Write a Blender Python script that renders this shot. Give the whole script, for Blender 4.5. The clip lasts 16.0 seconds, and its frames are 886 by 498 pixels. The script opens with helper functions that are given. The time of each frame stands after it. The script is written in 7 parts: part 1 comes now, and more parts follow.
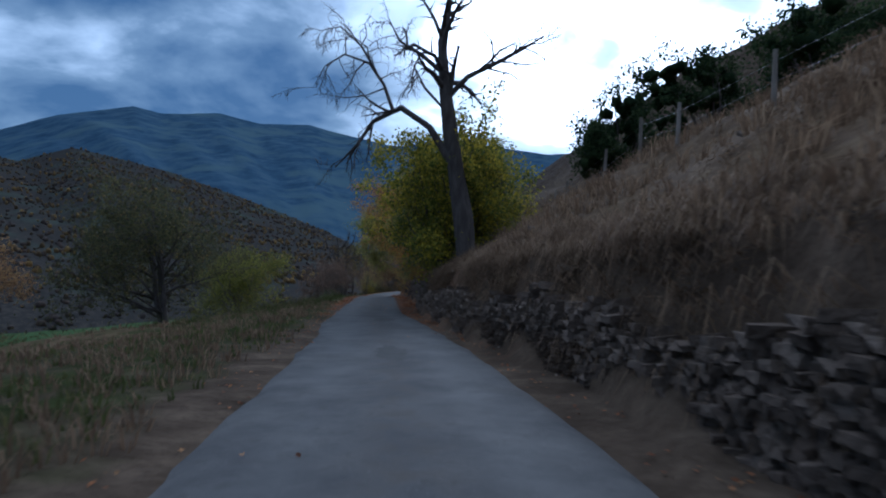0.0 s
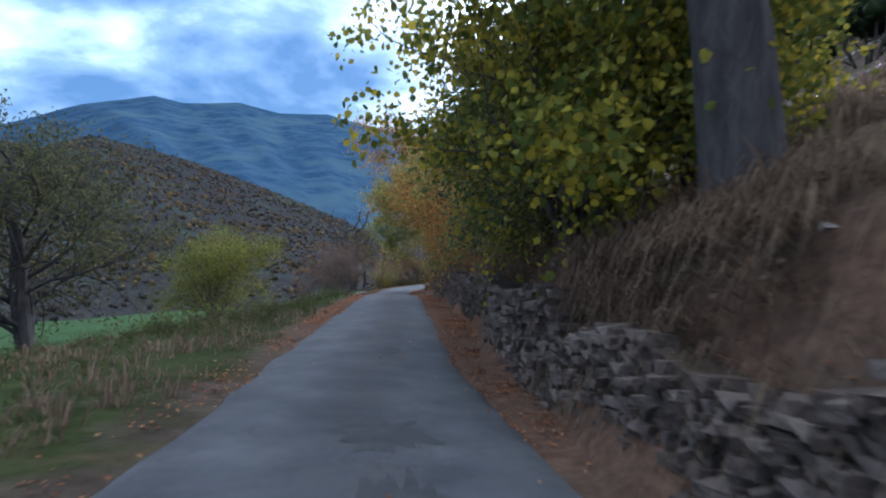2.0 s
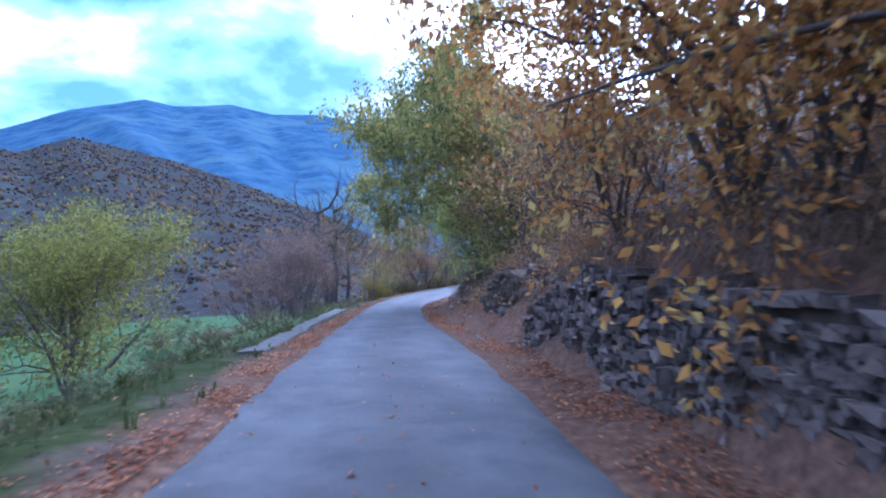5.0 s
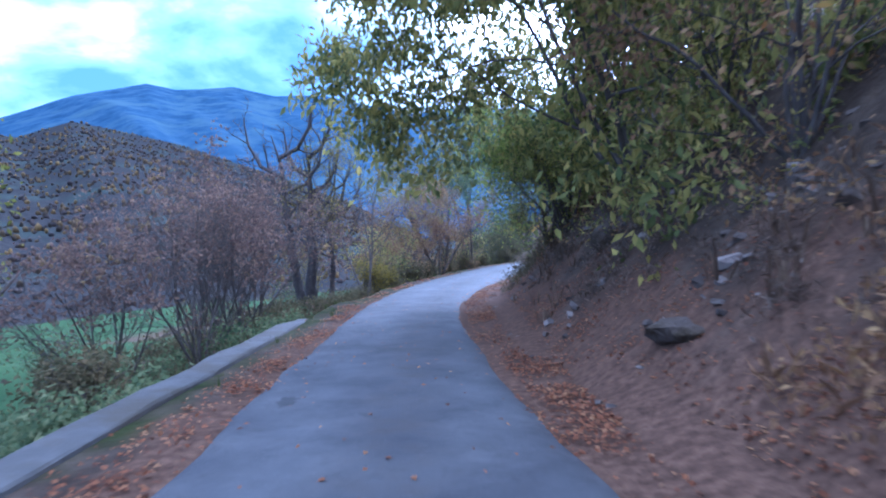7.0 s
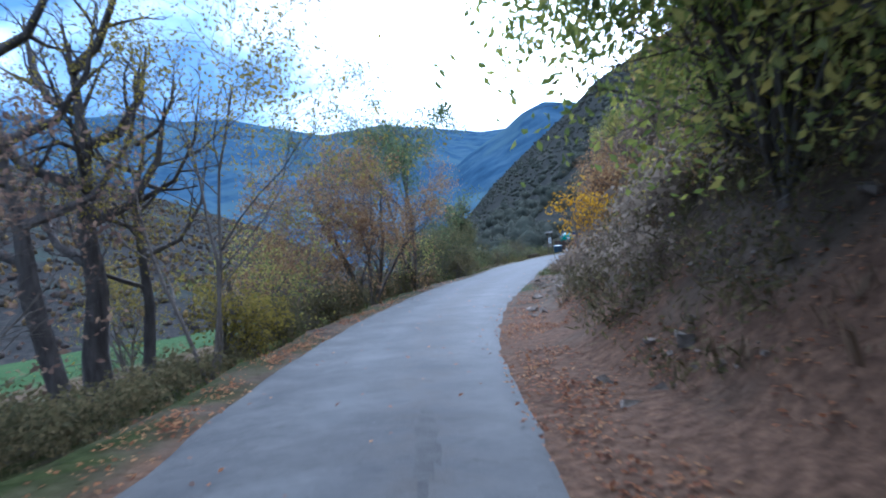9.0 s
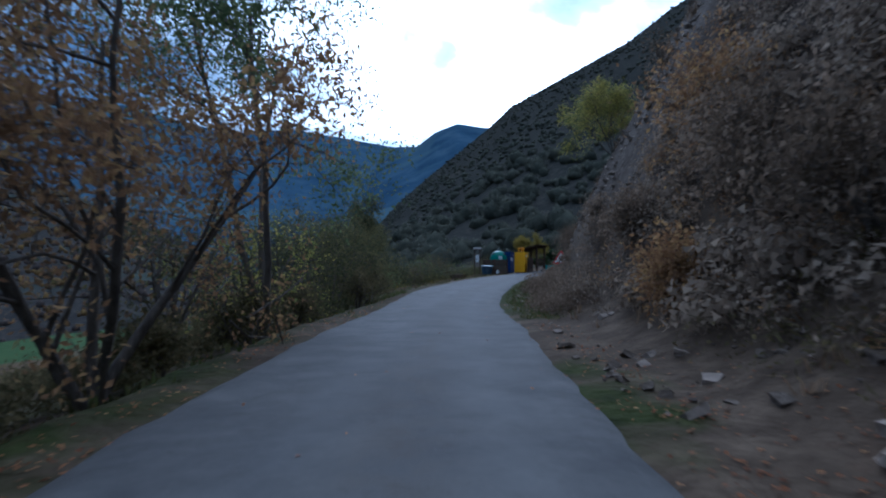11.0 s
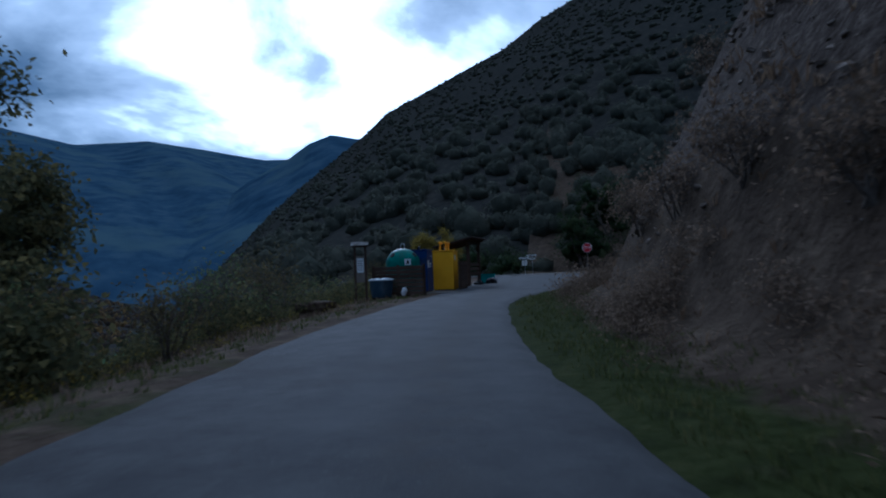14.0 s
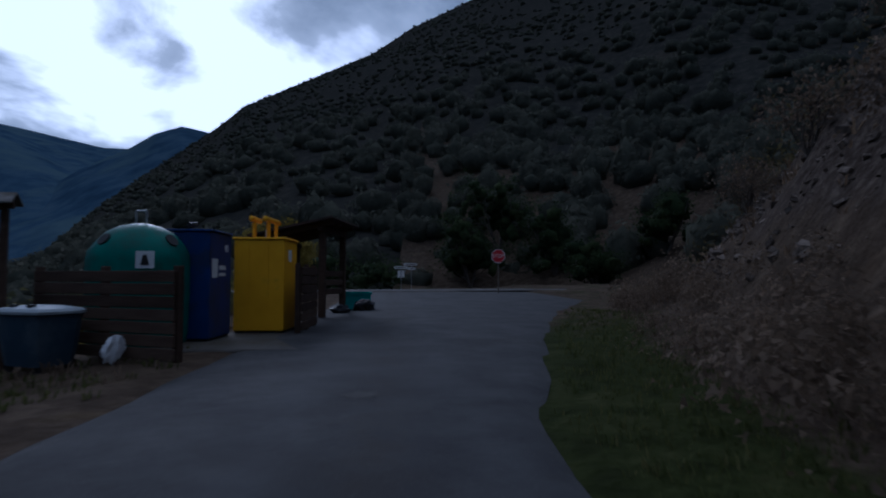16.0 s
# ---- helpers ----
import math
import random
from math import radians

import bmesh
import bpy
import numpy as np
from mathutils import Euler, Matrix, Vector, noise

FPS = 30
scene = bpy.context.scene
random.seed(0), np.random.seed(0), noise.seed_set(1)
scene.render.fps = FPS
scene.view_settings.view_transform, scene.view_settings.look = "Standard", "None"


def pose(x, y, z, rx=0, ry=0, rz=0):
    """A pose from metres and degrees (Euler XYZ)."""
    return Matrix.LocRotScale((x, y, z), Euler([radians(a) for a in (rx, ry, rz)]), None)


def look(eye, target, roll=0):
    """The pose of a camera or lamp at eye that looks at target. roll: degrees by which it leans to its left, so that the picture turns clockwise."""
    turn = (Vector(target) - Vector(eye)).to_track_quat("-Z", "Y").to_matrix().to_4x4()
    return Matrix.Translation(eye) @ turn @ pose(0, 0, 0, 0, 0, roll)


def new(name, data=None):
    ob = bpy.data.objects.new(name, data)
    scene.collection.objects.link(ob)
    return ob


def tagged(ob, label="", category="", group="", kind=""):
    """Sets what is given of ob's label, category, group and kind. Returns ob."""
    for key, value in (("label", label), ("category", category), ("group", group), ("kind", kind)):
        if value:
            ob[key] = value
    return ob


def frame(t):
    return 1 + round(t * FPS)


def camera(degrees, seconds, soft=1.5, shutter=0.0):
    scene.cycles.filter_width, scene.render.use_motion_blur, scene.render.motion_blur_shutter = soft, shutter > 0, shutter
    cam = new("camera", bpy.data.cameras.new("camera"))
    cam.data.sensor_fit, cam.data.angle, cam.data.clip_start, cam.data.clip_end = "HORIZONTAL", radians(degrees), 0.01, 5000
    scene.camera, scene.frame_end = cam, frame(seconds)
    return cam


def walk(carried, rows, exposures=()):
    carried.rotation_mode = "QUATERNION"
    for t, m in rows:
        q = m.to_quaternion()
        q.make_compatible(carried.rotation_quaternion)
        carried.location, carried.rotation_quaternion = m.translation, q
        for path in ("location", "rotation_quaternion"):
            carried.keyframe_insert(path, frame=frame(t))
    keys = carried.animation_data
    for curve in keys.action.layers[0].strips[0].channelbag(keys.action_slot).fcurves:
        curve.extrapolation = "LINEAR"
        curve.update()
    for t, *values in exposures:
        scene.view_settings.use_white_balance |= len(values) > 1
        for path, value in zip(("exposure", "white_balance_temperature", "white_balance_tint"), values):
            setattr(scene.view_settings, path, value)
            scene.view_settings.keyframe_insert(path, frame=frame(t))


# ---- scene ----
cam = camera(72.0, 16.0, soft=2.0, shutter=0.2)
PATH = [
    (0, (0.000, 0.000, 1.250), (0.001, 2.000, 1.296), 0.93),
    (0.5, (-0.326, 3.935, 1.242), (-0.344, 5.935, 1.245), -0.18),
    (1, (-0.708, 7.846, 1.114), (-0.740, 9.846, 1.115), 0.42),
    (1.5, (-1.130, 11.777, 0.965), (-1.176, 13.776, 0.981), 1.06),
    (2, (-1.537, 15.620, 0.838), (-1.596, 17.619, 0.853), 1.36),
    (2.5, (-2.031, 19.548, 0.674), (-2.115, 21.546, 0.688), 1.20),
    (3, (-2.554, 23.510, 0.518), (-2.652, 25.507, 0.515), 1.42),
    (3.5, (-3.045, 27.391, 0.372), (-3.141, 29.389, 0.381), 1.39),
    (4, (-3.405, 31.018, 0.326), (-3.480, 33.017, 0.345), 1.10),
    (4.5, (-3.786, 34.762, 0.226), (-3.842, 36.761, 0.240), 0.47),
    (5, (-4.152, 38.585, 0.116), (-4.201, 40.584, 0.128), 0.07),
    (5.5, (-4.519, 42.441, 0.005), (-4.573, 44.440, 0.011), -0.43),
    (6, (-4.904, 46.283, -0.132), (-4.973, 48.282, -0.149), -1.45),
    (6.5, (-5.309, 50.070, -0.319), (-5.390, 52.068, -0.371), -2.64),
    (7, (-5.754, 53.764, -0.583), (-5.827, 55.762, -0.637), -1.07),
    (7.5, (-6.162, 57.387, -0.820), (-6.240, 59.385, -0.885), -2.13),
    (8, (-6.468, 61.118, -1.048), (-6.498, 63.117, -1.086), -3.34),
    (8.5, (-6.722, 64.758, -1.199), (-6.636, 66.755, -1.235), -3.42),
    (9, (-6.786, 68.456, -1.317), (-6.593, 70.447, -1.323), -4.56),
    (9.5, (-6.624, 71.909, -1.385), (-6.347, 73.890, -1.394), -3.79),
    (10, (-6.312, 75.532, -1.494), (-5.926, 77.493, -1.431), -2.44),
    (10.5, (-5.736, 79.638, -1.560), (-5.288, 81.586, -1.517), -0.78),
    (11, (-4.964, 84.109, -1.632), (-4.457, 86.043, -1.597), -0.01),
    (11.5, (-3.982, 88.831, -1.704), (-3.402, 90.745, -1.669), 0.04),
    (12, (-2.758, 93.690, -1.785), (-2.091, 95.575, -1.748), -0.44),
    (12.5, (-1.285, 98.583, -1.861), (-0.531, 100.435, -1.807), -1.35),
    (13, (0.391, 103.423, -1.919), (1.189, 105.256, -1.867), -1.78),
    (13.5, (2.162, 107.956, -1.949), (2.996, 109.773, -1.882), -2.05),
    (14, (3.967, 112.336, -1.936), (4.845, 114.131, -1.864), -2.24),
    (14.5, (5.851, 116.529, -1.931), (6.782, 118.298, -1.863), -1.48),
    (15, (7.880, 120.512, -1.908), (8.911, 122.223, -1.818), -1.18),
    (15.5, (10.051, 124.282, -1.848), (11.197, 125.917, -1.741), -0.16),
    (16, (12.286, 127.522, -1.755), (13.551, 129.068, -1.659), 0.11),
]
EXPOSURES = [(0.0, -0.25, 4800, 11), (1.5, 0.2, 4850, 11), (2.0, 0.97, 4960, 13), (2.5, 1.42, 4830, 16), (3.0, 1.5, 4670, 19), (3.5, 1.82, 4540, 22), (6.5, 1.9, 4130, 26), (7.5, 1.8, 4300, 20), (8.5, 1.95, 4680, 14), (9.0, 1.45, 4620, 12), (9.5, 0.8, 4620, 11), (10.0, 0.38, 4600, 11),
             (12.5, -0.4, 4470, 10), (13.5, -0.8, 4430, 10), (14.5, -1.05, 4420, 11), (16.0, -1.55, 4750, 18)]
walk(cam, [(t, look(eye, target, roll)) for t, eye, target, roll in PATH], EXPOSURES)

# ---- light: a cloudy autumn afternoon, the sun veiled ahead ----
SUN_AZ, SUN_EL = radians(17), radians(27)  # from +y towards +x
SUN_WAY = Vector((math.sin(SUN_AZ) * math.cos(SUN_EL), math.cos(SUN_AZ) * math.cos(SUN_EL), math.sin(SUN_EL)))


def make_world():
    world = bpy.data.worlds.new("sky")
    scene.world = world
    world.use_nodes = True
    nt = world.node_tree
    nt.nodes.clear()
    N, L = nt.nodes.new, nt.links.new
    out, bg = N("ShaderNodeOutputWorld"), N("ShaderNodeBackground")
    sky = N("ShaderNodeTexSky")
    sky.sky_type, sky.sun_disc = "NISHITA", False
    sky.sun_elevation, sky.sun_rotation = SUN_EL, SUN_AZ
    sky.air_density, sky.dust_density = 1.2, 0.5
    skyscale = N("ShaderNodeVectorMath")
    skyscale.operation = "SCALE"
    skyscale.inputs["Scale"].default_value = 0.09
    L(sky.outputs[0], skyscale.inputs[0])
    co = N("ShaderNodeTexCoord")
    # clouds: flattened towards the horizon
    sep = N("ShaderNodeSeparateXYZ")
    L(co.outputs["Generated"], sep.inputs[0])
    up = N("ShaderNodeMath")
    up.operation = "MAXIMUM"
    up.inputs[1].default_value = 0.0
    L(sep.outputs["Z"], up.inputs[0])
    lift = N("ShaderNodeMath")
    lift.operation = "ADD"
    lift.inputs[1].default_value = 0.35
    L(up.outputs[0], lift.inputs[0])
    flat = N("ShaderNodeVectorMath")
    flat.operation = "DIVIDE"
    both = N("ShaderNodeCombineXYZ")
    for k in range(3):
        L(lift.outputs[0], both.inputs[k])
    L(co.outputs["Generated"], flat.inputs[0])
    L(both.outputs[0], flat.inputs[1])
    big = N("ShaderNodeTexNoise")
    big.inputs["Scale"].default_value, big.inputs["Detail"].default_value, big.inputs["Roughness"].default_value = 2.1, 7.0, 0.52
    big.inputs["Distortion"].default_value = 0.25
    L(flat.outputs[0], big.inputs["Vector"])
    # brightness of the cloud towards the veiled sun
    dot = N("ShaderNodeVectorMath")
    dot.operation = "DOT_PRODUCT"
    dot.inputs[1].default_value = SUN_WAY
    norm = N("ShaderNodeVectorMath")
    norm.operation = "NORMALIZE"
    L(co.outputs["Generated"], norm.inputs[0])
    L(norm.outputs[0], dot.inputs[0])
    glow = N("ShaderNodeMapRange")
    glow.interpolation_type = "SMOOTHSTEP"
    glow.inputs["From Min"].default_value, glow.inputs["From Max"].default_value = 0.85, 0.98
    L(dot.outputs["Value"], glow.inputs["Value"])
    wob = N("ShaderNodeMath")
    wob.operation = "MULTIPLY_ADD"
    wob.inputs[1].default_value, wob.inputs[2].default_value = 2.8, -1.22
    L(big.outputs["Fac"], wob.inputs[0])
    mix = N("ShaderNodeMath")
    mix.operation = "ADD"
    mix.use_clamp = True
    half = N("ShaderNodeMath")
    half.operation = "MULTIPLY"
    half.inputs[1].default_value = 0.85
    L(glow.outputs[0], half.inputs[0])
    L(wob.outputs[0], mix.inputs[0])
    L(half.outputs[0], mix.inputs[1])
    ramp = N("ShaderNodeValToRGB")
    e = ramp.color_ramp.elements
    e[0].position, e[0].color = 0.0, (0.08, 0.155, 0.265, 1)
    e[1].position, e[1].color = 1.0, (3.2, 3.2, 3.2, 1)
    for at, colour in ((0.3, (0.26, 0.35, 0.44, 1)), (0.55, (0.66, 0.76, 0.84, 1)), (0.78, (1.18, 1.27, 1.32, 1))):
        m = e.new(at)
        m.color = colour
    L(mix.outputs[0], ramp.inputs[0])
    cover = N("ShaderNodeMixRGB")
    cover.inputs[0].default_value = 0.88
    L(skyscale.outputs[0], cover.inputs[1])
    L(ramp.outputs[0], cover.inputs[2])
    # an overcast sky is about three times brighter overhead than at the horizon
    high = N("ShaderNodeMapRange")
    high.interpolation_type = "SMOOTHSTEP"
    high.inputs["From Min"].default_value, high.inputs["From Max"].default_value = 0.42, 0.95
    high.inputs["To Min"].default_value, high.inputs["To Max"].default_value = 1.0, 2.2
    L(sep.outputs["Z"], high.inputs["Value"])
    # overhead the cloud is closed and grey-white
    shut = N("ShaderNodeMapRange")
    shut.interpolation_type = "SMOOTHSTEP"
    shut.inputs["From Min"].default_value, shut.inputs["From Max"].default_value = 0.42, 0.75
    shut.inputs["To Max"].default_value = 0.8
    L(sep.outputs["Z"], shut.inputs["Value"])
    grey = N("ShaderNodeMixRGB")
    grey.inputs[2].default_value = (0.66, 0.66, 0.64, 1)
    L(shut.outputs[0], grey.inputs[0])
    L(cover.outputs[0], grey.inputs[1])
    dome = N("ShaderNodeVectorMath")
    dome.operation = "SCALE"
    L(grey.outputs[0], dome.inputs[0])
    L(high.outputs[0], dome.inputs["Scale"])
    L(dome.outputs[0], bg.inputs["Color"])
    bg.inputs["Strength"].default_value = 1.0
    L(bg.outputs[0], out.inputs["Surface"])


make_world()
sun_data = bpy.data.lights.new("sun", "SUN")
sun_data.energy, sun_data.angle, sun_data.color = 1.3, radians(16), (1.0, 0.95, 0.88)
sun = new("sun", sun_data)
sun.matrix_world = look(SUN_WAY * 50, (0, 0, 0))


# ---- materials ----
def material(name, colours, scale=4.0, rough_=0.9, bump=0.3, bump_scale=30.0, detail=6.0, island=0.0, object_random=0.0,
             through_=0.0, metal=0.0, second=None, second_scale=0.6, second_at=(0.45, 0.6), stretch=(1, 1, 1), sheen=0.12):
    """A procedural surface: a noise-driven ramp of colours, a second coat in patches, random shade per piece, fine relief."""
    m = bpy.data.materials.new(name)
    m.use_nodes = True
    nt = m.node_tree
    nt.nodes.clear()
    N, L = nt.nodes.new, nt.links.new
    out, bsdf = N("ShaderNodeOutputMaterial"), N("ShaderNodeBsdfPrincipled")
    co = N("ShaderNodeTexCoord")
    geo = N("ShaderNodeNewGeometry")
    mp = N("ShaderNodeMapping")
    mp.inputs["Scale"].default_value = stretch
    L(geo.outputs["Position"] if not object_random else co.outputs["Object"], mp.inputs[0])
    noise_ = N("ShaderNodeTexNoise")
    noise_.inputs["Scale"].default_value, noise_.inputs["Detail"].default_value = scale, detail
    noise_.inputs["Roughness"].default_value = 0.62
    L(mp.outputs[0], noise_.inputs["Vector"])
    fac = noise_.outputs["Fac"]
    if island or object_random:
        add = N("ShaderNodeMath")
        add.operation = "MULTIPLY_ADD"
        add.inputs[1].default_value = island or object_random
        if island:
            L(geo.outputs["Random Per Island"], add.inputs[0])
        else:
            info = N("ShaderNodeObjectInfo")
            L(info.outputs["Random"], add.inputs[0])
        less = N("ShaderNodeMath")
        less.operation = "SUBTRACT"
        less.inputs[1].default_value = (island or object_random) / 2
        L(fac, less.inputs[0])
        L(less.outputs[0], add.inputs[2])
        fac = add.outputs[0]
    ramp = N("ShaderNodeValToRGB")
    e = ramp.color_ramp.elements
    n = len(colours)
    lo, hi = (0.25, 0.75) if not (island or object_random) else (0.12, 0.88)
    e[0].position, e[0].color = lo, (*colours[0], 1)
    e[1].position, e[1].color = hi, (*colours[-1], 1)
    for k in range(1, n - 1):
        c = e.new(lo + (hi - lo) * k / (n - 1))
        c.color = (*colours[k], 1)
    L(fac, ramp.inputs[0])
    colour = ramp.outputs[0]
    if second:
        patch = N("ShaderNodeTexNoise")
        patch.inputs["Scale"].default_value, patch.inputs["Detail"].default_value = second_scale, 8.0
        patch.inputs["Roughness"].default_value = 0.65
        L(mp.outputs[0], patch.inputs["Vector"])
        cut = N("ShaderNodeMapRange")
        cut.inputs["From Min"].default_value, cut.inputs["From Max"].default_value = second_at
        L(patch.outputs["Fac"], cut.inputs["Value"])
        mixc = N("ShaderNodeMixRGB")
        L(cut.outputs[0], mixc.inputs[0])
        L(colour, mixc.inputs[1])
        mixc.inputs[2].default_value = (*second, 1)
        colour = mixc.outputs[0]
    L(colour, bsdf.inputs["Base Color"])
    bsdf.inputs["Roughness"].default_value, bsdf.inputs["Metallic"].default_value = rough_, metal
    bsdf.inputs["Specular IOR Level"].default_value = sheen
    if bump:
        fine = N("ShaderNodeTexNoise")
        fine.inputs["Scale"].default_value, fine.inputs["Detail"].default_value = bump_scale, 8.0
        L(mp.outputs[0], fine.inputs["Vector"])
        bp = N("ShaderNodeBump")
        bp.inputs["Strength"].default_value, bp.inputs["Distance"].default_value = bump, min(0.5, 2.0 / bump_scale)
        L(fine.outputs["Fac"], bp.inputs["Height"])
        L(bp.outputs[0], bsdf.inputs["Normal"])
    last = bsdf.outputs[0]
    if through_:
        tr, ms = N("ShaderNodeBsdfTranslucent"), N("ShaderNodeMixShader")
        L(colour, tr.inputs["Color"])
        ms.inputs[0].default_value = through_
        L(last, ms.inputs[1])
        L(tr.outputs[0], ms.inputs[2])
        last = ms.outputs[0]
    L(last, out.inputs["Surface"])
    return m


def leaf(name, colours):
    return material(name, colours, scale=0.9, rough_=0.75, bump=0, island=0.7, through_=0.45, sheen=0.03)


def asphalt_material():
    """Worn asphalt: aggregate, stains, two paler wheel tracks, and a dusty middle."""
    m = bpy.data.materials.new("asphalt")
    m.use_nodes = True
    nt = m.node_tree
    nt.nodes.clear()
    N, L = nt.nodes.new, nt.links.new
    out, bsdf, geo = N("ShaderNodeOutputMaterial"), N("ShaderNodeBsdfPrincipled"), N("ShaderNodeNewGeometry")

    def tex(scale, detail=8.0, rough_=0.65):
        t = N("ShaderNodeTexNoise")
        t.inputs["Scale"].default_value, t.inputs["Detail"].default_value, t.inputs["Roughness"].default_value = scale, detail, rough_
        L(geo.outputs["Position"], t.inputs["Vector"])
        return t.outputs["Fac"]

    def span(value, lo, hi, to=1.0):
        r = N("ShaderNodeMapRange")
        r.inputs["From Min"].default_value, r.inputs["From Max"].default_value, r.inputs["To Max"].default_value = lo, hi, to
        L(value, r.inputs["Value"])
        return r.outputs[0]

    def times(p, q):
        t = N("ShaderNodeMath")
        t.operation = "MULTIPLY"
        L(p, t.inputs[0])
        L(q, t.inputs[1])
        return t.outputs[0]

    def coat(under, fac, colour):
        x = N("ShaderNodeMixRGB")
        L(fac, x.inputs[0])
        L(under, x.inputs[1])
        x.inputs[2].default_value = (*colour, 1)
        return x.outputs[0]

    ramp = N("ShaderNodeValToRGB")
    e = ramp.color_ramp.elements
    e[0].position, e[0].color = 0.34, (0.046, 0.045, 0.046, 1)
    e[1].position, e[1].color = 0.68, (0.092, 0.089, 0.085, 1)
    L(tex(1.3, 10.0), ramp.inputs[0])
    colour = ramp.outputs[0]
    colour = coat(colour, span(tex(0.45), 0.53, 0.66, 0.8), (0.045, 0.042, 0.040))
    colour = coat(colour, span(tex(4.5, 10.0, 0.75), 0.54, 0.66, 0.55), (0.040, 0.036, 0.033))
    track, middle = N("ShaderNodeAttribute"), N("ShaderNodeAttribute")
    track.attribute_name, middle.attribute_name = "track", "middle"
    colour = coat(colour, times(track.outputs["Fac"], span(tex(0.8), 0.35, 0.65, 0.55)), (0.098, 0.097, 0.096))
    colour = coat(colour, times(middle.outputs["Fac"], span(tex(2.6), 0.42, 0.62, 0.75)), (0.052, 0.044, 0.037))
    # the surface turns darker and slightly bluer further along the road
    deeper_tone = N("ShaderNodeAttribute")
    deeper_tone.attribute_name = "deeper_tone"
    dark = N("ShaderNodeMixRGB")
    dark.blend_type = "MULTIPLY"
    dark.inputs[2].default_value = (0.62, 0.64, 0.68, 1)
    L(deeper_tone.outputs["Fac"], dark.inputs[0])
    L(colour, dark.inputs[1])
    colour = dark.outputs[0]
    grit = tex(45.0, 4.0)
    colour = coat(colour, span(grit, 0.62, 0.7, 0.6), (0.15, 0.145, 0.14))
    L(colour, bsdf.inputs["Base Color"])
    bsdf.inputs["Roughness"].default_value, bsdf.inputs["Specular IOR Level"].default_value = 0.85, 0.14
    bp = N("ShaderNodeBump")
    bp.inputs["Strength"].default_value, bp.inputs["Distance"].default_value = 0.35, 0.02
    L(tex(80.0), bp.inputs["Height"])
    L(bp.outputs[0], bsdf.inputs["Normal"])
    L(bsdf.outputs[0], out.inputs["Surface"])
    return m


ASPHALT = asphalt_material()
TAR = material("tar", [(0.040, 0.038, 0.037), (0.066, 0.063, 0.059)], 5, 0.85, 0.4, 60)
CONCRETE = material("concrete", [(0.06, 0.056, 0.049), (0.105, 0.098, 0.088)], 2.5, 0.9, 0.3, 40, second=(0.07, 0.06, 0.045), second_scale=1.2)
STONE = material("stone", [(0.058, 0.044, 0.033), (0.092, 0.071, 0.054), (0.142, 0.112, 0.088)], 5, 0.95, 0.6, 14, object_random=0.6,
                 second=(0.055, 0.04, 0.024), second_scale=3.0)
STONE_EARTH = material("earthy_stone", [(0.062, 0.043, 0.032), (0.10, 0.072, 0.054), (0.155, 0.116, 0.09)], 5, 0.95, 0.6, 14, object_random=0.6, second=(0.05, 0.034, 0.022), second_scale=2.5)
WALL_STONES = material("wall_stones", [(0.066, 0.049, 0.038), (0.105, 0.08, 0.062), (0.16, 0.125, 0.1)], 4, 0.95, 0.5, 12, island=0.6)
SCREE = material("scree", [(0.072, 0.056, 0.044), (0.135, 0.107, 0.085), (0.27, 0.22, 0.18)], 3, 0.95, 0.5, 12, island=0.7)
BARK = material("bark", [(0.046, 0.037, 0.032), (0.098, 0.081, 0.066), (0.156, 0.131, 0.108)], 8, 0.95, 0.6, 25, stretch=(1, 1, 0.25))
DEADWOOD = material("dead_bark", [(0.036, 0.030, 0.028), (0.072, 0.061, 0.055), (0.120, 0.103, 0.094)], 6, 0.95, 0.6, 25, stretch=(1, 1, 0.25))
FIG = leaf("fig_leaf", [(0.07, 0.09, 0.02), (0.14, 0.15, 0.03), (0.29, 0.25, 0.035), (0.5, 0.38, 0.035)])
OLIVE = leaf("olive_leaf", [(0.06, 0.085, 0.04), (0.12, 0.15, 0.065), (0.2, 0.21, 0.095)])
WILLOW = leaf("willow_leaf", [(0.10, 0.105, 0.024), (0.18, 0.172, 0.036), (0.28, 0.25, 0.055)])
DUSK = leaf("dark_olive_leaf", [(0.042, 0.048, 0.026), (0.088, 0.088, 0.042), (0.17, 0.145, 0.058)])
ORANGE = leaf("orange_leaf", [(0.15, 0.082, 0.034), (0.34, 0.152, 0.043), (0.45, 0.235, 0.055), (0.47, 0.33, 0.09)])
WALNUT = leaf("walnut_leaf", [(0.105, 0.125, 0.042), (0.2, 0.2, 0.062), (0.33, 0.295, 0.078), (0.45, 0.35, 0.09)])
RUSSET = leaf("russet_leaf", [(0.095, 0.062, 0.05), (0.16, 0.103, 0.076), (0.25, 0.165, 0.105)])
GOLD = leaf("gold_leaf", [(0.12, 0.10, 0.025), (0.22, 0.17, 0.035), (0.30, 0.23, 0.05)])
YELLOW = leaf("yellow_leaf", [(0.32, 0.16, 0.008), (0.5, 0.27, 0.012), (0.58, 0.35, 0.02)])
BROWN = leaf("brown_leaf", [(0.15, 0.088, 0.046), (0.27, 0.155, 0.078), (0.38, 0.25, 0.105)])
DARKGREEN = leaf("evergreen_leaf", [(0.016, 0.027, 0.013), (0.033, 0.051, 0.021), (0.058, 0.074, 0.029)])
GREEN = leaf("green_leaf", [(0.12, 0.155, 0.04), (0.22, 0.255, 0.06), (0.38, 0.38, 0.08)])
SCRUB = leaf("scrub_leaf", [(0.06, 0.055, 0.027), (0.11, 0.095, 0.045), (0.17, 0.13, 0.065)])
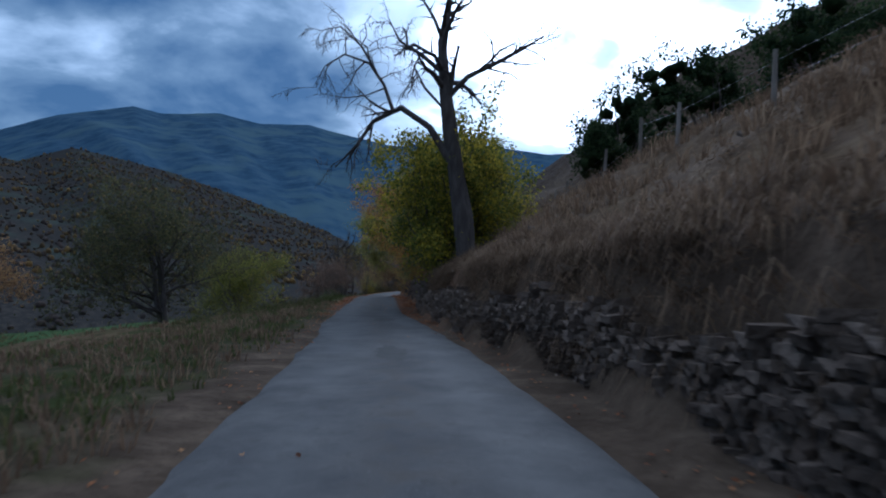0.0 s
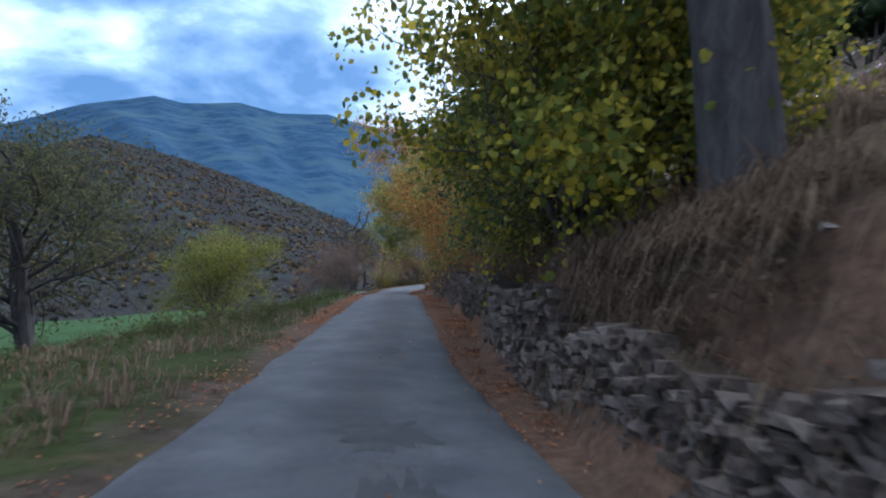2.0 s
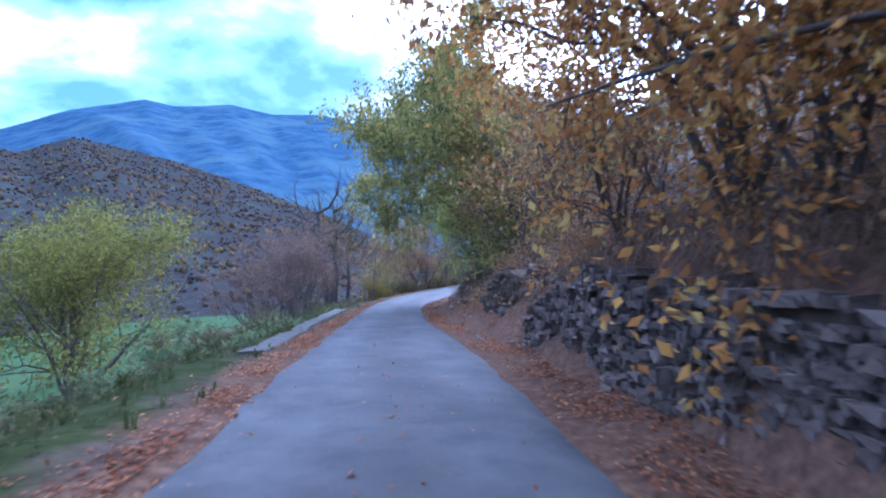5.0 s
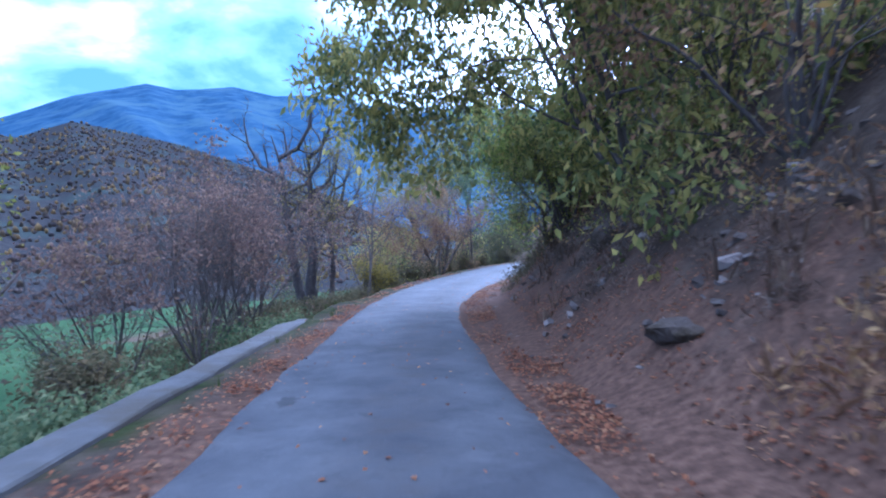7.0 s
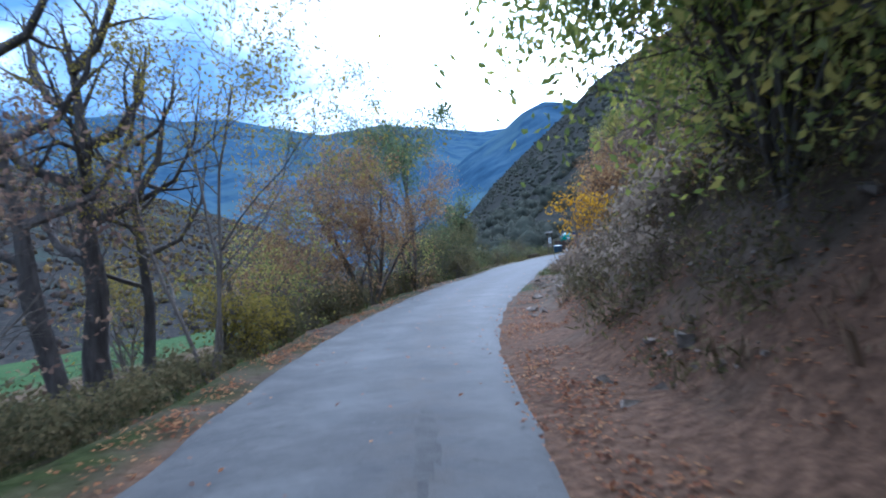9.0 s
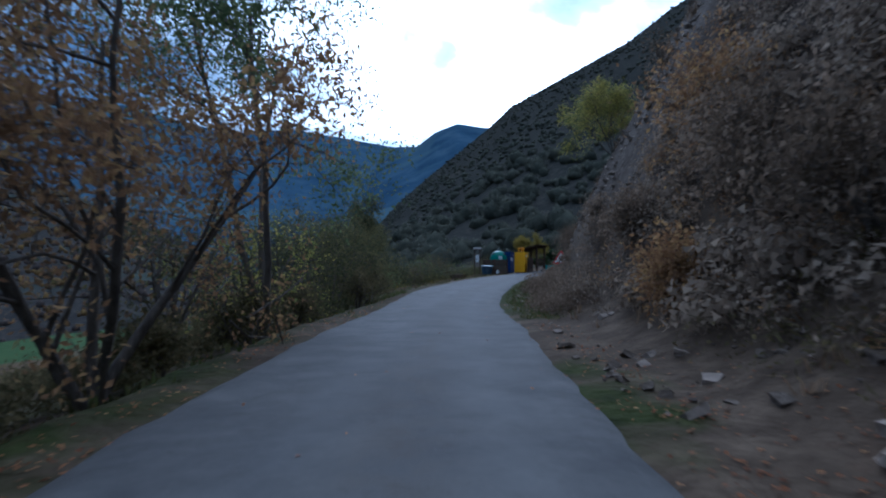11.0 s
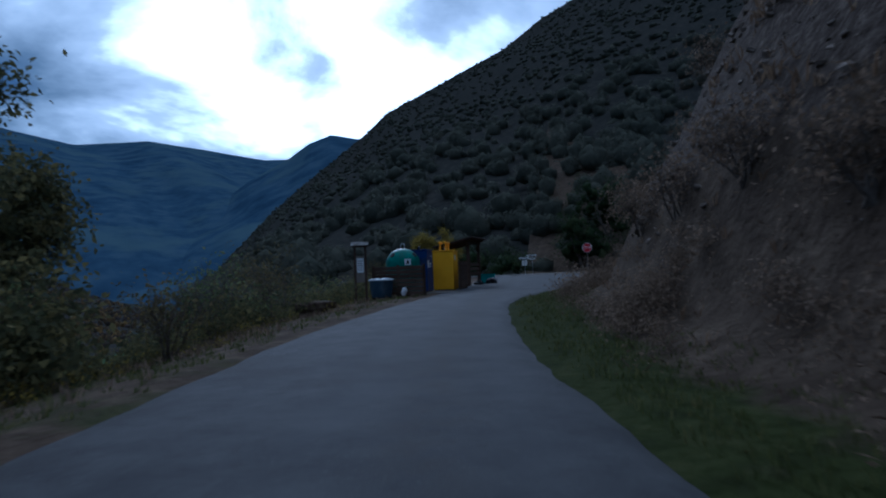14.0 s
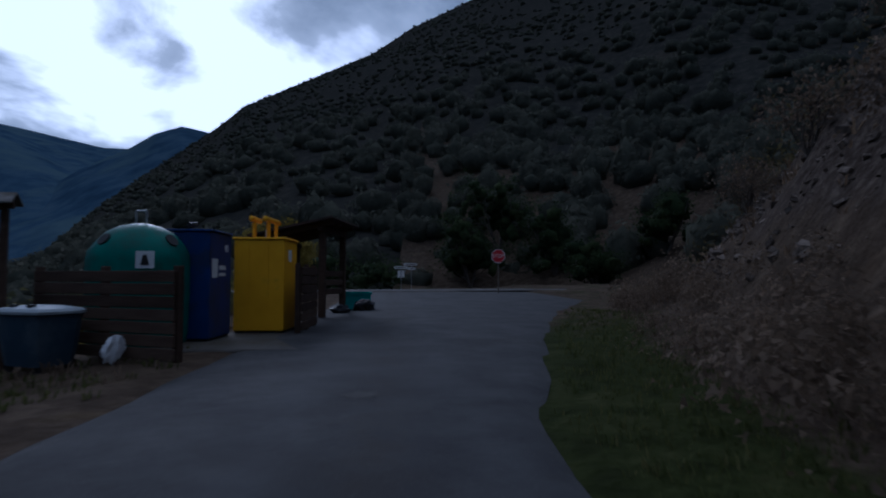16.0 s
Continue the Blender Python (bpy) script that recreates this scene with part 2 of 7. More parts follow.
DEADBRUSH = leaf("dead_brush", [(0.085, 0.062, 0.042), (0.15, 0.11, 0.076), (0.24, 0.18, 0.13)])
PALE_BRUSH = leaf("pale_brush", [(0.12, 0.09, 0.066), (0.2, 0.155, 0.115), (0.3, 0.24, 0.18)])
DRY = leaf("dry_grass", [(0.085, 0.056, 0.036), (0.145, 0.098, 0.062), (0.23, 0.165, 0.105)])
GRASS = leaf("grass_blade", [(0.04, 0.05, 0.016), (0.07, 0.08, 0.026), (0.12, 0.112, 0.045)])
LITTER = leaf("fallen_leaf", [(0.085, 0.040, 0.024), (0.18, 0.074, 0.037), (0.28, 0.118, 0.054), (0.35, 0.2, 0.095)])


def ground_material():
    """Soil, grass, leaf litter and stones, blended by where each grows."""
    m = bpy.data.materials.new("ground")
    m.use_nodes = True
    nt = m.node_tree
    nt.nodes.clear()
    N, L = nt.nodes.new, nt.links.new
    out, bsdf = N("ShaderNodeOutputMaterial"), N("ShaderNodeBsdfPrincipled")
    geo = N("ShaderNodeNewGeometry")

    def coat(scale, colours, lo=0.3, hi=0.7):
        tex = N("ShaderNodeTexNoise")
        tex.inputs["Scale"].default_value, tex.inputs["Detail"].default_value = scale, 10.0
        tex.inputs["Roughness"].default_value = 0.68
        L(geo.outputs["Position"], tex.inputs["Vector"])
        ramp = N("ShaderNodeValToRGB")
        e = ramp.color_ramp.elements
        e[0].position, e[0].color = lo, (*colours[0], 1)
        e[1].position, e[1].color = hi, (*colours[-1], 1)
        for k in range(1, len(colours) - 1):
            c = e.new(lo + (hi - lo) * k / (len(colours) - 1))
            c.color = (*colours[k], 1)
        L(tex.outputs["Fac"], ramp.inputs[0])
        return ramp.outputs[0]

    colour = coat(1.4, [(0.032, 0.023, 0.016), (0.064, 0.047, 0.033), (0.112, 0.084, 0.059)])
    edge = N("ShaderNodeTexNoise")
    edge.inputs["Scale"].default_value, edge.inputs["Detail"].default_value = 0.9, 8.0
    L(geo.outputs["Position"], edge.inputs["Vector"])
    for attr, scale, colours in (("grass", 2.2, [(0.015, 0.018, 0.006), (0.027, 0.033, 0.010), (0.046, 0.048, 0.018)]),
                                 ("dry", 2.0, [(0.043, 0.029, 0.017), (0.087, 0.058, 0.035), (0.136, 0.099, 0.058)]),
                                 ("litter", 9.0, [(0.045, 0.027, 0.018), (0.092, 0.054, 0.034), (0.15, 0.088, 0.054)]),
                                 ("rock", 4.5, [(0.02, 0.0145, 0.011), (0.056, 0.043, 0.034), (0.13, 0.105, 0.085)]),
                                 ("meadow", 0.2, [(0.025, 0.046, 0.017), (0.04, 0.068, 0.025), (0.06, 0.088, 0.034)])):
        at = N("ShaderNodeAttribute")
        at.attribute_name = attr
        shift = N("ShaderNodeMath")
        shift.operation = "ADD"
        L(at.outputs["Fac"], shift.inputs[0])
        L(edge.outputs["Fac"], shift.inputs[1])
        cut = N("ShaderNodeMapRange")
        cut.inputs["From Min"].default_value, cut.inputs["From Max"].default_value = 0.88, 1.12
        L(shift.outputs[0], cut.inputs["Value"])
        mixc = N("ShaderNodeMixRGB")
        L(cut.outputs[0], mixc.inputs[0])
        L(colour, mixc.inputs[1])
        L(coat(scale, colours), mixc.inputs[2])
        colour = mixc.outputs[0]
    L(colour, bsdf.inputs["Base Color"])
    bsdf.inputs["Roughness"].default_value, bsdf.inputs["Specular IOR Level"].default_value = 0.95, 0.02
    fine = N("ShaderNodeTexNoise")
    fine.inputs["Scale"].default_value, fine.inputs["Detail"].default_value = 7.0, 10.0
    L(geo.outputs["Position"], fine.inputs["Vector"])
    bp = N("ShaderNodeBump")
    bp.inputs["Strength"].default_value, bp.inputs["Distance"].default_value = 0.9, 0.09
    L(fine.outputs["Fac"], bp.inputs["Height"])
    L(bp.outputs[0], bsdf.inputs["Normal"])
    L(bsdf.outputs[0], out.inputs["Surface"])
    return m


GROUND = ground_material()
HILL = material("wooded_hill", [(0.017, 0.017, 0.017), (0.034, 0.032, 0.030), (0.066, 0.057, 0.047)], 0.45, 1.0, 0.0, second=(0.044, 0.053, 0.044), second_scale=0.02, second_at=(0.52, 0.64), detail=10.0, sheen=0.0)
# blue distance haze is mixed into these base colours
HAZY_HILL = material("hazy_mountain", [(0.020, 0.040, 0.070), (0.038, 0.069, 0.108), (0.070, 0.106, 0.138)], 0.016, 1.0, 0.0, second=(0.062, 0.098, 0.120), second_scale=0.0045, second_at=(0.5, 0.62), detail=12.0, sheen=0.0)
DARK_HILL = material("dark_hill", [(0.018, 0.019, 0.018), (0.034, 0.034, 0.030), (0.062, 0.056, 0.047)], 0.45, 1.0, 0.0, second=(0.056, 0.050, 0.040), second_scale=0.016, second_at=(0.6, 0.7), detail=10.0, sheen=0.0)

# ---- the road's line: x, y, z of the asphalt, from behind the start to past the junction ----
LINE = [(0.9, -24.0, 0.05), (0.0, 0.0, 0.0), (-0.71, 7.85, -0.14), (-1.54, 15.62, -0.41), (-2.55, 23.51, -0.73),
        (-3.4, 31.02, -0.92), (-4.15, 38.58, -1.13), (-4.9, 46.28, -1.38), (-5.75, 53.76, -1.83), (-6.47, 61.12, -2.3),
        (-6.79, 68.46, -2.57), (-6.31, 75.53, -2.74), (-4.96, 84.11, -2.88), (-2.76, 93.69, -3.03), (0.39, 103.42, -3.17),
        (3.97, 112.34, -3.19), (7.88, 120.51, -3.16), (12.29, 127.52, -3.01), (20.5, 139.4, -2.9), (35.0, 160.4, -2.62)]
EDGE_S = (-30, 5, 12, 17, 25, 35, 57, 68, 72, 78, 90, 104, 116, 125, 135, 150, 200)
EDGE_L = (-1.4, -1.4, -1.35, -1.65, -1.55, -1.45, -1.52, -1.7, -1.95, -2.2, -2.2, -2.2, -3.1, -3.1, -2.7, -2.4, -2.4)
EDGE_RS = (-30, 0, 8, 14, 24, 35, 47, 57, 66, 72, 78, 84, 90, 98, 105, 120, 129, 133, 137, 140, 144, 152, 160)
EDGE_R = (1.48, 1.48, 1.5, 1.35, 1.1, 1.25, 1.3, 1.2, 1.0, 0.8, 0.9, 1.2, 1.7, 2.0, 1.6, 1.5, 1.1, 0.95, 1.35, 2.2, 3.1, 5.7, 9.0)


def spline(points, per=10):
    """A Catmull-Rom line through the points."""
    p = np.array(points, float)
    p = np.vstack([2 * p[0] - p[1], p, 2 * p[-1] - p[-2]])
    out = []
    for i in range(1, len(p) - 2):
        for k in range(per):
            t = k / per
            a, b, c, d = p[i - 1], p[i], p[i + 1], p[i + 2]
            out.append(0.5 * (2 * b + (c - a) * t + (2 * a - 5 * b + 4 * c - d) * t * t + (3 * b - a - 3 * c + d) * t ** 3))
    out.append(p[-2])
    return np.array(out)


ROADLINE = spline(LINE)
ROADLEN = np.r_[0, np.cumsum(np.hypot(*np.diff(ROADLINE[:, :2], axis=0).T))]
ROADLEN -= np.interp(0.0, ROADLINE[:, 1], ROADLEN)


def along(x, y):
    """For places x, y: the length s along the road, the distance u to the right of its line, and the asphalt's height."""
    x, y = np.asarray(x, float), np.asarray(y, float)
    near = np.full(x.shape, 1e18)
    s, u, z = np.zeros(x.shape), np.zeros(x.shape), np.zeros(x.shape)
    for i in range(0, len(ROADLINE) - 1, 2):
        j = min(i + 2, len(ROADLINE) - 1)
        p, q = ROADLINE[i], ROADLINE[j]
        dx, dy = q[0] - p[0], q[1] - p[1]
        size = math.hypot(dx, dy)
        if size < 1e-9:
            continue
        t = np.clip(((x - p[0]) * dx + (y - p[1]) * dy) / size ** 2, 0, 1)
        far = (x - p[0] - t * dx) ** 2 + (y - p[1] - t * dy) ** 2
        closer = far < near
        side = ((x - p[0]) * dy - (y - p[1]) * dx) / size
        dist = np.sqrt(far)
        near = np.where(closer, far, near)
        s = np.where(closer, ROADLEN[i] + t * size, s)
        u = np.where(closer, np.where(side >= 0, dist, -dist), u)
        z = np.where(closer, p[2] + t * (q[2] - p[2]), z)
    return s, u, z


def place(s, u):
    """x, y of a place s along the road and u to the right of it, and the road's way there."""
    p = np.array([np.interp(s, ROADLEN, ROADLINE[:, k]) for k in range(3)])
    q = np.array([np.interp(s + 0.5, ROADLEN, ROADLINE[:, k]) for k in range(3)])
    o = np.array([np.interp(s - 0.5, ROADLEN, ROADLINE[:, k]) for k in range(3)])
    d = (q - o) / max(np.linalg.norm((q - o)[:2]), 1e-6)
    return p[0] + d[1] * u, p[1] - d[0] * u, p[2], math.atan2(d[1], d[0])


def lattice(x, y, seed=0):
    """Smooth value noise in 0..1."""
    xi, yi = np.floor(x).astype(np.int64), np.floor(y).astype(np.int64)
    fx, fy = x - xi, y - yi
    fx, fy = fx * fx * (3 - 2 * fx), fy * fy * (3 - 2 * fy)

    def knot(a, b):
        n = (a * 374761393 + b * 668265263 + seed * 974634777) & 0xFFFFFFFF
        n = ((n ^ (n >> 13)) * 1274126177) & 0xFFFFFFFF
        return ((n ^ (n >> 16)) & 0xFFFF) / 65535.0

    top = knot(xi, yi) * (1 - fx) + knot(xi + 1, yi) * fx
    low = knot(xi, yi + 1) * (1 - fx) + knot(xi + 1, yi + 1) * fx
    return top * (1 - fy) + low * fy


def rough(x, y, size, octaves=4, seed=0):
    """Noise of several octaves about 0, -0.5 to 0.5."""
    total, weight, norm = 0.0, 1.0, 0.0
    for k in range(octaves):
        total = total + weight * (lattice(x / size, y / size, seed + k) - 0.5)
        norm += weight
        weight, size = weight * 0.5, size * 0.5
    return total / norm


# right side of the road: where the bank begins, how it climbs (u from the toe, height)
TOE_S = (-30, 0, 9, 14, 20, 25, 30, 35, 48, 57, 66, 78, 84, 92, 107, 121, 128, 134, 140, 146, 152, 160, 175)
TOE_U = (2.5, 2.5, 2.35, 1.9, 1.8, 1.9, 2.5, 2.5, 2.5, 2.0, 1.9, 1.85, 2.3, 3.2, 3.1, 3.1, 3.1, 3.0, 4.3, 6.2, 8.0, 12.0, 26.0)
BANKS = {  # s: (run from the toe, height above the road) ...
    -30: ((0, 0), (0.35, 1.7), (6, 5.0), (12, 7.6), (30, 14), (60, 24), (120, 40)),
    20: ((0, 0), (0.4, 1.5), (6, 4.8), (12, 7.6), (30, 14), (60, 24), (120, 40)),
    28: ((0, 0), (0.3, 1.35), (5, 3.6), (12, 7.4), (30, 14), (60, 24), (120, 40)),
    48: ((0, 0), (0.3, 1.3), (4, 3.6), (12, 8.2), (30, 15), (60, 26), (120, 42)),
    54: ((0, 0), (0.7, 0.6), (4, 3.8), (12, 9), (30, 16), (60, 28), (120, 44)),
    78: ((0, 0), (0.8, 0.6), (3.5, 3.9), (12, 10), (30, 18), (60, 32), (120, 50)),
    92: ((0, 0), (1.2, 0.5), (3.0, 3.0), (12, 13), (30, 26), (60, 42), (120, 56)),
    104: ((0, 0), (1.0, 0.5), (2.0, 3.2), (8, 15.5), (30, 30), (60, 46), (120, 60)),
    126: ((0, 0), (1.0, 0.5), (2.0, 3.4), (8, 14), (26, 28), (60, 42), (120, 58)),
    138: ((0, 0), (1.1, 0.6), (2.3, 3.0), (8, 12.5), (26, 25), (60, 40), (120, 58)),
    152: ((0, 0), (1.5, 0.6), (4, 2.2), (12, 10), (26, 19), (60, 34), (120, 58)),
    175: ((0, 0), (1.5, 0.4), (4, 1.4), (12, 5), (26, 12), (60, 26), (120, 50)),
}
LEFT_U = (0, 3.0, 3.8, 6, 8, 15, 30, 60, 120, 300, 1000, 8000)
LEFTS = {-30: (0, 0, -0.1, -0.25, -0.45, -1.4, -3.6, -7.5, -14, -30, -55, -55),
         26: (0, 0, -0.1, -0.3, -0.6, -1.6, -4.2, -8, -14, -30, -55, -55),
         36: (0, 0, -0.12, -0.5, -1.1, -3.0, -6.8, -11, -16, -30, -55, -55),
         52: (0, 0, -0.9, -1.7, -2.5, -5.0, -8.5, -12, -17, -30, -55, -55),
         78: (0, 0, -0.6, -1.1, -1.6, -3.2, -6, -10, -16, -30, -55, -55),
         105: (0, 0, -0.35, -0.9, -1.5, -3.0, -7, -12, -18, -30, -55, -55),
         118: (0, 0, -0.05, -0.4, -1.0, -3.0, -7, -12, -18, -30, -55, -55),
         175: (0, 0, -0.05, -0.15, -0.5, -2.0, -6, -12, -18, -30, -55, -55)}


def height(x, y, fine=True):
    """The ground's height."""
    x, y = np.asarray(x, float), np.asarray(y, float)
    s, u, z = along(x, y)
    toe = np.interp(s, TOE_S, TOE_U)
    run = np.maximum(u - toe, 0)
    keys = sorted(BANKS)
    bank = np.zeros_like(s)
    for a, b in zip(keys, keys[1:]):
        inside = (s >= a) & (s <= b) if b == keys[-1] else (s >= a) & (s < b)
        k = (s - a) / (b - a)
        rise = [np.interp(run, [p[0] for p in BANKS[m]], [p[1] for p in BANKS[m]]) for m in (a, b)]
        bank = np.where(inside, rise[0] * (1 - k) + rise[1] * k, bank)
    keys = sorted(LEFTS)
    low = np.zeros_like(s)
    for a, b in zip(keys, keys[1:]):
        inside = (s >= a) & (s <= b) if b == keys[-1] else (s >= a) & (s < b)
        k = (s - a) / (b - a)
        fall = [np.interp(-u, LEFT_U, LEFTS[m]) for m in (a, b)]
        low = np.where(inside, fall[0] * (1 - k) + fall[1] * k, low)
    side = np.where(u > 0, bank, low)
    free = np.clip((np.abs(u) - 2.4) / 4.0, 0, 1)
    wild = rough(x, y, 9.0, 4, 3) * 1.5 * free * np.clip(np.abs(u) / 14, 0.3, 2.0)
    if fine:
        wild = wild + rough(x, y, 1.6, 3, 11) * (0.10 + 0.5 * np.clip(run / 3, 0, 1)) * np.clip((np.abs(u) - 1.6) / 1.2, 0, 1)
        crag = np.clip((run - 1.6) / 1.5, 0, 1) * np.interp(s, (78, 96, 140, 152), (0.25, 1, 1, 0.5))
        wild = wild + crag * (0.9 * np.abs(rough(x * 1.3, y + 2.0 * side, 2.2, 4, 17)) + 0.6 * rough(x, y + side, 1.1, 2, 19))
    left, right = np.interp(s, EDGE_S, EDGE_L), np.interp(s, EDGE_RS, EDGE_R)
    under = np.where((u > left - 0.1) & (u < right + 0.1), -0.05, 0.0)
    trench = np.clip(1.6 - np.abs(u + 2.6) / 0.35, 0, 1) * np.clip((s - 48) / 1.5, 0, 1) * np.clip((70.5 - s) / 1.5, 0, 1)
    return z + side + wild * (1 - trench) + under - 0.06 * trench


def ground_at(x, y):
    return float(height(np.array([x]), np.array([y]))[0])


# ---- mesh helpers ----
def solid(name, verts, faces, mat, smooth=False):
    """A mesh object from vertices and faces (lists or arrays)."""
    me = bpy.data.meshes.new(name)
    verts = np.asarray(verts, float)
    if isinstance(faces, np.ndarray):
        n, k = faces.shape
        me.vertices.add(len(verts))
        me.vertices.foreach_set("co", verts.astype(np.float32).ravel())
        me.loops.add(n * k)
        me.loops.foreach_set("vertex_index", faces.astype(np.int32).ravel())
        me.polygons.add(n)
        me.polygons.foreach_set("loop_start", np.arange(0, n * k, k, dtype=np.int32))
        me.polygons.foreach_set("loop_total", np.full(n, k, dtype=np.int32))
        me.update(calc_edges=True)
        me.validate()
    else:
        me.from_pydata(verts.tolist(), [], faces)
        me.update()
    if smooth:
        me.polygons.foreach_set("use_smooth", np.ones(len(me.polygons), dtype=bool))
    me.materials.append(mat)
    return new(name, me)


def part(name, bm, mat, parent=None, label=""):
    """Links a bmesh as one mesh object under a thing or a part."""
    me = bpy.data.meshes.new(name)
    bm.to_mesh(me)
    bm.free()
    me.materials.append(mat)
    ob = new(name, me)
    if parent:
        ob.parent = parent
    if label:
        ob["label"] = label
    return ob


def empty(name, m, label, category, group="", kind=""):
    ob = new(name)
    ob.empty_display_size = 0.2
    ob.matrix_basis = m
    return tagged(ob, label, category, group, kind)


def box(bm, x0, x1, y0, y1, z0, z1, bevel=0.0, segments=1):
    """A box, its edges bevelled, added to bm."""
    made = bmesh.ops.create_cube(bm, size=1.0)["verts"]
    for v in made:
        v.co = Vector(((x0 + x1) / 2 + v.co.x * (x1 - x0), (y0 + y1) / 2 + v.co.y * (y1 - y0), (z0 + z1) / 2 + v.co.z * (z1 - z0)))
    if bevel:
        edges = list({e for v in made for e in v.link_edges})
        bmesh.ops.bevel(bm, geom=edges, offset=bevel, segments=segments, affect="EDGES", profile=0.5)
    return made


def boxed(*args, **kw):
    bm = bmesh.new()
    box(bm, *args, **kw)
    return bm


def rod(bm, a, b, r0, r1=None, sides=8):
    """A tapered rod from a to b, added to bm."""
    a, b = Vector(a), Vector(b)
    r1 = r0 if r1 is None else r1
    made = bmesh.ops.create_cone(bm, cap_ends=True, segments=sides, radius1=r0, radius2=r1, depth=(b - a).length)["verts"]
    m = Matrix.Translation((a + b) / 2) @ (b - a).to_track_quat("Z", "Y").to_matrix().to_4x4()
    for v in made:
        v.co = m @ v.co
    return made


# ---- the ground ----
def steps(lo, hi, fine, out_lo, out_hi, grow=1.16):
    mid = list(np.arange(lo, hi + 1e-6, fine))
    a, d = [], fine
    while (a[-1] if a else lo) > out_lo:
        d *= grow
        a.append((a[-1] if a else lo) - d)
    b, d = [], fine
    while (b[-1] if b else hi) < out_hi:
        d *= grow
        b.append((b[-1] if b else hi) + d)
    return np.array(a[::-1] + mid + b)


def make_ground():
    xs, ys = steps(-18, 40, 0.56, -4800, 4800), steps(-5, 168, 0.6, -4800, 4800)
    X, Y = np.meshgrid(xs, ys)
    x, y = X.ravel(), Y.ravel()
    s, u, _ = along(x, y)
    z = height(x, y)
    nx, ny = len(xs), len(ys)
    i = np.arange(nx * ny).reshape(ny, nx)
    faces = np.stack([i[:-1, :-1], i[:-1, 1:], i[1:, 1:], i[1:, :-1]], -1).reshape(-1, 4)
    ob = solid("ground", np.stack([x, y, z], -1), faces, GROUND, smooth=True)
    toe = np.interp(s, TOE_S, TOE_U)
    run = u - toe
    left = -u
    grass = np.where(u < 0, np.interp(left, (1.5, 2.1, 3, 14, 40), (0.25, 0.6, 0.85, 0.8, 0.5)) * np.interp(s, (14, 26, 40, 52, 100, 112), (0.72, 1, 1, 0.8, 0.6, 0.6)) * np.interp(s, (118, 128), (1, 0.45)),
                     np.interp(s, (86, 90, 94, 97, 108, 116, 140, 150), (0, 0.75, 0.3, 0.35, 0.7, 0.85, 0.85, 0.4)) * np.interp(run, (-1.5, -0.5, 0.3), (1, 0.8, 0.1)))
    dry = np.where(u > 0, np.interp(run, (0.3, 1.5, 30), (0.0, 0.75, 0.6)) * np.interp(s, (18, 30, 50, 80), (1, 0.6, 0.35, 0.4)), np.interp(left, (3, 10, 30), (0.25, 0.5, 0.6)))
    litter = np.interp(s, (4, 16, 24, 30, 70, 78, 88, 98), (0.2, 0.5, 0.7, 0.8, 0.75, 0.6, 0.3, 0.1)) * np.where(u > 0, np.interp(run, (-1.6, 0.0, 1.0, 2.5), (1, 1, 0.8, 0.25)), np.interp(left, (1.2, 1.8, 2.3, 2.8), (1, 1, 0.4, 0.0)) * np.interp(s, (18, 28, 36), (0.2, 0.8, 1)))
    rock = np.where(u > 0, np.interp(run, (1.2, 2.6, 20, 30), (0.0, 0.9, 0.9, 0.3)) * np.interp(s, (84, 104, 138, 150), (0.15, 1.0, 1.0, 0.4)), 0)
    meadow = np.where(u < -10, np.interp(left, (10, 16, 200, 260), (0, 0.85, 0.85, 0.5)) * np.maximum(np.interp(s, (14, 30, 110, 125), (0.4, 1, 1, 0)), np.interp(left, (60, 90), (0, 1)) * (y < 420)), 0)
    for key, value in (("grass", grass), ("dry", dry), ("litter", litter), ("rock", rock), ("meadow", meadow)):
        at = ob.data.attributes.new(key, "FLOAT", "POINT")
        at.data.foreach_set("value", value.astype(np.float32))
    tagged(ob, "leaf-strewn verges, grassy banks and falling meadow ground", "ground", kind="structure")


make_ground()


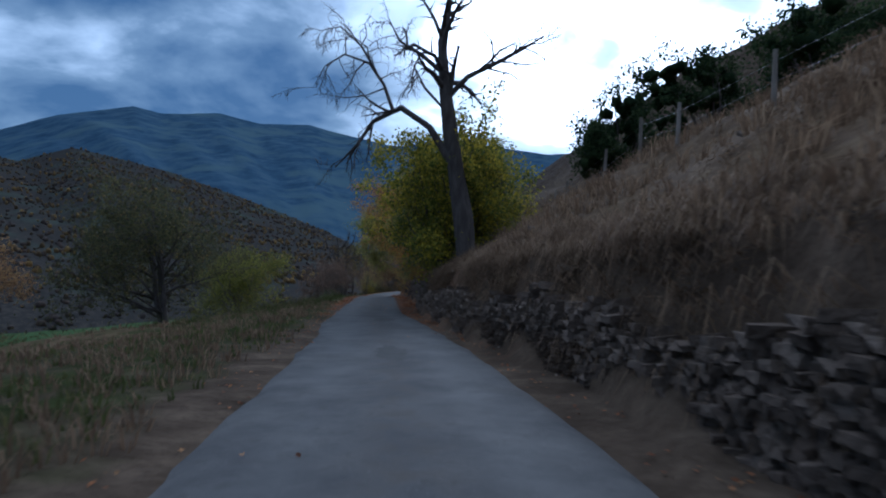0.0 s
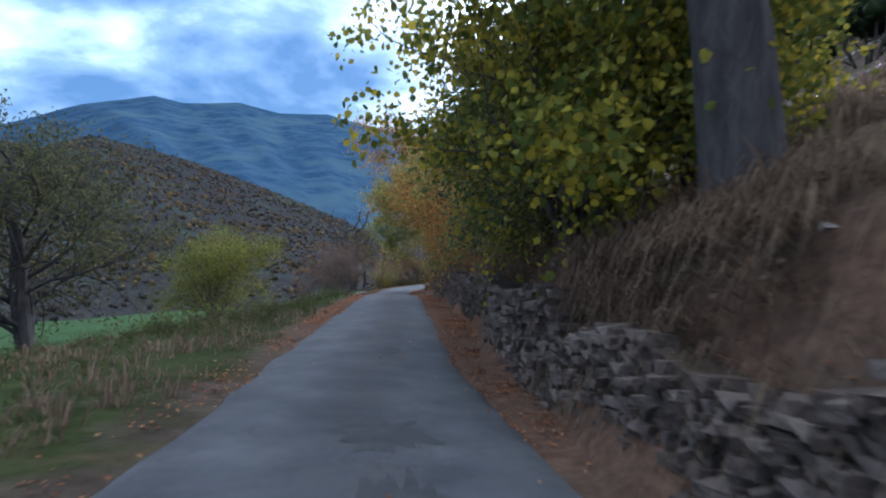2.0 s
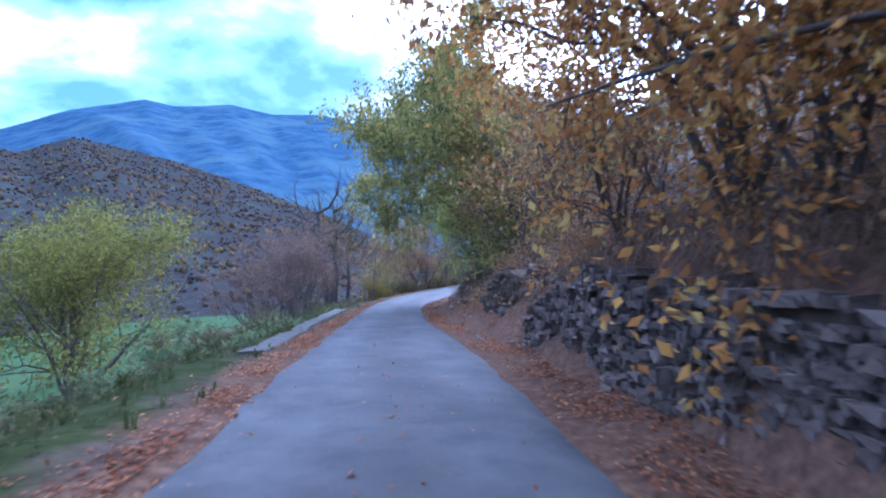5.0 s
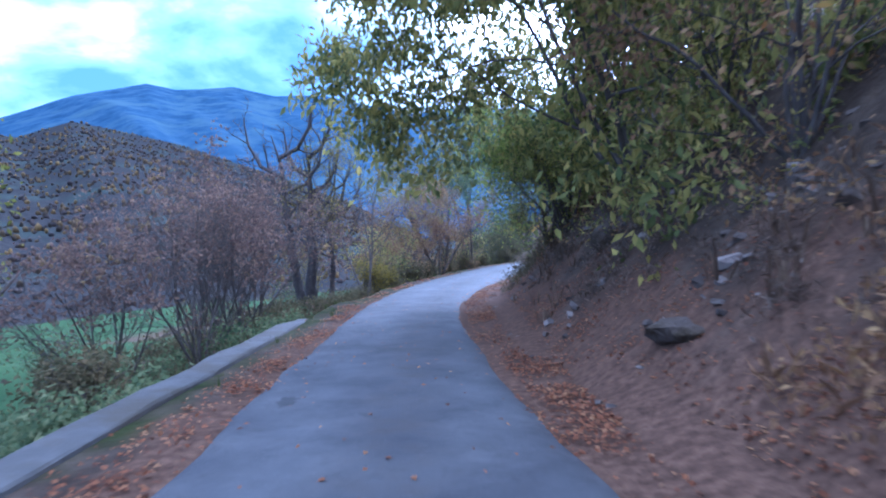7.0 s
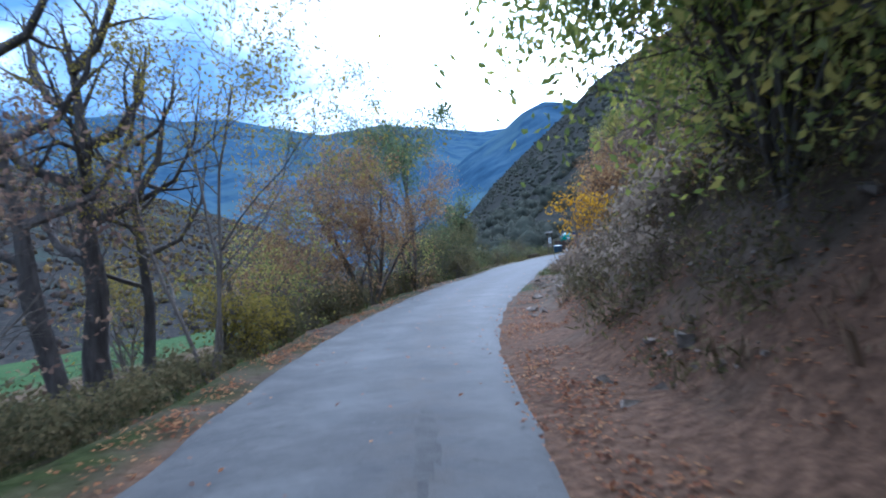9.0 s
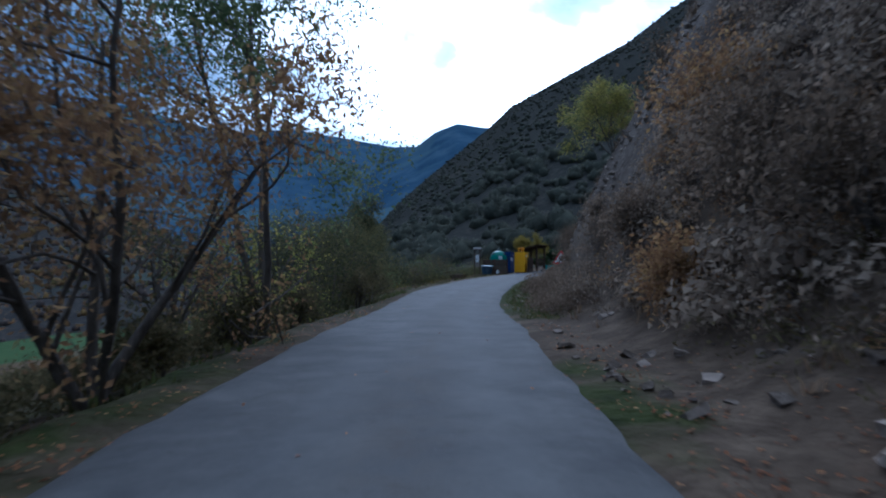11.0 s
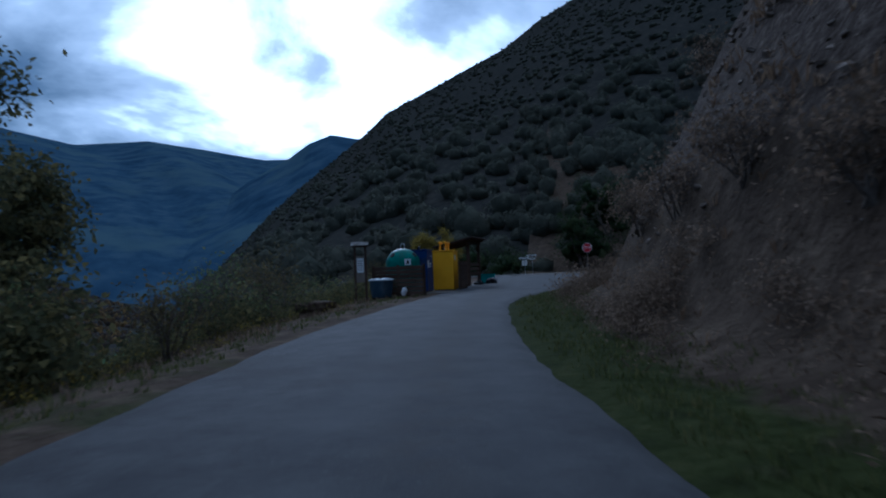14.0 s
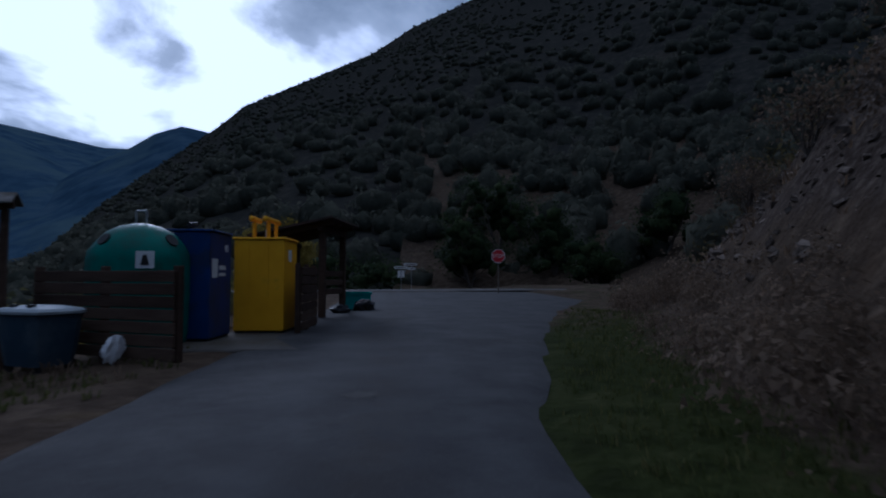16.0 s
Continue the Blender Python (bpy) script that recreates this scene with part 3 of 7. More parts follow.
def make_road():
    """The asphalt lane with ragged edges, slightly crowned, running out into the junction."""
    ss = np.arange(-22, 170.5, 0.5)
    verts, faces = [], []
    across = 21
    tracks, middles, deeper_tones = [], [], []
    for k, s in enumerate(ss):
        l = float(np.interp(s, EDGE_S, EDGE_L)) + 0.05 * math.sin(s * 1.7) * math.sin(s * 0.83) + random.uniform(-0.025, 0.025)
        r = float(np.interp(s, EDGE_RS, EDGE_R)) + 0.03 * math.sin(s * 1.3 + 1) * math.sin(s * 0.71) + random.uniform(-0.02, 0.02)
        for j in range(across):
            f = j / (across - 1)
            u = l + (r - l) * f
            x, y, z, _ = place(s, u)
            crown = 0.012 + 0.03 * (1 - (2 * f - 1) ** 2) - (0.05 if j in (0, across - 1) else 0)
            verts.append((x, y, z + crown))
            wander = 0.12 * math.sin(s * 0.21)
            tracks.append(max(math.exp(-((abs(u + 0.05 - wander) - 0.78) / 0.24) ** 2), 0.0))
            # the darker tone sets in between s 82 and s 100
            deeper_tones.append(float(np.interp(s, (82, 100), (0, 1))))
            middles.append(math.exp(-((u + 0.05 - wander) / 0.3) ** 2))
        if k:
            a, b = (k - 1) * across, k * across
            faces += [(a + j, a + j + 1, b + j + 1, b + j) for j in range(across - 1)]
    ob = solid("road", verts, faces, ASPHALT, smooth=True)
    for key, value in (("track", tracks), ("middle", middles), ("deeper_tone", deeper_tones)):
        ob.data.attributes.new(key, "FLOAT", "POINT").data.foreach_set("value", value)
    tagged(ob, "narrow worn grey asphalt lane with ragged edges", "road", kind="structure")
    # the crossing road at the end
    verts, faces = [], []
    for k in range(25):
        f = k / 24
        x, y = 22 + 40 * f, 172 - 22 * f - 10 * f * (1 - f)
        for j in range(5):
            w = -3.2 + 6.4 * j / 4
            verts.append((x + w * 0.48, y + w * 0.87, -2.66 + 0.02 * (2 - abs(j - 2)) + 0.25 * f))
        if k:
            a, b = (k - 1) * 5, k * 5
            faces += [(a + j, b + j, b + j + 1, a + j + 1) for j in range(4)]
    ob = solid("road_crossing", verts, faces, ASPHALT, smooth=True)
    tagged(ob, "grey asphalt of the road that crosses at the junction", "road", kind="structure")


make_road()


# ---- mountains ----
def mountain(name, ridge, r_foot, r_ridge, z_foot, mat, label, seed, rows=46, cols=160, power=1.0, wild=0.16, lean=1.0, centre=(2.0, 90.0)):
    """A slope that climbs from its foot to a ridge of given elevations (azimuth from +y, degrees up)."""
    az = np.linspace(ridge[0][0], ridge[-1][0], cols)
    el = np.interp(az, [p[0] for p in ridge], [p[1] for p in ridge])
    k = np.linspace(0, 1.12, rows)
    A, K = np.meshgrid(az, k)
    top = np.tan(np.radians(el)) * r_ridge - 2.0
    R = r_foot + (r_ridge - r_foot) * K
    x = centre[0] + np.sin(np.radians(A)) * R
    y = centre[1] + np.cos(np.radians(A)) * R
    span = r_ridge - r_foot
    # spurs that run down from the ridge, broken by gullies of all sizes
    spur = rough(A * lean + K * 9, K * 3 + seed, 5.0, 3, seed)
    fold = 1.0 * spur + 0.55 * rough(x, y, span * 0.28, 3, seed + 2)
    climb = np.where(K <= 1, K ** power, 1 - (K - 1) * 3.0)
    bell = np.clip(4 * K * (1 - K), 0, 1) ** 0.8
    Z = z_foot + (top[None, :] - z_foot) * climb + fold * wild * np.maximum(top[None, :] - z_foot, 20) * bell
    Z = Z + rough(x, y, span * 0.03, 3, seed + 5) * 0.0012 * r_ridge * np.clip(K * 3, 0, 1)
    i = np.arange(rows * cols).reshape(rows, cols)
    faces = np.stack([i[:-1, :-1], i[:-1, 1:], i[1:, 1:], i[1:, :-1]], -1).reshape(-1, 4)
    ob = solid(name, np.stack([x.ravel(), y.ravel(), Z.ravel()], -1), faces, mat, smooth=True)
    tagged(ob, label, "mountain", kind="structure")
    return x, y, Z, K, A


# the blue of the range and the peak is haze put in their colour
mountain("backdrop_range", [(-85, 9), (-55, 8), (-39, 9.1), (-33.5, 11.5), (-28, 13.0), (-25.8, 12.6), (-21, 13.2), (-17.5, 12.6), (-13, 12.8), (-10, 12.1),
                            (-5, 11.2), (0.4, 11.8), (5.7, 11.2), (10, 10.5), (20, 11), (40, 12)], 900, 3000, -60, HAZY_HILL,
         "distant mountain range with blue haze in its colour, under low cloud", 21, rows=70, cols=260, power=0.9, wild=0.13)
mountain("backdrop_peak", [(-4, 1), (2, 4.2), (5.4, 6.2), (8.5, 8.6), (12, 10.6), (13.8, 11.9), (15.8, 12.7), (18, 12.4), (26, 12)], 700, 1700, -50, HAZY_HILL,
         "distant rounded peak down the valley with blue haze in its colour", 31, rows=80, cols=150, wild=0.13)
MID = mountain("backdrop_hillside", [(-95, 9), (-60, 10), (-45, 9), (-39, 8.2), (-35, 9.8), (-31, 9.2), (-27, 8.4), (-21.5, 6.7), (-16.6, 5.0), (-12, 3.2), (-8, 1.2), (-4, -0.8), (0, -2.2), (8, -3)],
               190, 800, -26, HILL, "wooded autumn hillside across the valley", 41, rows=70, cols=190, power=1.0, wild=0.10)
DARK = mountain("backdrop_dark_hill", [(4, -1), (7, 2.2), (10, 5.4), (13, 8.0), (15.7, 10.1), (18.4, 12.2), (20.6, 14.2), (25.5, 16.6), (29, 18.2), (31.5, 19.3), (35, 21.5), (40, 23.6), (45, 25.3), (60, 28), (85, 28)],
                95, 620, -6, DARK_HILL, "steep dark scrub-covered mountainside behind the junction", 51, rows=90, cols=220, wild=0.08, lean=0.6)


def woods(name, where, count, size, mat, label, seed, fine=1, cards=0, keep=None, tall=1.2, card=(0.3, 0.6), near=0, far=1e9, rows_=0.0):
    """Far tree crowns scattered over a hillside, each an uneven lump with loose sprays of leaves about it, in one object."""
    rng = np.random.default_rng(seed)
    X, Y, Z, K, A = where
    rows, cols = X.shape
    tries = count * 6
    a, b = rng.uniform(0.3, rows - 1.01, tries), rng.uniform(0, cols - 1.01, tries)
    i, j = a.astype(int), b.astype(int)
    fa, fb = a - i, b - j
    p = [(G[i, j] * (1 - fa) + G[i + 1, j] * fa) * (1 - fb) + (G[i, j + 1] * (1 - fa) + G[i + 1, j + 1] * fa) * fb for G in (X, Y, Z)]
    fit = (K[i, j] <= 1.0) & (rough(p[0], p[1], 60.0, 3, 8) + rng.uniform(-0.1, 0.25, tries) > keep)
    span = np.hypot(p[0] - 2, p[1] - 90)
    fit &= (span >= near) & (span <= far)
    if rows_:
        fit &= np.sin(2 * np.pi * (p[2] + 5 * rough(p[0], p[1], 80.0, 2, 9)) / rows_) > rng.uniform(-1.3, 0.9, tries)
    P = np.stack(p, -1)[fit][:count]
    crowns(name, P, rng, size, mat, label, "woods", fine, cards, tall, card)


def lumps(P, rng, size, tall=1.0, fine=1):
    """Uneven rounded masses at the places P: vertices, triangles, radii and stretches."""
    m = len(P)
    bm = bmesh.new()
    bmesh.ops.create_icosphere(bm, subdivisions=fine, radius=1.0)
    ball = np.array([v.co[:] for v in bm.verts])
    tris = np.array([[v.index for v in f.verts] for f in bm.faces])
    bm.free()
    r = rng.uniform(*size, (m, 1, 1)) * rng.uniform(0.7, 1.3, (m, 1, 1))
    wide = rng.uniform(0.75, 1.25, (m, 1, 3)) * (1, 1, tall)
    V = (ball[None] * (1 + rng.normal(0, 0.2, (m, len(ball), 1))) * wide * r + P[:, None]).reshape(-1, 3)
    return V, (tris[None] + np.arange(m)[:, None, None] * len(ball)).reshape(-1, 3), r, wide


def crowns(name, P, rng, size, mat, label, category, fine=1, cards=0, tall=1.0, card=(0.3, 0.6), reach=(0.85, 1.2)):
    """Bushes at the places P, each an uneven mass with loose sprays of leaves about it (fine 0: sprays alone), in one object."""
    m = len(P)
    V, F, r, wide = lumps(P, rng, size, tall, max(fine, 1))
    lift = (0, 0, 0.45) * r * tall
    V = V + np.repeat(lift, len(V) // m, 1).reshape(-1, 3)
    if not fine:
        V, F = V[:0], F[:0]
    if cards:
        d = rng.normal(0, 1, (m, cards, 3))
        d /= np.linalg.norm(d, axis=2)[..., None]
        d[..., 2] = np.where(d[..., 2] < -0.3, -d[..., 2], d[..., 2])
        n = m * cards
        pos = (P[:, None] + d * r * wide * rng.uniform(*reach, (m, cards, 1)) + lift).reshape(-1, 3)
        out = d.reshape(-1, 3) + rng.normal(0, 0.35, (n, 3))
        side = np.cross(out, rng.normal(0, 1, (n, 3)))
        side /= np.linalg.norm(side, axis=1)[:, None] + 1e-9
        other = np.cross(out, side)
        other /= np.linalg.norm(other, axis=1)[:, None] + 1e-9
        w = np.repeat(r.reshape(-1, 1), cards, 0) * rng.uniform(*card, (n, 1))
        k = np.arange(n)[:, None] * 3 + len(V)
        V = np.concatenate([V, np.stack([pos - side * w * 0.6, pos + side * w * 0.6, pos + other * w * 1.5], 1).reshape(-1, 3)])
        F = np.concatenate([F, k + np.arange(3)[None, :]])
    tagged(solid(name, V, F, mat, smooth=True), label, category, kind="stuff")


FAR_GOLD = material("far_gold_crowns", [(0.06, 0.05, 0.04), (0.12, 0.085, 0.05), (0.20, 0.135, 0.062), (0.30, 0.20, 0.075)], 0.9, 0.95, 0.0, island=0.8, through_=0.5, sheen=0.0)
FAR_BROWN = material("far_brown_crowns", [(0.055, 0.048, 0.046), (0.10, 0.08, 0.07), (0.16, 0.118, 0.092)], 0.9, 0.95, 0.0, island=0.45, through_=0.5, sheen=0.0)
FAR_DARK = material("far_dark_crowns", [(0.055, 0.062, 0.051), (0.09, 0.094, 0.073), (0.14, 0.132, 0.102)], 1.6, 0.95, 0.0, island=0.25, through_=0.5, sheen=0.0)
woods("hillside_woods", MID, 7500, (0.5, 1.2), FAR_GOLD, "autumn trees in gold and olive rows on the hillside", 5, keep=-0.05, tall=1.5, rows_=13.0, near=225)
woods("hillside_woods", MID, 4500, (0.7, 1.6), FAR_BROWN, "leafless purple-brown woods on the hillside", 15, keep=-0.2, tall=0.9)
woods("dark_hill_woods", DARK, 5000, (0.6, 1.7), FAR_DARK, "dark evergreen scrub on the steep mountainside", 6, cards=4, keep=-0.1, near=230, tall=0.6)
woods("dark_slope_woods", tuple(G[:30] for G in DARK), 1000, (1.1, 2.6), FAR_DARK, "dark evergreen bushes low on the mountainside", 7, cards=70, keep=-0.25, card=(0.12, 0.24), far=230, tall=0.9)


def junction_slope():
    """Bushes that close over the slope behind the junction."""
    X, Y = np.meshgrid(np.arange(36, 150, 2.5), np.arange(120, 262, 2.5))
    s, u, _ = along(X.ravel(), Y.ravel())
    free = (u > np.interp(s, TOE_S, TOE_U) + 3.0) & (s > 142)
    Z = height(X.ravel(), Y.ravel()).reshape(X.shape)
    woods("junction_slope_woods", (X, Y, Z, np.where(free, 0.5, 2.0).reshape(X.shape), X), 900, (0.8, 2.0), FAR_DARK, "dark evergreen bushes on the slope behind the junction", 8, cards=110, keep=-0.35, card=(0.1, 0.22))


junction_slope()


# ---- trees ----
class Grower:
    """Grows branches as tapered polylines and remembers where leaves sit."""

    def __init__(self, seed):
        self.rng = np.random.default_rng(seed)
        self.tubes, self.least, self.base = [], 0.006, (0, 0, 900)

    def branch(self, p, d, length, radius, level, deepest, droop=0.0, wander=0.25, kids=(3, 5), spread=(30, 60), shrink=(0.5, 0.75), leafy=1, start=0.3):
        rng = self.rng
        n = (7, 5, 3, 2, 2)[level]
        pts, rad = [np.array(p, float)], [radius]
        d = np.array(d, float) / np.linalg.norm(d)
        step = length / n
        for k in range(n):
            d = d + rng.normal(0, wander, 3) * (0.5 if level == 0 else 1.0) + np.array((0, 0, -droop if level else 0.05))
            d /= np.linalg.norm(d)
            pts.append(pts[-1] + d * step)
            rad.append(radius * (1 - 0.75 * (k + 1) / n) if level else radius * (1 - 0.6 * (k + 1) / n))
        self.limb(pts, rad, level, deepest, droop, wander, kids, spread, shrink, leafy, length, start)

    def limb(self, pts, rad, level, deepest, droop=0.0, wander=0.25, kids=(3, 5), spread=(30, 60), shrink=(0.5, 0.75), leafy=1, length=None, start=0.3):
        rng = self.rng
        pts, rad = np.array(pts, float), np.array(rad, float)
        if length is None:
            length = float(np.linalg.norm(np.diff(pts, axis=0), axis=1).sum())
        sites = []
        self.tubes.append((pts, rad, level, sites))
        n = len(pts) - 1
        if level > deepest - leafy:
            for k in range(1, n + 1):
                sites.append(pts[k])
                sites.append((pts[k] + pts[k - 1]) / 2)
        if level < deepest:
            count = rng.integers(kids[0], kids[1] + 1)
            for c in range(count):
                f = start + (1 - start) * (c + rng.uniform(0.2, 0.9)) / count
                i = min(int(f * n), n - 1)
                q = pts[i] + (pts[i + 1] - pts[i]) * (f * n - i)
                axis = pts[i + 1] - pts[i]
                axis = axis / np.linalg.norm(axis)
                side = np.cross(axis, rng.normal(0, 1, 3))
                side /= np.linalg.norm(side) + 1e-9
                a = math.radians(rng.uniform(*spread))
                d = axis * math.cos(a) + side * math.sin(a)
                r = float(np.interp(f * n, np.arange(n + 1), rad)) * rng.uniform(0.5, 0.7)
                self.branch(q, d, length * rng.uniform(*shrink) * (1.15 - 0.5 * f), max(r, self.least), level + 1, deepest, droop, wander, kids, spread, shrink, leafy)

    def prune(self, most):
        """Keeps all limbs and at most that many branches in all; what goes are twigs of the last order."""
        kept, last = [], max(t[2] for t in self.tubes)
        for level in range(last + 1):
            some = [t for t in self.tubes if t[2] == level]
            room = most - len(kept)
            if level == last and len(some) > room:
                some = [some[k] for k in self.rng.permutation(len(some))[:max(room, 0)]]
            kept += some
        self.tubes = kept

    def wood(self):
        V, F, n = [], [], 0
        for pts, rad, level, sites in self.tubes:
            sides = 9 if rad[0] > 0.1 else 5 if rad[0] > 0.02 else 3
            ang = np.linspace(0, 2 * np.pi, sides, endpoint=False)
            m = len(pts)
            way = np.gradient(pts, axis=0)
            way /= np.linalg.norm(way, axis=1)[:, None] + 1e-9
            ref = np.array((0.31, 0.83, 0.12))
            a = np.cross(way, ref)
            a /= np.linalg.norm(a, axis=1)[:, None] + 1e-9
            b = np.cross(way, a)
            bumpy = 1 + (0.14 * self.rng.normal(0, 1, (m, sides, 1)) if rad[0] > 0.08 else 0)
            ring = pts[:, None] + (a[:, None] * np.cos(ang)[None, :, None] + b[:, None] * np.sin(ang)[None, :, None]) * rad[:, None, None] * bumpy
            V.append(ring.reshape(-1, 3))
            i = np.arange(m * sides).reshape(m, sides) + n
            nxt = np.roll(i, -1, axis=1)
            F.append(np.stack([i[:-1], nxt[:-1], nxt[1:], i[1:]], -1).reshape(-1, 4))
            n += m * sides
        return np.concatenate(V), np.concatenate(F)

    def leaves(self, per, size, scatter, hang=0.0, slim=0.5, lobed=False, most=9000):
        rng = self.rng
        pos = np.array([p for t in self.tubes for p in t[3]])
        pos = np.repeat(pos, max(1, min(per * 5, round(most / len(pos)))), axis=0)
        pos = pos + rng.normal(0, scatter, pos.shape)
        if self.base[2] < 900:
            pos = pos[~over_lane(pos + np.array(self.base))]
        return leaf_mesh(rng, pos, size, hang, slim, lobed=lobed)


def over_lane(p):
    """Which places hang low over the asphalt, where passing cars keep the branches off."""
    s, u, z = along(p[:, 0], p[:, 1])
    l, r = np.interp(s, EDGE_S, EDGE_L), np.interp(s, EDGE_RS, EDGE_R)
    return (u > np.maximum(l, -2.2) + 0.1) & (u < np.minimum(r, 2.0) - 0.1) & (p[:, 2] - z < 2.7) & (s < 165)


def leaf_mesh(rng, pos, size, hang=0.0, slim=0.5, level=0.0, lobed=False):
    """Folded leaves, four corners and two faces each, at the places given."""
    n = len(pos)
    d = rng.normal(0, 1, (n, 3))
    d[:, 2] -= hang
    d[:, 2] *= 1 - level
    d /= np.linalg.norm(d, axis=1)[:, None]
    s = np.cross(d, rng.normal(0, 1, (n, 3)) * (1 - level) + np.array((0, 0, level * 3)))
    s /= np.linalg.norm(s, axis=1)[:, None] + 1e-9
    up = np.cross(s, d)
    size = size * rng.uniform(0.6, 1.3, (n, 1))
    if lobed:
        w, h = s * size * slim * 0.5, up * size * 0.1
        V = np.stack([pos, pos + d * size * 0.2 + w * 0.9 + h, pos + d * size * 0.62 + w * 0.95 + h, pos + d * size * 1.05,
                      pos + d * size * 0.66 - w * 0.95 + h, pos + d * size * 0.2 - w * 0.9 + h], 1).reshape(-1, 3)
        i = np.arange(n)[:, None] * 6
        F = np.concatenate([i + (0, 1, 2), i + (0, 2, 3), i + (0, 3, 4), i + (0, 4, 5)], 0)
        return V, F
    a = pos
    b = pos + d * size * 0.45 + s * size * slim * 0.5 + up * size * 0.12
    c = pos + d * size
    e = pos + d * size * 0.45 - s * size * slim * 0.5 + up * size * 0.12
    V = np.stack([a, b, c, e], 1).reshape(-1, 3)
    i = np.arange(n)[:, None] * 4
    F = np.concatenate([i + (0, 1, 2), i + (0, 2, 3)], 0)
    return V, F


def tree_thing(name, base, grower, bark, leaves=None, leafmat=None, label="", category="tree", group=""):
    top = empty(name, pose(*base), label, category, group)
    v, f = grower.wood()
    t = solid("trunk", v, f, bark, smooth=True)
    t.parent = top
    if leaves is not None:
        c = solid("crown", leaves[0], leaves[1], leafmat)
        c.parent = top
    return top


def leafy_tree(name, x, y, seed, tall, trunk, mat, label, per=3, size=0.14, scatter=0.22, deepest=3, kids=(4, 6), spread=(25, 60), stems=1, droop=0.03,
               wander=0.2, hang=0.4, slim=0.5, lean=(0, 0), bark=None, sink=0.15, shrink=(0.5, 0.72), start=0.3, leafy=2, category="tree", group="", lobed=False, most=9000, twigs=600, core=0, heart=(0.4, 0.8)):
    g = Grower(seed)
    g.base = (x, y, ground_at(x, y))
    size, most, scatter = size * 0.72, int(most * 1.5), scatter * 1.1
    near = abs(float(along(np.array([x]), np.array([y]))[1][0])) < 6.2
    if not near:
        g.base = (0, 0, 900)
    for k in range(stems):
        tilt = g.rng.normal(0, 0.10 if stems == 1 else 0.30, 2)
        g.branch((0.05 * g.rng.normal(), 0.05 * g.rng.normal(), -sink), (lean[0] + tilt[0], lean[1] + tilt[1], 1), tall * g.rng.uniform(0.55, 0.72), trunk * (1 if stems == 1 else 0.6),
                 0, deepest, droop, wander, kids, spread, shrink, leafy, start)
    if near:
        low = over_lane(np.concatenate([t[0] for t in g.tubes]) + np.array(g.base))
        ends = np.cumsum([len(t[0]) for t in g.tubes])
        g.tubes = [t for t, b in zip(g.tubes, ends) if not low[b - len(t[0]):b].any()]
    g.prune(twigs)
    leaves = g.leaves(per, size, scatter, hang, slim, lobed, most if category == "tree" else most) if mat else None
    if core:
        sites = np.array([p for t in g.tubes for p in t[3]])
        V, F, _, _ = lumps(sites[g.rng.integers(len(sites), size=core)] * (0.7, 0.7, 0.86), g.rng, heart)
        leaves = (np.concatenate([leaves[0], V]), np.concatenate([leaves[1], F + len(leaves[0])]))
    return tree_thing(name, (x, y, ground_at(x, y)), g, bark or BARK, leaves, mat, label, category, group)


leafy_tree("field_tree", -16.1, 35.8, 7, 11.5, 0.3, DUSK, "dark olive-grey tree with twisted leaning stems on the meadow edge", per=8, size=0.26, scatter=0.26, kids=(6, 8), droop=-0.04, slim=0.4, stems=4, bark=DEADWOOD, start=0.1, spread=(35, 80), most=13000, twigs=800)
leafy_tree("field_tree", -19.5, 24.0, 4, 6.5, 0.16, BROWN, "low brown half-bare tree beside the meadow", per=2, size=0.16, scatter=0.17)
leafy_tree("willow_tree", -21.8, 66.0, 5, 12.0, 0.17, WILLOW, "round yellow-green willow standing below the road", per=6, size=0.3, scatter=0.3, stems=8, kids=(5, 7), droop=0.02, slim=0.4, spread=(30, 75), start=0.1, most=15000)
leafy_tree("fig_tree", 0.1, 24.6, 6, 7.4, 0.10, FIG, "fig tree with broad green leaves turning yellow", per=6, size=0.135, scatter=0.15, stems=11, kids=(4, 6), slim=0.9, spread=(25, 80), lobed=True, most=17000, start=0.06, twigs=500, lean=(-0.05, -0.08))
leafy_tree("fig_tree", 1.7, 24.6, 106, 5.4, 0.08, FIG, "low fig bush with green and yellow leaves behind the dead trunk", per=6, size=0.135, scatter=0.15, stems=6, kids=(4, 6), slim=0.85, spread=(25, 70), lobed=True, most=4000, start=0.12, twigs=200, lean=(0.0, -0.1))
leafy_tree("roadside_tree", -0.4, 41.0, 8, 8.4, 0.12, ORANGE, "tree in orange and gold autumn leaves above the wall", per=7, size=0.165, scatter=0.2, stems=7, kids=(5, 6), lean=(-0.06, 0), spread=(30, 75), start=0.1, most=20000, twigs=500)
leafy_tree("roadside_tree", -1.0, 45.5, 9, 8.8, 0.12, ORANGE, "tree in orange and gold autumn leaves above the wall", per=7, size=0.165, scatter=0.2, stems=6, kids=(5, 6), lean=(-0.08, 0), spread=(30, 75), start=0.1, most=14000, twigs=500)
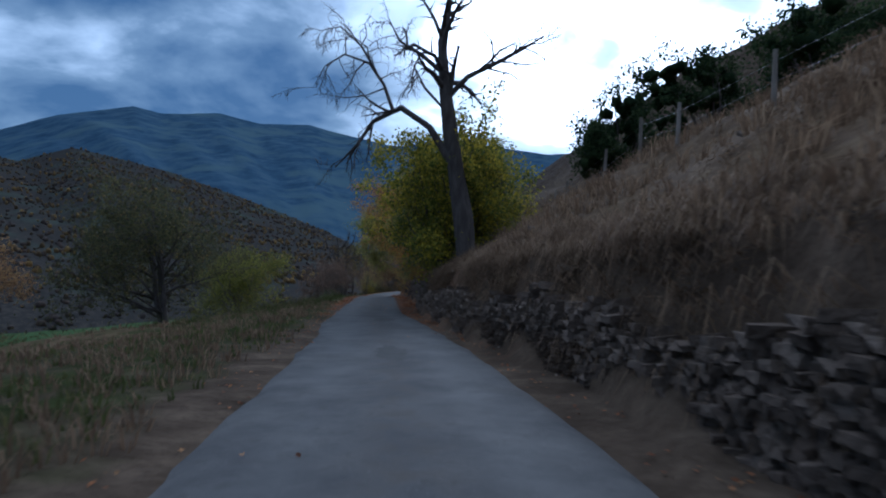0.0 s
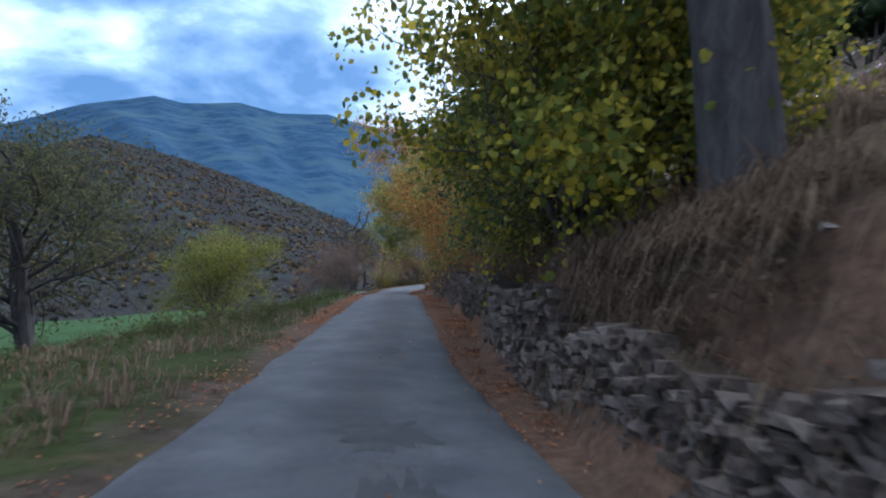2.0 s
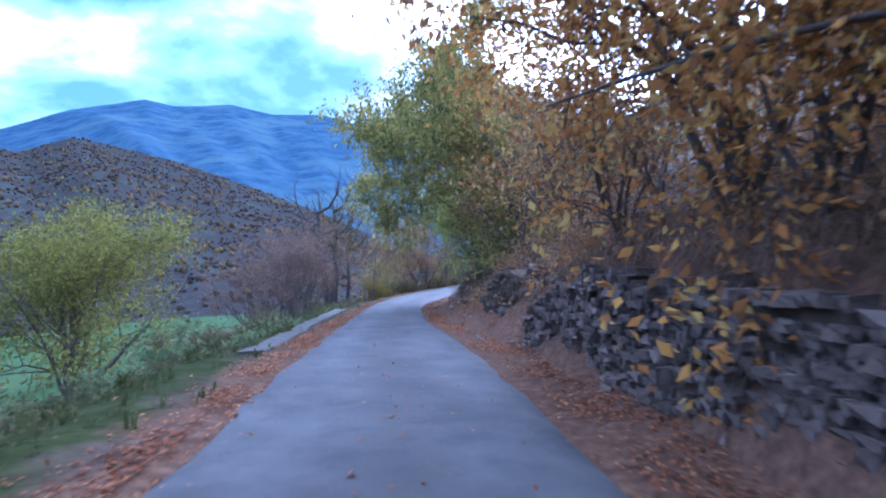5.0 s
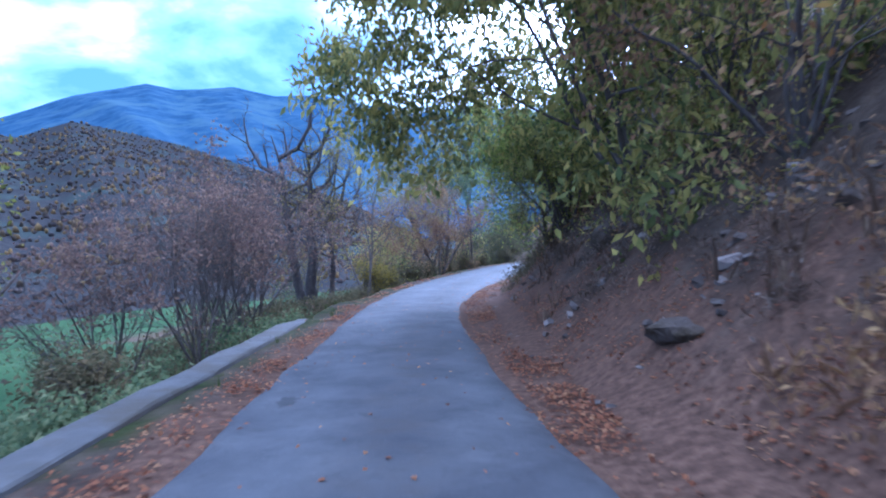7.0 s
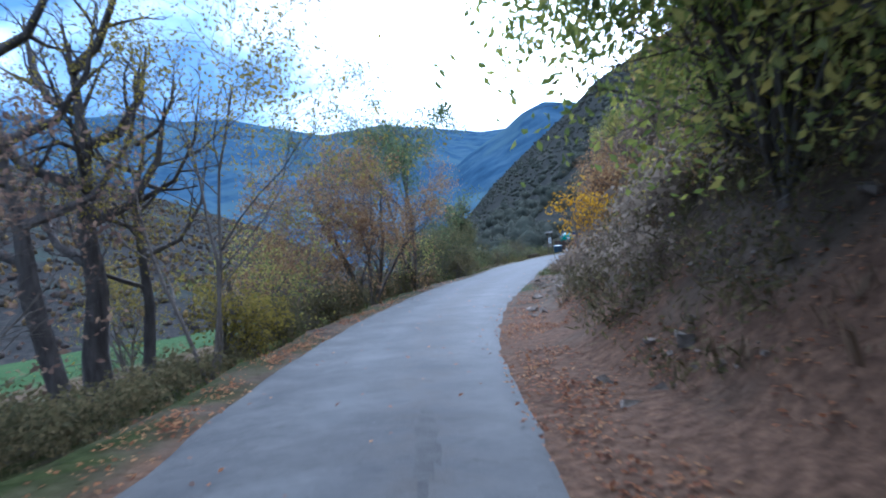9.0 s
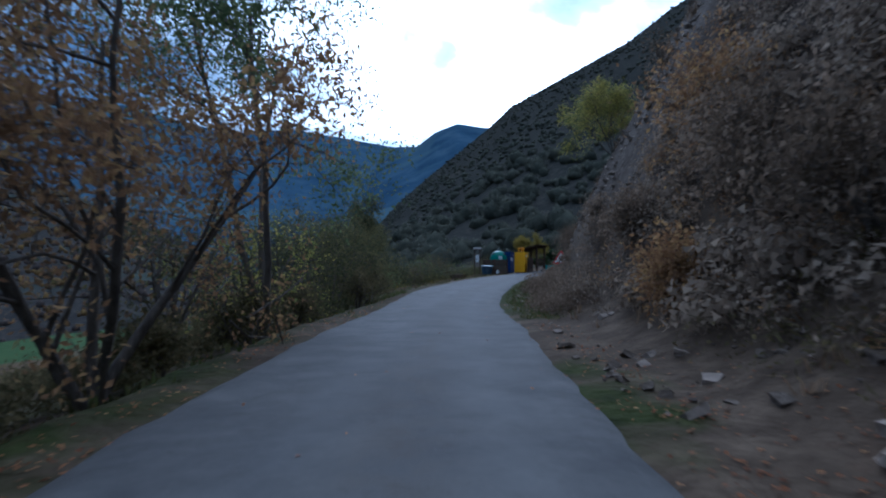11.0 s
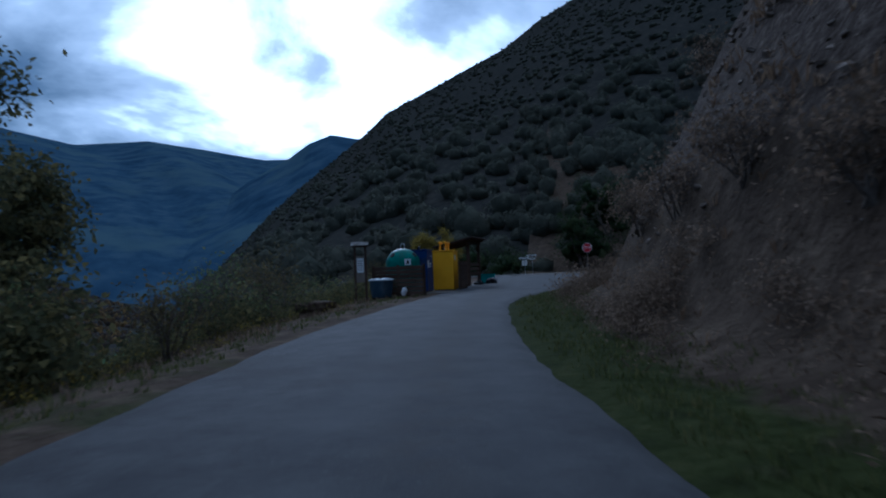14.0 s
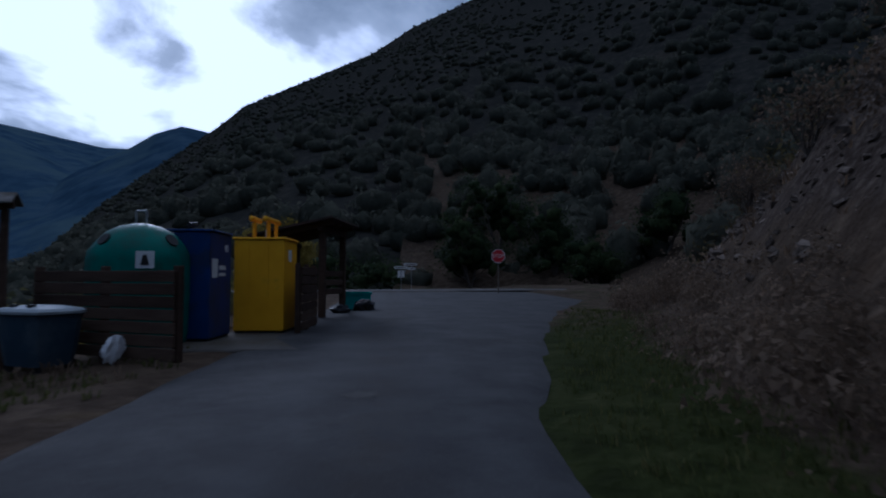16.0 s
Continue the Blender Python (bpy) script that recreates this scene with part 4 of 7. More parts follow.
for k, (s, u, h, seed, mat, label) in enumerate((
        (26.8, 4.4, 5.4, 291, WALNUT, "olive and brown shrub on the bank"), (30.2, 5.4, 6.6, 292, OLIVE, "dense grey-green shrub on the bank"), (33.6, 5.4, 6.4, 293, WALNUT, "olive and brown shrub on the bank"), (28.5, 4.6, 6.0, 80, WALNUT, "olive and brown shrub on the bank"), (32, 4.8, 6.4, 10, OLIVE, "dense grey-green shrub on the bank"),
        (35.5, 4.4, 5.8, 11, ORANGE, "orange-brown shrub above the wall"), (38.5, 4.8, 6.5, 81, ORANGE, "orange-brown shrub above the wall"),
        (46, 6.0, 6.5, 82, BROWN, "brown twiggy shrub on the bank"), (50.0, 5.0, 6.0, 83, WALNUT, "olive and brown shrub on the bank"),
        (31, 3.4, 3.0, 180, WALNUT, "olive and brown shrub on the bank"), (37, 3.3, 3.4, 181, ORANGE, "orange-brown shrub above the wall"), (40, 3.4, 3.2, 182, ORANGE, "orange-brown shrub above the wall"), (43.5, 3.5, 3.2, 183, ORANGE, "orange-brown shrub above the wall"), (48, 3.5, 3.4, 184, BROWN, "brown twiggy shrub on the bank"),
        (53.5, 4.6, 6.0, 185, BROWN, "brown twiggy shrub on the bank"), (58.0, 5.2, 6.5, 84, ORANGE, "orange-brown shrub on the bank"), (61.0, 4.6, 5.2, 85, BROWN, "brown twiggy shrub on the bank"),
        (64.0, 5.2, 4.8, 186, WALNUT, "olive and brown shrub on the bank"), (73.0, 5.6, 5.0, 87, SCRUB, "dark tangled shrub on the earth bank"),
        (72.6, 3.9, 4.4, 286, WALNUT, "olive-green leafy shrub hanging over the earth bank"), (74.6, 3.5, 4.6, 287, GREEN, "green-yellow leafy shrub hanging over the earth bank"), (76.6, 4.0, 4.4, 288, WALNUT, "olive-green leafy shrub hanging over the earth bank"),
        (78.0, 5.2, 3.2, 88, BROWN, "brown twiggy shrub on the bank"), (84.6, 5.6, 2.2, 90, DEADBRUSH, "grey-brown tangled shrub on the stony slope"), (87.0, 4.8, 2.2, 91, BROWN, "brown twiggy shrub on the bank"), (89.0, 6.2, 2.4, 191, DEADBRUSH, "grey-brown tangled shrub on the stony slope"), (95.5, 4.4, 1.4, 192, BROWN, "brown twiggy shrub on the bank"), (100, 4.8, 1.6, 193, DEADBRUSH, "grey-brown tangled shrub on the stony slope"), (83.5, 7.5, 2.6, 194, DEADBRUSH, "grey-brown tangled shrub on the stony slope"), (98, 8.5, 2.6, 195, DEADBRUSH, "grey-brown tangled shrub on the stony slope"), (91.0, 5.0, 2.2, 187, DEADBRUSH, "grey-brown tangled shrub on the stony slope"), (94.0, 5.4, 2.6, 92, DEADBRUSH, "grey-brown tangled shrub on the stony slope"), (97.5, 6.0, 2.8, 188, BROWN, "brown twiggy shrub on the bank"), (87, 8.5, 4.0, 189, DEADBRUSH, "grey-brown tangled shrub on the stony slope"), (93, 9.5, 4.0, 190, DEADBRUSH, "grey-brown dead shrub on the bank"))):
    x, y, _, _ = place(s, u)
    leafy_tree("bank_shrub", x, y, seed, h, 0.06, mat, label, per=5, size=0.15, scatter=0.2, stems=7, kids=(4, 5), spread=(25, 70), lean=(-0.2, 0), category="shrub", group="bank shrubs", twigs=65, most=2000, start=0.12)
for s, u, h, seed, mat, label in ((25.6, 3.9, 5.4, 294, WALNUT, "olive and brown shrub on the bank"), (27.6, 3.6, 5.6, 295, OLIVE, "dense grey-green shrub on the bank"), (29.6, 4.0, 6.2, 296, WALNUT, "olive and brown shrub on the bank"), (31.6, 4.2, 6.2, 297, OLIVE, "dense grey-green shrub on the bank")):
    x, y, _, _ = place(s, u)
    leafy_tree("bank_shrub", x, y, seed, h, 0.06, mat, label, per=6, size=0.17, scatter=0.18, stems=8, kids=(4, 5), spread=(25, 70), lean=(-0.15, 0), category="shrub", group="bank shrubs", twigs=140, most=6500, start=0.1)
x, y, _, _ = place(66.8, 4.6)
leafy_tree("walnut_tree", x, y, 12, 11.5, 0.12, WALNUT, "tall tree with drooping olive-green leaves over the lane", per=7, size=0.31, scatter=0.22, stems=5, kids=(5, 6), lean=(-0.32, -0.05), hang=1.2, slim=0.4, spread=(30, 75), start=0.2, most=32000, twigs=900)
x, y, _, _ = place(71.0, 5.2)
leafy_tree("walnut_tree", x, y, 13, 9.5, 0.11, WALNUT, "tall tree with drooping olive-green leaves over the lane", per=7, size=0.31, scatter=0.22, stems=4, kids=(5, 6), lean=(-0.3, 0), hang=1.2, slim=0.4, spread=(30, 75), start=0.2, most=19000, twigs=700)
leafy_tree("bank_tree", -2.2, 75.0, 14, 6.5, 0.13, GREEN, "leaning green-yellow tree on the earth bank", per=6, size=0.18, scatter=0.2, stems=6, kids=(5, 6), lean=(-0.3, -0.1), hang=0.8, most=14000, start=0.12)
leafy_tree("yellow_sapling", -1.85, 83.3, 19, 3.4, 0.03, YELLOW, "small sapling with bright yellow leaves", per=3, size=0.12, scatter=0.1, stems=1, kids=(5, 6), spread=(15, 38), most=560)
for k, (s, u, h, seed) in enumerate(((68, -5.2, 5.4, 20), (70.0, -6.0, 6.4, 21), (71.5, -5.8, 6.4, 22), (66.5, -6.2, 4.2, 23), (75.0, -7.0, 7.0, 24), (77.0, -8.6, 7.4, 28), (73.0, -7.8, 6.6, 29), (62, -7.0, 1.7, 25), (58, -5.6, 1.2, 26), (64, -5.2, 1.6, 27))):
    x, y, _, _ = place(s, u)
    leafy_tree("thicket_shrub", x, y, seed, h, 0.05, RUSSET if h > 4 else SCRUB, "bare-twigged shrub with thin russet leaves below the kerb" if h > 4 else "low green-brown shrub below the kerb",
               per=2 if h > 4 else 3, size=0.13, scatter=0.13, stems=9, kids=(5, 6), spread=(10, 32), category="shrub", group="thicket below the kerb", leafy=1 if h > 4 else 2, twigs=420 if h > 4 else 120, most=2000 if h > 4 else 2600)
for k, (s, u, h, seed, mat) in enumerate(((85, -6.4, 4.6, 30, WALNUT), (88.5, -5.4, 3.8, 31, BROWN), (90.5, -7.5, 4.5, 32, BROWN), (97, -5.6, 4.6, 33, DUSK), (100, -5.0, 4.0, 34, WALNUT), (106, -5.2, 4.4, 35, DUSK), (109.5, -5.4, 4.4, 36, DUSK), (113, -6.6, 5.2, 37, DUSK), (117, -8.0, 5.4, 38, DUSK), (82, -5.2, 2.6, 39, GOLD), (86, -10, 5, 140, GOLD), (93, -9.5, 5, 141, BROWN), (84, -4.6, 1.6, 142, SCRUB), (87, -4.2, 1.5, 143, SCRUB), (90, -4.4, 1.7, 144, SCRUB), (98, -4.2, 1.6, 145, SCRUB), (94.5, -4.3, 1.3, 146, SCRUB), (101.5, -4.3, 1.8, 147, SCRUB), (108, -4.0, 2.0, 148, SCRUB), (111.5, -4.4, 2.2, 149, SCRUB), (107.5, -6.6, 5.8, 240, DUSK), (111, -7.2, 5.6, 241, DUSK), (115, -6.2, 4.6, 242, DUSK), (104.5, -5.6, 4.8, 243, DUSK))):
    x, y, _, _ = place(s, u)
    leafy_tree("verge_tree", x, y, seed, h, 0.08, mat, "slender multi-stemmed tree with thin autumn leaves beside the lane", per=2, size=0.14, scatter=0.17, stems=5, kids=(4, 6), spread=(15, 50), group="verge trees", most=2600 if s > 100 and h > 3 else 1300, twigs=140)
leafy_tree("brown_tree", -7.4, 93.1, 40, 8.0, 0.14, BROWN, "broad round tree in brown autumn leaves beside the lane", per=6, size=0.15, scatter=0.18, stems=5, kids=(5, 7), spread=(30, 70), most=14000, start=0.15)
x, y, _, _ = place(98.5, -4.0)
leafy_tree("green_tree", x, y, 41, 12.0, 0.16, OLIVE, "tall rounded green tree beside the lane", per=6, size=0.17, scatter=0.2, stems=3, kids=(5, 7), lean=(0.12, 0), start=0.55, most=11000)
leafy_tree("slope_tree", -0.6, 128.0, 42, 7.9, 0.16, DUSK, "dark olive and brown tree on the slope below the road", per=8, most=19000, size=0.25, scatter=0.24, stems=3, kids=(5, 7))
leafy_tree("slender_tree", -10.0, 79.6, 43, 9.0, 0.08, GOLD, "slender tree with sparse yellow leaves", per=2, size=0.12, scatter=0.15, stems=3, kids=(5, 6), spread=(20, 50), leafy=2, most=5500, twigs=900)
x, y, _, _ = place(121.5, 7.3)
leafy_tree("cliff_tree", x, y, 44, 5.0, 0.07, WALNUT, "yellow-green tree growing from the rock face", per=5, size=0.16, scatter=0.17, stems=5, kids=(4, 6), lean=(-0.3, 0.2), most=8000)
leafy_tree("cliff_sapling", 10.3, 104.3, 45, 3.2, 0.03, GOLD, "thin half-bare sapling on the edge of the rock face", per=1, size=0.11, scatter=0.12, stems=3, kids=(4, 5), spread=(15, 40), most=700, twigs=200)
for k, (x, y, h, seed) in enumerate(((23.8, 55, 12, 50), (20.8, 71, 12, 51), (26, 42.5, 11, 52), (30.5, 38, 10, 53), (17.5, 66, 7, 54), (32, 50, 12, 55))):
    leafy_tree("evergreen_oak", x, y, seed, h, 0.22, DARKGREEN, "dense dark evergreen oak on the hilltop", per=4, size=0.56, scatter=0.36, stems=4, kids=(5, 6), core=80, heart=(0.4, 0.75), group="evergreen oaks", most=2800, twigs=60, start=0.12, spread=(30, 70))
for k, (x, y, h, seed) in enumerate(((40, 178, 9, 150), (47, 180, 9, 151), (54, 174, 9, 152), (60, 168, 8, 153), (50, 186, 11, 154), (62, 178, 11, 155), (35, 184, 8, 156), (57, 161, 6, 157), (64, 158, 8, 158), (44, 190, 11, 159))):
    leafy_tree("evergreen_oak", x, y, seed, h, 0.2, DARKGREEN, "dark rounded evergreen oak behind the junction", per=3, size=0.42, scatter=0.36, stems=4, kids=(5, 6), core=60, heart=(0.4, 0.8), group="oaks behind the junction", spread=(30, 70), most=1500, twigs=45, start=0.12)
leafy_tree("yellow_tree", 29.6, 166.5, 160, 5.6, 0.1, GOLD, "small gold-green tree behind the shelter", per=3, size=0.24, scatter=0.19, stems=3, kids=(4, 6))
for k, (s, u, h, seed) in enumerate(((132, -8, 3.2, 60), (138, -9.5, 4.2, 61), (146, -10, 3.0, 62), (152, -9, 3.2, 63), (158, -9, 3.0, 64), (128, -7.0, 2.4, 65), (124, -7.4, 2.4, 66), (135, -7.4, 3.2, 67), (121, -6.4, 1.5, 68), (162, -12, 3.5, 69), (150, -14, 3.5, 70), (68, -12, 2.8, 270), (74, -14, 3.0, 271), (79, -12, 2.6, 272), (60, -10, 1.3, 273), (84, -14, 3.0, 274), (54, -9, 1.2, 275), (80, -8.6, 1.8, 276), (90, -13, 3.2, 277))):
    x, y, _, _ = place(s, u)
    leafy_tree("slope_shrub", x, y, seed, h, 0.05, SCRUB if k % 2 else OLIVE, "low olive-brown shrub on the slope", per=3, size=0.16, scatter=0.17, stems=8, kids=(4, 5), spread=(25, 65), category="shrub", group="slope shrubs", twigs=16, most=900)
for k, (s, u, h, seed) in enumerate(((104, 4.6, 1.5, 170), (107, 5.0, 1.1, 171), (120.5, 4.6, 1.6, 173), (124, 4.8, 1.7, 174), (127.5, 4.7, 1.7, 175), (131, 4.6, 1.7, 176), (134.5, 5.0, 1.6, 177), (138.5, 6.2, 1.6, 178), (143, 8.2, 1.8, 179), (148, 10.0, 2.0, 180), (136, 8.0, 2.2, 181), (141, 10.5, 2.6, 182), (147, 14, 3.0, 183), (154, 14, 3.0, 184), (128, 9, 2.0, 185), (110, 8.0, 2.0, 186))):
    x, y, _, _ = place(s, u)
    leafy_tree("cliff_shrub", x, y, seed, h, 0.04, DEADBRUSH, "low brown scrub at the foot of the rock face", per=3, size=0.13, scatter=0.16, stems=8, kids=(4, 5), spread=(30, 70), category="shrub", group="scrub at the cliff foot", twigs=28, most=900)

# dead trees
def bare_tree(name, base, seed, limbs, label, group="", least=0.011):
    """A leafless tree: the trunk and each great limb with its twigs is a part."""
    top = empty(name, pose(*base), label, "tree", group)
    for k, (pts, rad, deepest, droop, kids, spread, shrink, start) in enumerate(limbs):
        g = Grower(seed + k)
        g.least = least
        g.limb(pts, rad, 1, deepest, droop, 0.3, kids, spread, shrink, start=start)
        g.prune(1500)
        v, f = g.wood()
        ob = solid("trunk" if k == 0 else "limb", v, f, DEADWOOD, smooth=True)
        ob.parent = top


T0 = (0.85, 20.8, ground_at(0.85, 20.8))
bare_tree("dead_tree", T0, 71, [([tuple(0.91 * c for c in p) for p in pts], tuple(0.76 * q for q in rad), *rest) for pts, rad, *rest in [
    ([(0, 0, -0.3), (-0.22, 0, 1.6), (-0.45, 0, 3.2), (-0.7, -0.2, 4.6), (-0.95, -0.2, 6.4), (-1.1, 0, 8.2), (-0.8, 0.3, 10.0), (-1.0, 0.4, 11.8)], (0.46, 0.42, 0.38, 0.36, 0.27, 0.2, 0.13, 0.05), 3, 0.08, (12, 13), (30, 65), (0.18, 0.28), 0.5),
    ([(-0.65, -0.1, 3.6), (-1.5, 0.1, 5.0), (-2.6, 0.2, 5.75), (-3.7, 0.6, 5.3), (-4.4, 1.2, 4.5), (-5.4, 2.0, 3.7)], (0.2, 0.16, 0.13, 0.1, 0.07, 0.02), 3, 0.22, (9, 11), (30, 75), (0.22, 0.34), 0.4),
    ([(-2.9, 0.3, 5.6), (-3.3, 0.5, 6.7), (-3.9, 0.7, 7.6), (-4.9, 0.9, 8.0), (-5.7, 1.1, 7.6), (-6.2, 1.2, 6.7)], (0.1, 0.08, 0.065, 0.05, 0.03, 0.01), 3, 0.3, (11, 13), (35, 75), (0.3, 0.46), 0.15),
    ([(-3.6, 0.6, 7.2), (-4.2, 0.5, 8.2), (-5.0, 0.4, 8.9), (-5.9, 0.4, 8.7)], (0.06, 0.05, 0.035, 0.01), 3, 0.34, (10, 12), (35, 75), (0.35, 0.55), 0.2),
    ([(-0.9, -0.2, 6.0), (-0.1, 0.0, 6.9), (0.9, 0.3, 7.5), (2.0, 0.6, 8.2), (2.9, 0.8, 8.8)], (0.15, 0.13, 0.1, 0.07, 0.02), 3, 0.16, (9, 11), (30, 70), (0.3, 0.42), 0.3),
    ([(-1.0, -0.1, 7.0), (-1.8, 0.0, 7.7), (-2.7, 0.2, 8.3), (-3.2, 0.3, 9.3)], (0.12, 0.1, 0.06, 0.02), 3, 0.2, (9, 11), (30, 70), (0.35, 0.5), 0.3),
    ([(-0.9, 0.0, 5.6), (-1.7, -0.2, 6.4), (-2.2, -0.3, 7.4), (-2.3, -0.3, 6.4)], (0.07, 0.06, 0.04, 0.01), 3, 0.2, (7, 9), (30, 70), (0.35, 0.5), 0.3)]],
    "tall bare dead tree with one long arching limb")
for k, (x, y, tall, seed, r, lean) in enumerate(((-12.95, 82.0, 9.6, 173, 0.29, -0.01), (-12.85, 80.6, 9.2, 183, 0.24, -0.16), (-12.2, 82.5, 7.4, 193, 0.15, 0.03))):
    rng = random.Random(seed)
    limbs = [([(0, 0, -0.3)] + [(lean * tall * f + rng.uniform(-0.15, 0.15), rng.uniform(-0.15, 0.15), tall * f) for f in (0.14, 0.28, 0.42, 0.58, 0.74, 0.88)], tuple(r * f for f in (1, 0.85, 0.75, 0.62, 0.42, 0.25, 0.08)), 3, -0.05, (5, 6), (25, 60), (0.16, 0.26), 0.5)]
    for j in range(6):
        f, side, a = 0.34 + 0.085 * j, (-1, 1)[j % 2], rng.uniform(-0.6, 0.6)
        p = Vector((lean * tall * f, 0, tall * f))
        reach = tall * rng.uniform(0.16, 0.24) * (1.2 - 0.5 * f)
        way = Vector((side * math.cos(a), math.sin(a), 0))
        limbs.append(([p, p + way * reach * 0.55 + Vector((0, 0, reach * 0.25)), p + way * reach * 0.9 + Vector((0, 0, reach * 0.8)), p + way * reach * 1.05 + Vector((0, 0, reach * 1.6))], (r * 0.42, r * 0.34, r * 0.24, r * 0.05), 3, -0.08, (5, 6), (25, 60), (0.3, 0.5), 0.3))
    bare_tree("snag", (x, y, ground_at(x, y)), seed + 1, limbs, "bare dead tree with dark forked limbs below the verge", "snags", 0.014)


# ---- dry stone walls and kerb ----
def stone_mesh(seed, mat=None):
    """A rough squared stone about one metre long, to be scaled."""
    rng = random.Random(seed)
    bm = bmesh.new()
    box(bm, -0.5, 0.5, -0.5, 0.5, -0.5, 0.5, bevel=0.13)
    for v in bm.verts:
        v.co += Vector([rng.uniform(-0.07, 0.07) for _ in range(3)])
    me = bpy.data.meshes.new("stone")
    bm.to_mesh(me)
    bm.free()
    me.materials.append(mat or STONE)
    return me


STONES = [stone_mesh(k) for k in range(9)]
EARTHY = [stone_mesh(k + 20, STONE_EARTH) for k in range(9)]
ROUGH_DATA = []
for k in range(8):
    pick = random.Random(40 + k)
    ROUGH_DATA.append((np.array([[(c >> a & 1) - 0.5 + pick.uniform(-0.16, 0.16) for a in range(3)] for c in range(8)]), [[0, 2, 3, 1], [4, 5, 7, 6], [0, 1, 5, 4], [2, 6, 7, 3], [0, 4, 6, 2], [1, 3, 7, 5]]))


def stone_wall(name, s0, s1, offset, tall, label, seed, near0, near1, course=0.12, long_=1.0, kinds=STONES, loose=1.0):
    """A dry stone wall along the bank's toe: an earth core, the nearest stones one by one, the rest in one mesh."""
    rng = random.Random(seed)
    V, F = [], []
    ss = np.arange(s0, s1 + 0.01, 0.5)
    for k, s in enumerate(ss):
        toe = float(np.interp(s, TOE_S, TOE_U)) + offset
        h = tall(s)
        for du, dz in ((0.06, -0.3), (0.06, h - 0.12), (0.8, h - 0.08), (0.8, -0.3)):
            x, y, z, _ = place(s, toe + du)
            V.append((x, y, z + dz))
        if k:
            a, b = (k - 1) * 4, k * 4
            F += [(a + j, a + (j + 1) % 4, b + (j + 1) % 4, b + j) for j in range(4)]
    F += [(3, 2, 1, 0), tuple(len(V) - 4 + j for j in range(4))]
    wall = solid(name, V, F, GROUND)
    tagged(wall, label, "wall", kind="structure")
    restv, restf, count, n = [], [], 0, 0
    z = 0.0
    row = 0
    while z < 2.2:
        high = course * rng.uniform(0.75, 1.35)
        s = s0 + rng.uniform(0, 0.2)
        while s < s1:
            long = long_ * rng.uniform(0.12, 0.40) * (0.7 + 0.6 * rng.random())
            top = tall(s) + rng.uniform(-0.15, 0.1)
            if z + high * 0.5 < top and rng.random() > 0.12:
                toe = float(np.interp(s, TOE_S, TOE_U)) + offset
                x, y, zr, yaw = place(s + long / 2, toe + 0.05 + rng.uniform(-0.05, 0.06) + z * 0.06)
                m = pose(x, y, zr + z + high / 2 - 0.08, loose * rng.uniform(-9, 9), loose * rng.uniform(-7, 7), math.degrees(yaw) + loose * rng.uniform(-10, 10))
                m = m @ Matrix.Diagonal((long * 1.0, rng.uniform(0.2, 0.34), high * 1.02, 1))
                pick = rng.randrange(len(STONES))
                if near0 <= s <= near1 and count < 300:
                    ob = new("stone", kinds[pick])
                    ob.parent = wall
                    ob.matrix_basis = m
                    count += 1
                else:
                    vs, fs = ROUGH_DATA[pick % len(ROUGH_DATA)]
                    a = np.array(m)
                    restv.append(vs @ a[:3, :3].T + a[:3, 3])
                    restf += [[i + n for i in f] for f in fs]
                    n += len(vs)
            s += long * 1.02
        z += high * 0.97
        row += 1
    if restv:
        rest = solid("stones", np.concatenate(restv), restf, WALL_STONES)
        rest.parent = wall
        tagged(rest, "rough grey-brown stones of the wall", kind="stuff")


stone_wall("wall_1", -4, 22.4, -0.1, lambda s: 0.95 + 0.1 * math.sin(s * 0.9) + 0.1 * math.sin(s * 2.3), "old dry stone retaining wall of brown stones half hidden by dry grass", 1, 7, 12, 0.075, 0.36, EARTHY)
stone_wall("wall_2", 22.3, 49.5, -0.12, lambda s: 1.25 + 0.1 * math.sin(s * 0.7) - (0.25 * max(s - 47, 0)), "dry stone retaining wall of grey-brown stones along the lane", 2, 31, 35, 0.075, 0.46)
stone_wall("wall_3", 50.8, 55.9, 0.5, lambda s: 1.5 + 0.12 * math.sin(s * 1.9) - 0.6 * max(s - 55.0, 0), "dry stone wall of pale grey stones below the bank", 3, 52.0, 55.9, 0.13, 0.5, loose=2.4)


def make_kerb():
    V, F = [], []
    ss = np.arange(49, 69.4, 0.7)
    for k, s in enumerate(ss):
        u = float(np.interp(s, (49, 55, 57, 61, 66, 72), (-2.15, -2.22, -2.4, -2.52, -2.6, -2.9)))
        w = 0.45 + 0.03 * math.sin(s * 3.1)
        lift = 0.008 + 0.012 * math.sin(s * 1.7) - 0.05 * max(s - 67, 0)
        for du, dz in ((0.03, -0.1), (0, lift - 0.02), (-0.03, lift), (-w + 0.03, lift), (-w, lift - 0.03), (-w - 0.05, -1.1)):
            x, y, z, _ = place(s, u + du)
            V.append((x, y, z + dz + random.uniform(-0.012, 0.012)))
        if k:
            a, b = (k - 1) * 6, k * 6
            F += [(a + j, b + j, b + j + 1, a + j + 1) for j in range(5)]
    F += [tuple(range(6)), tuple(range(len(V) - 1, len(V) - 7, -1))]
    tagged(solid("kerb", V, F, CONCRETE), "low weathered concrete kerb above the drop", "kerb", kind="structure")


make_kerb()


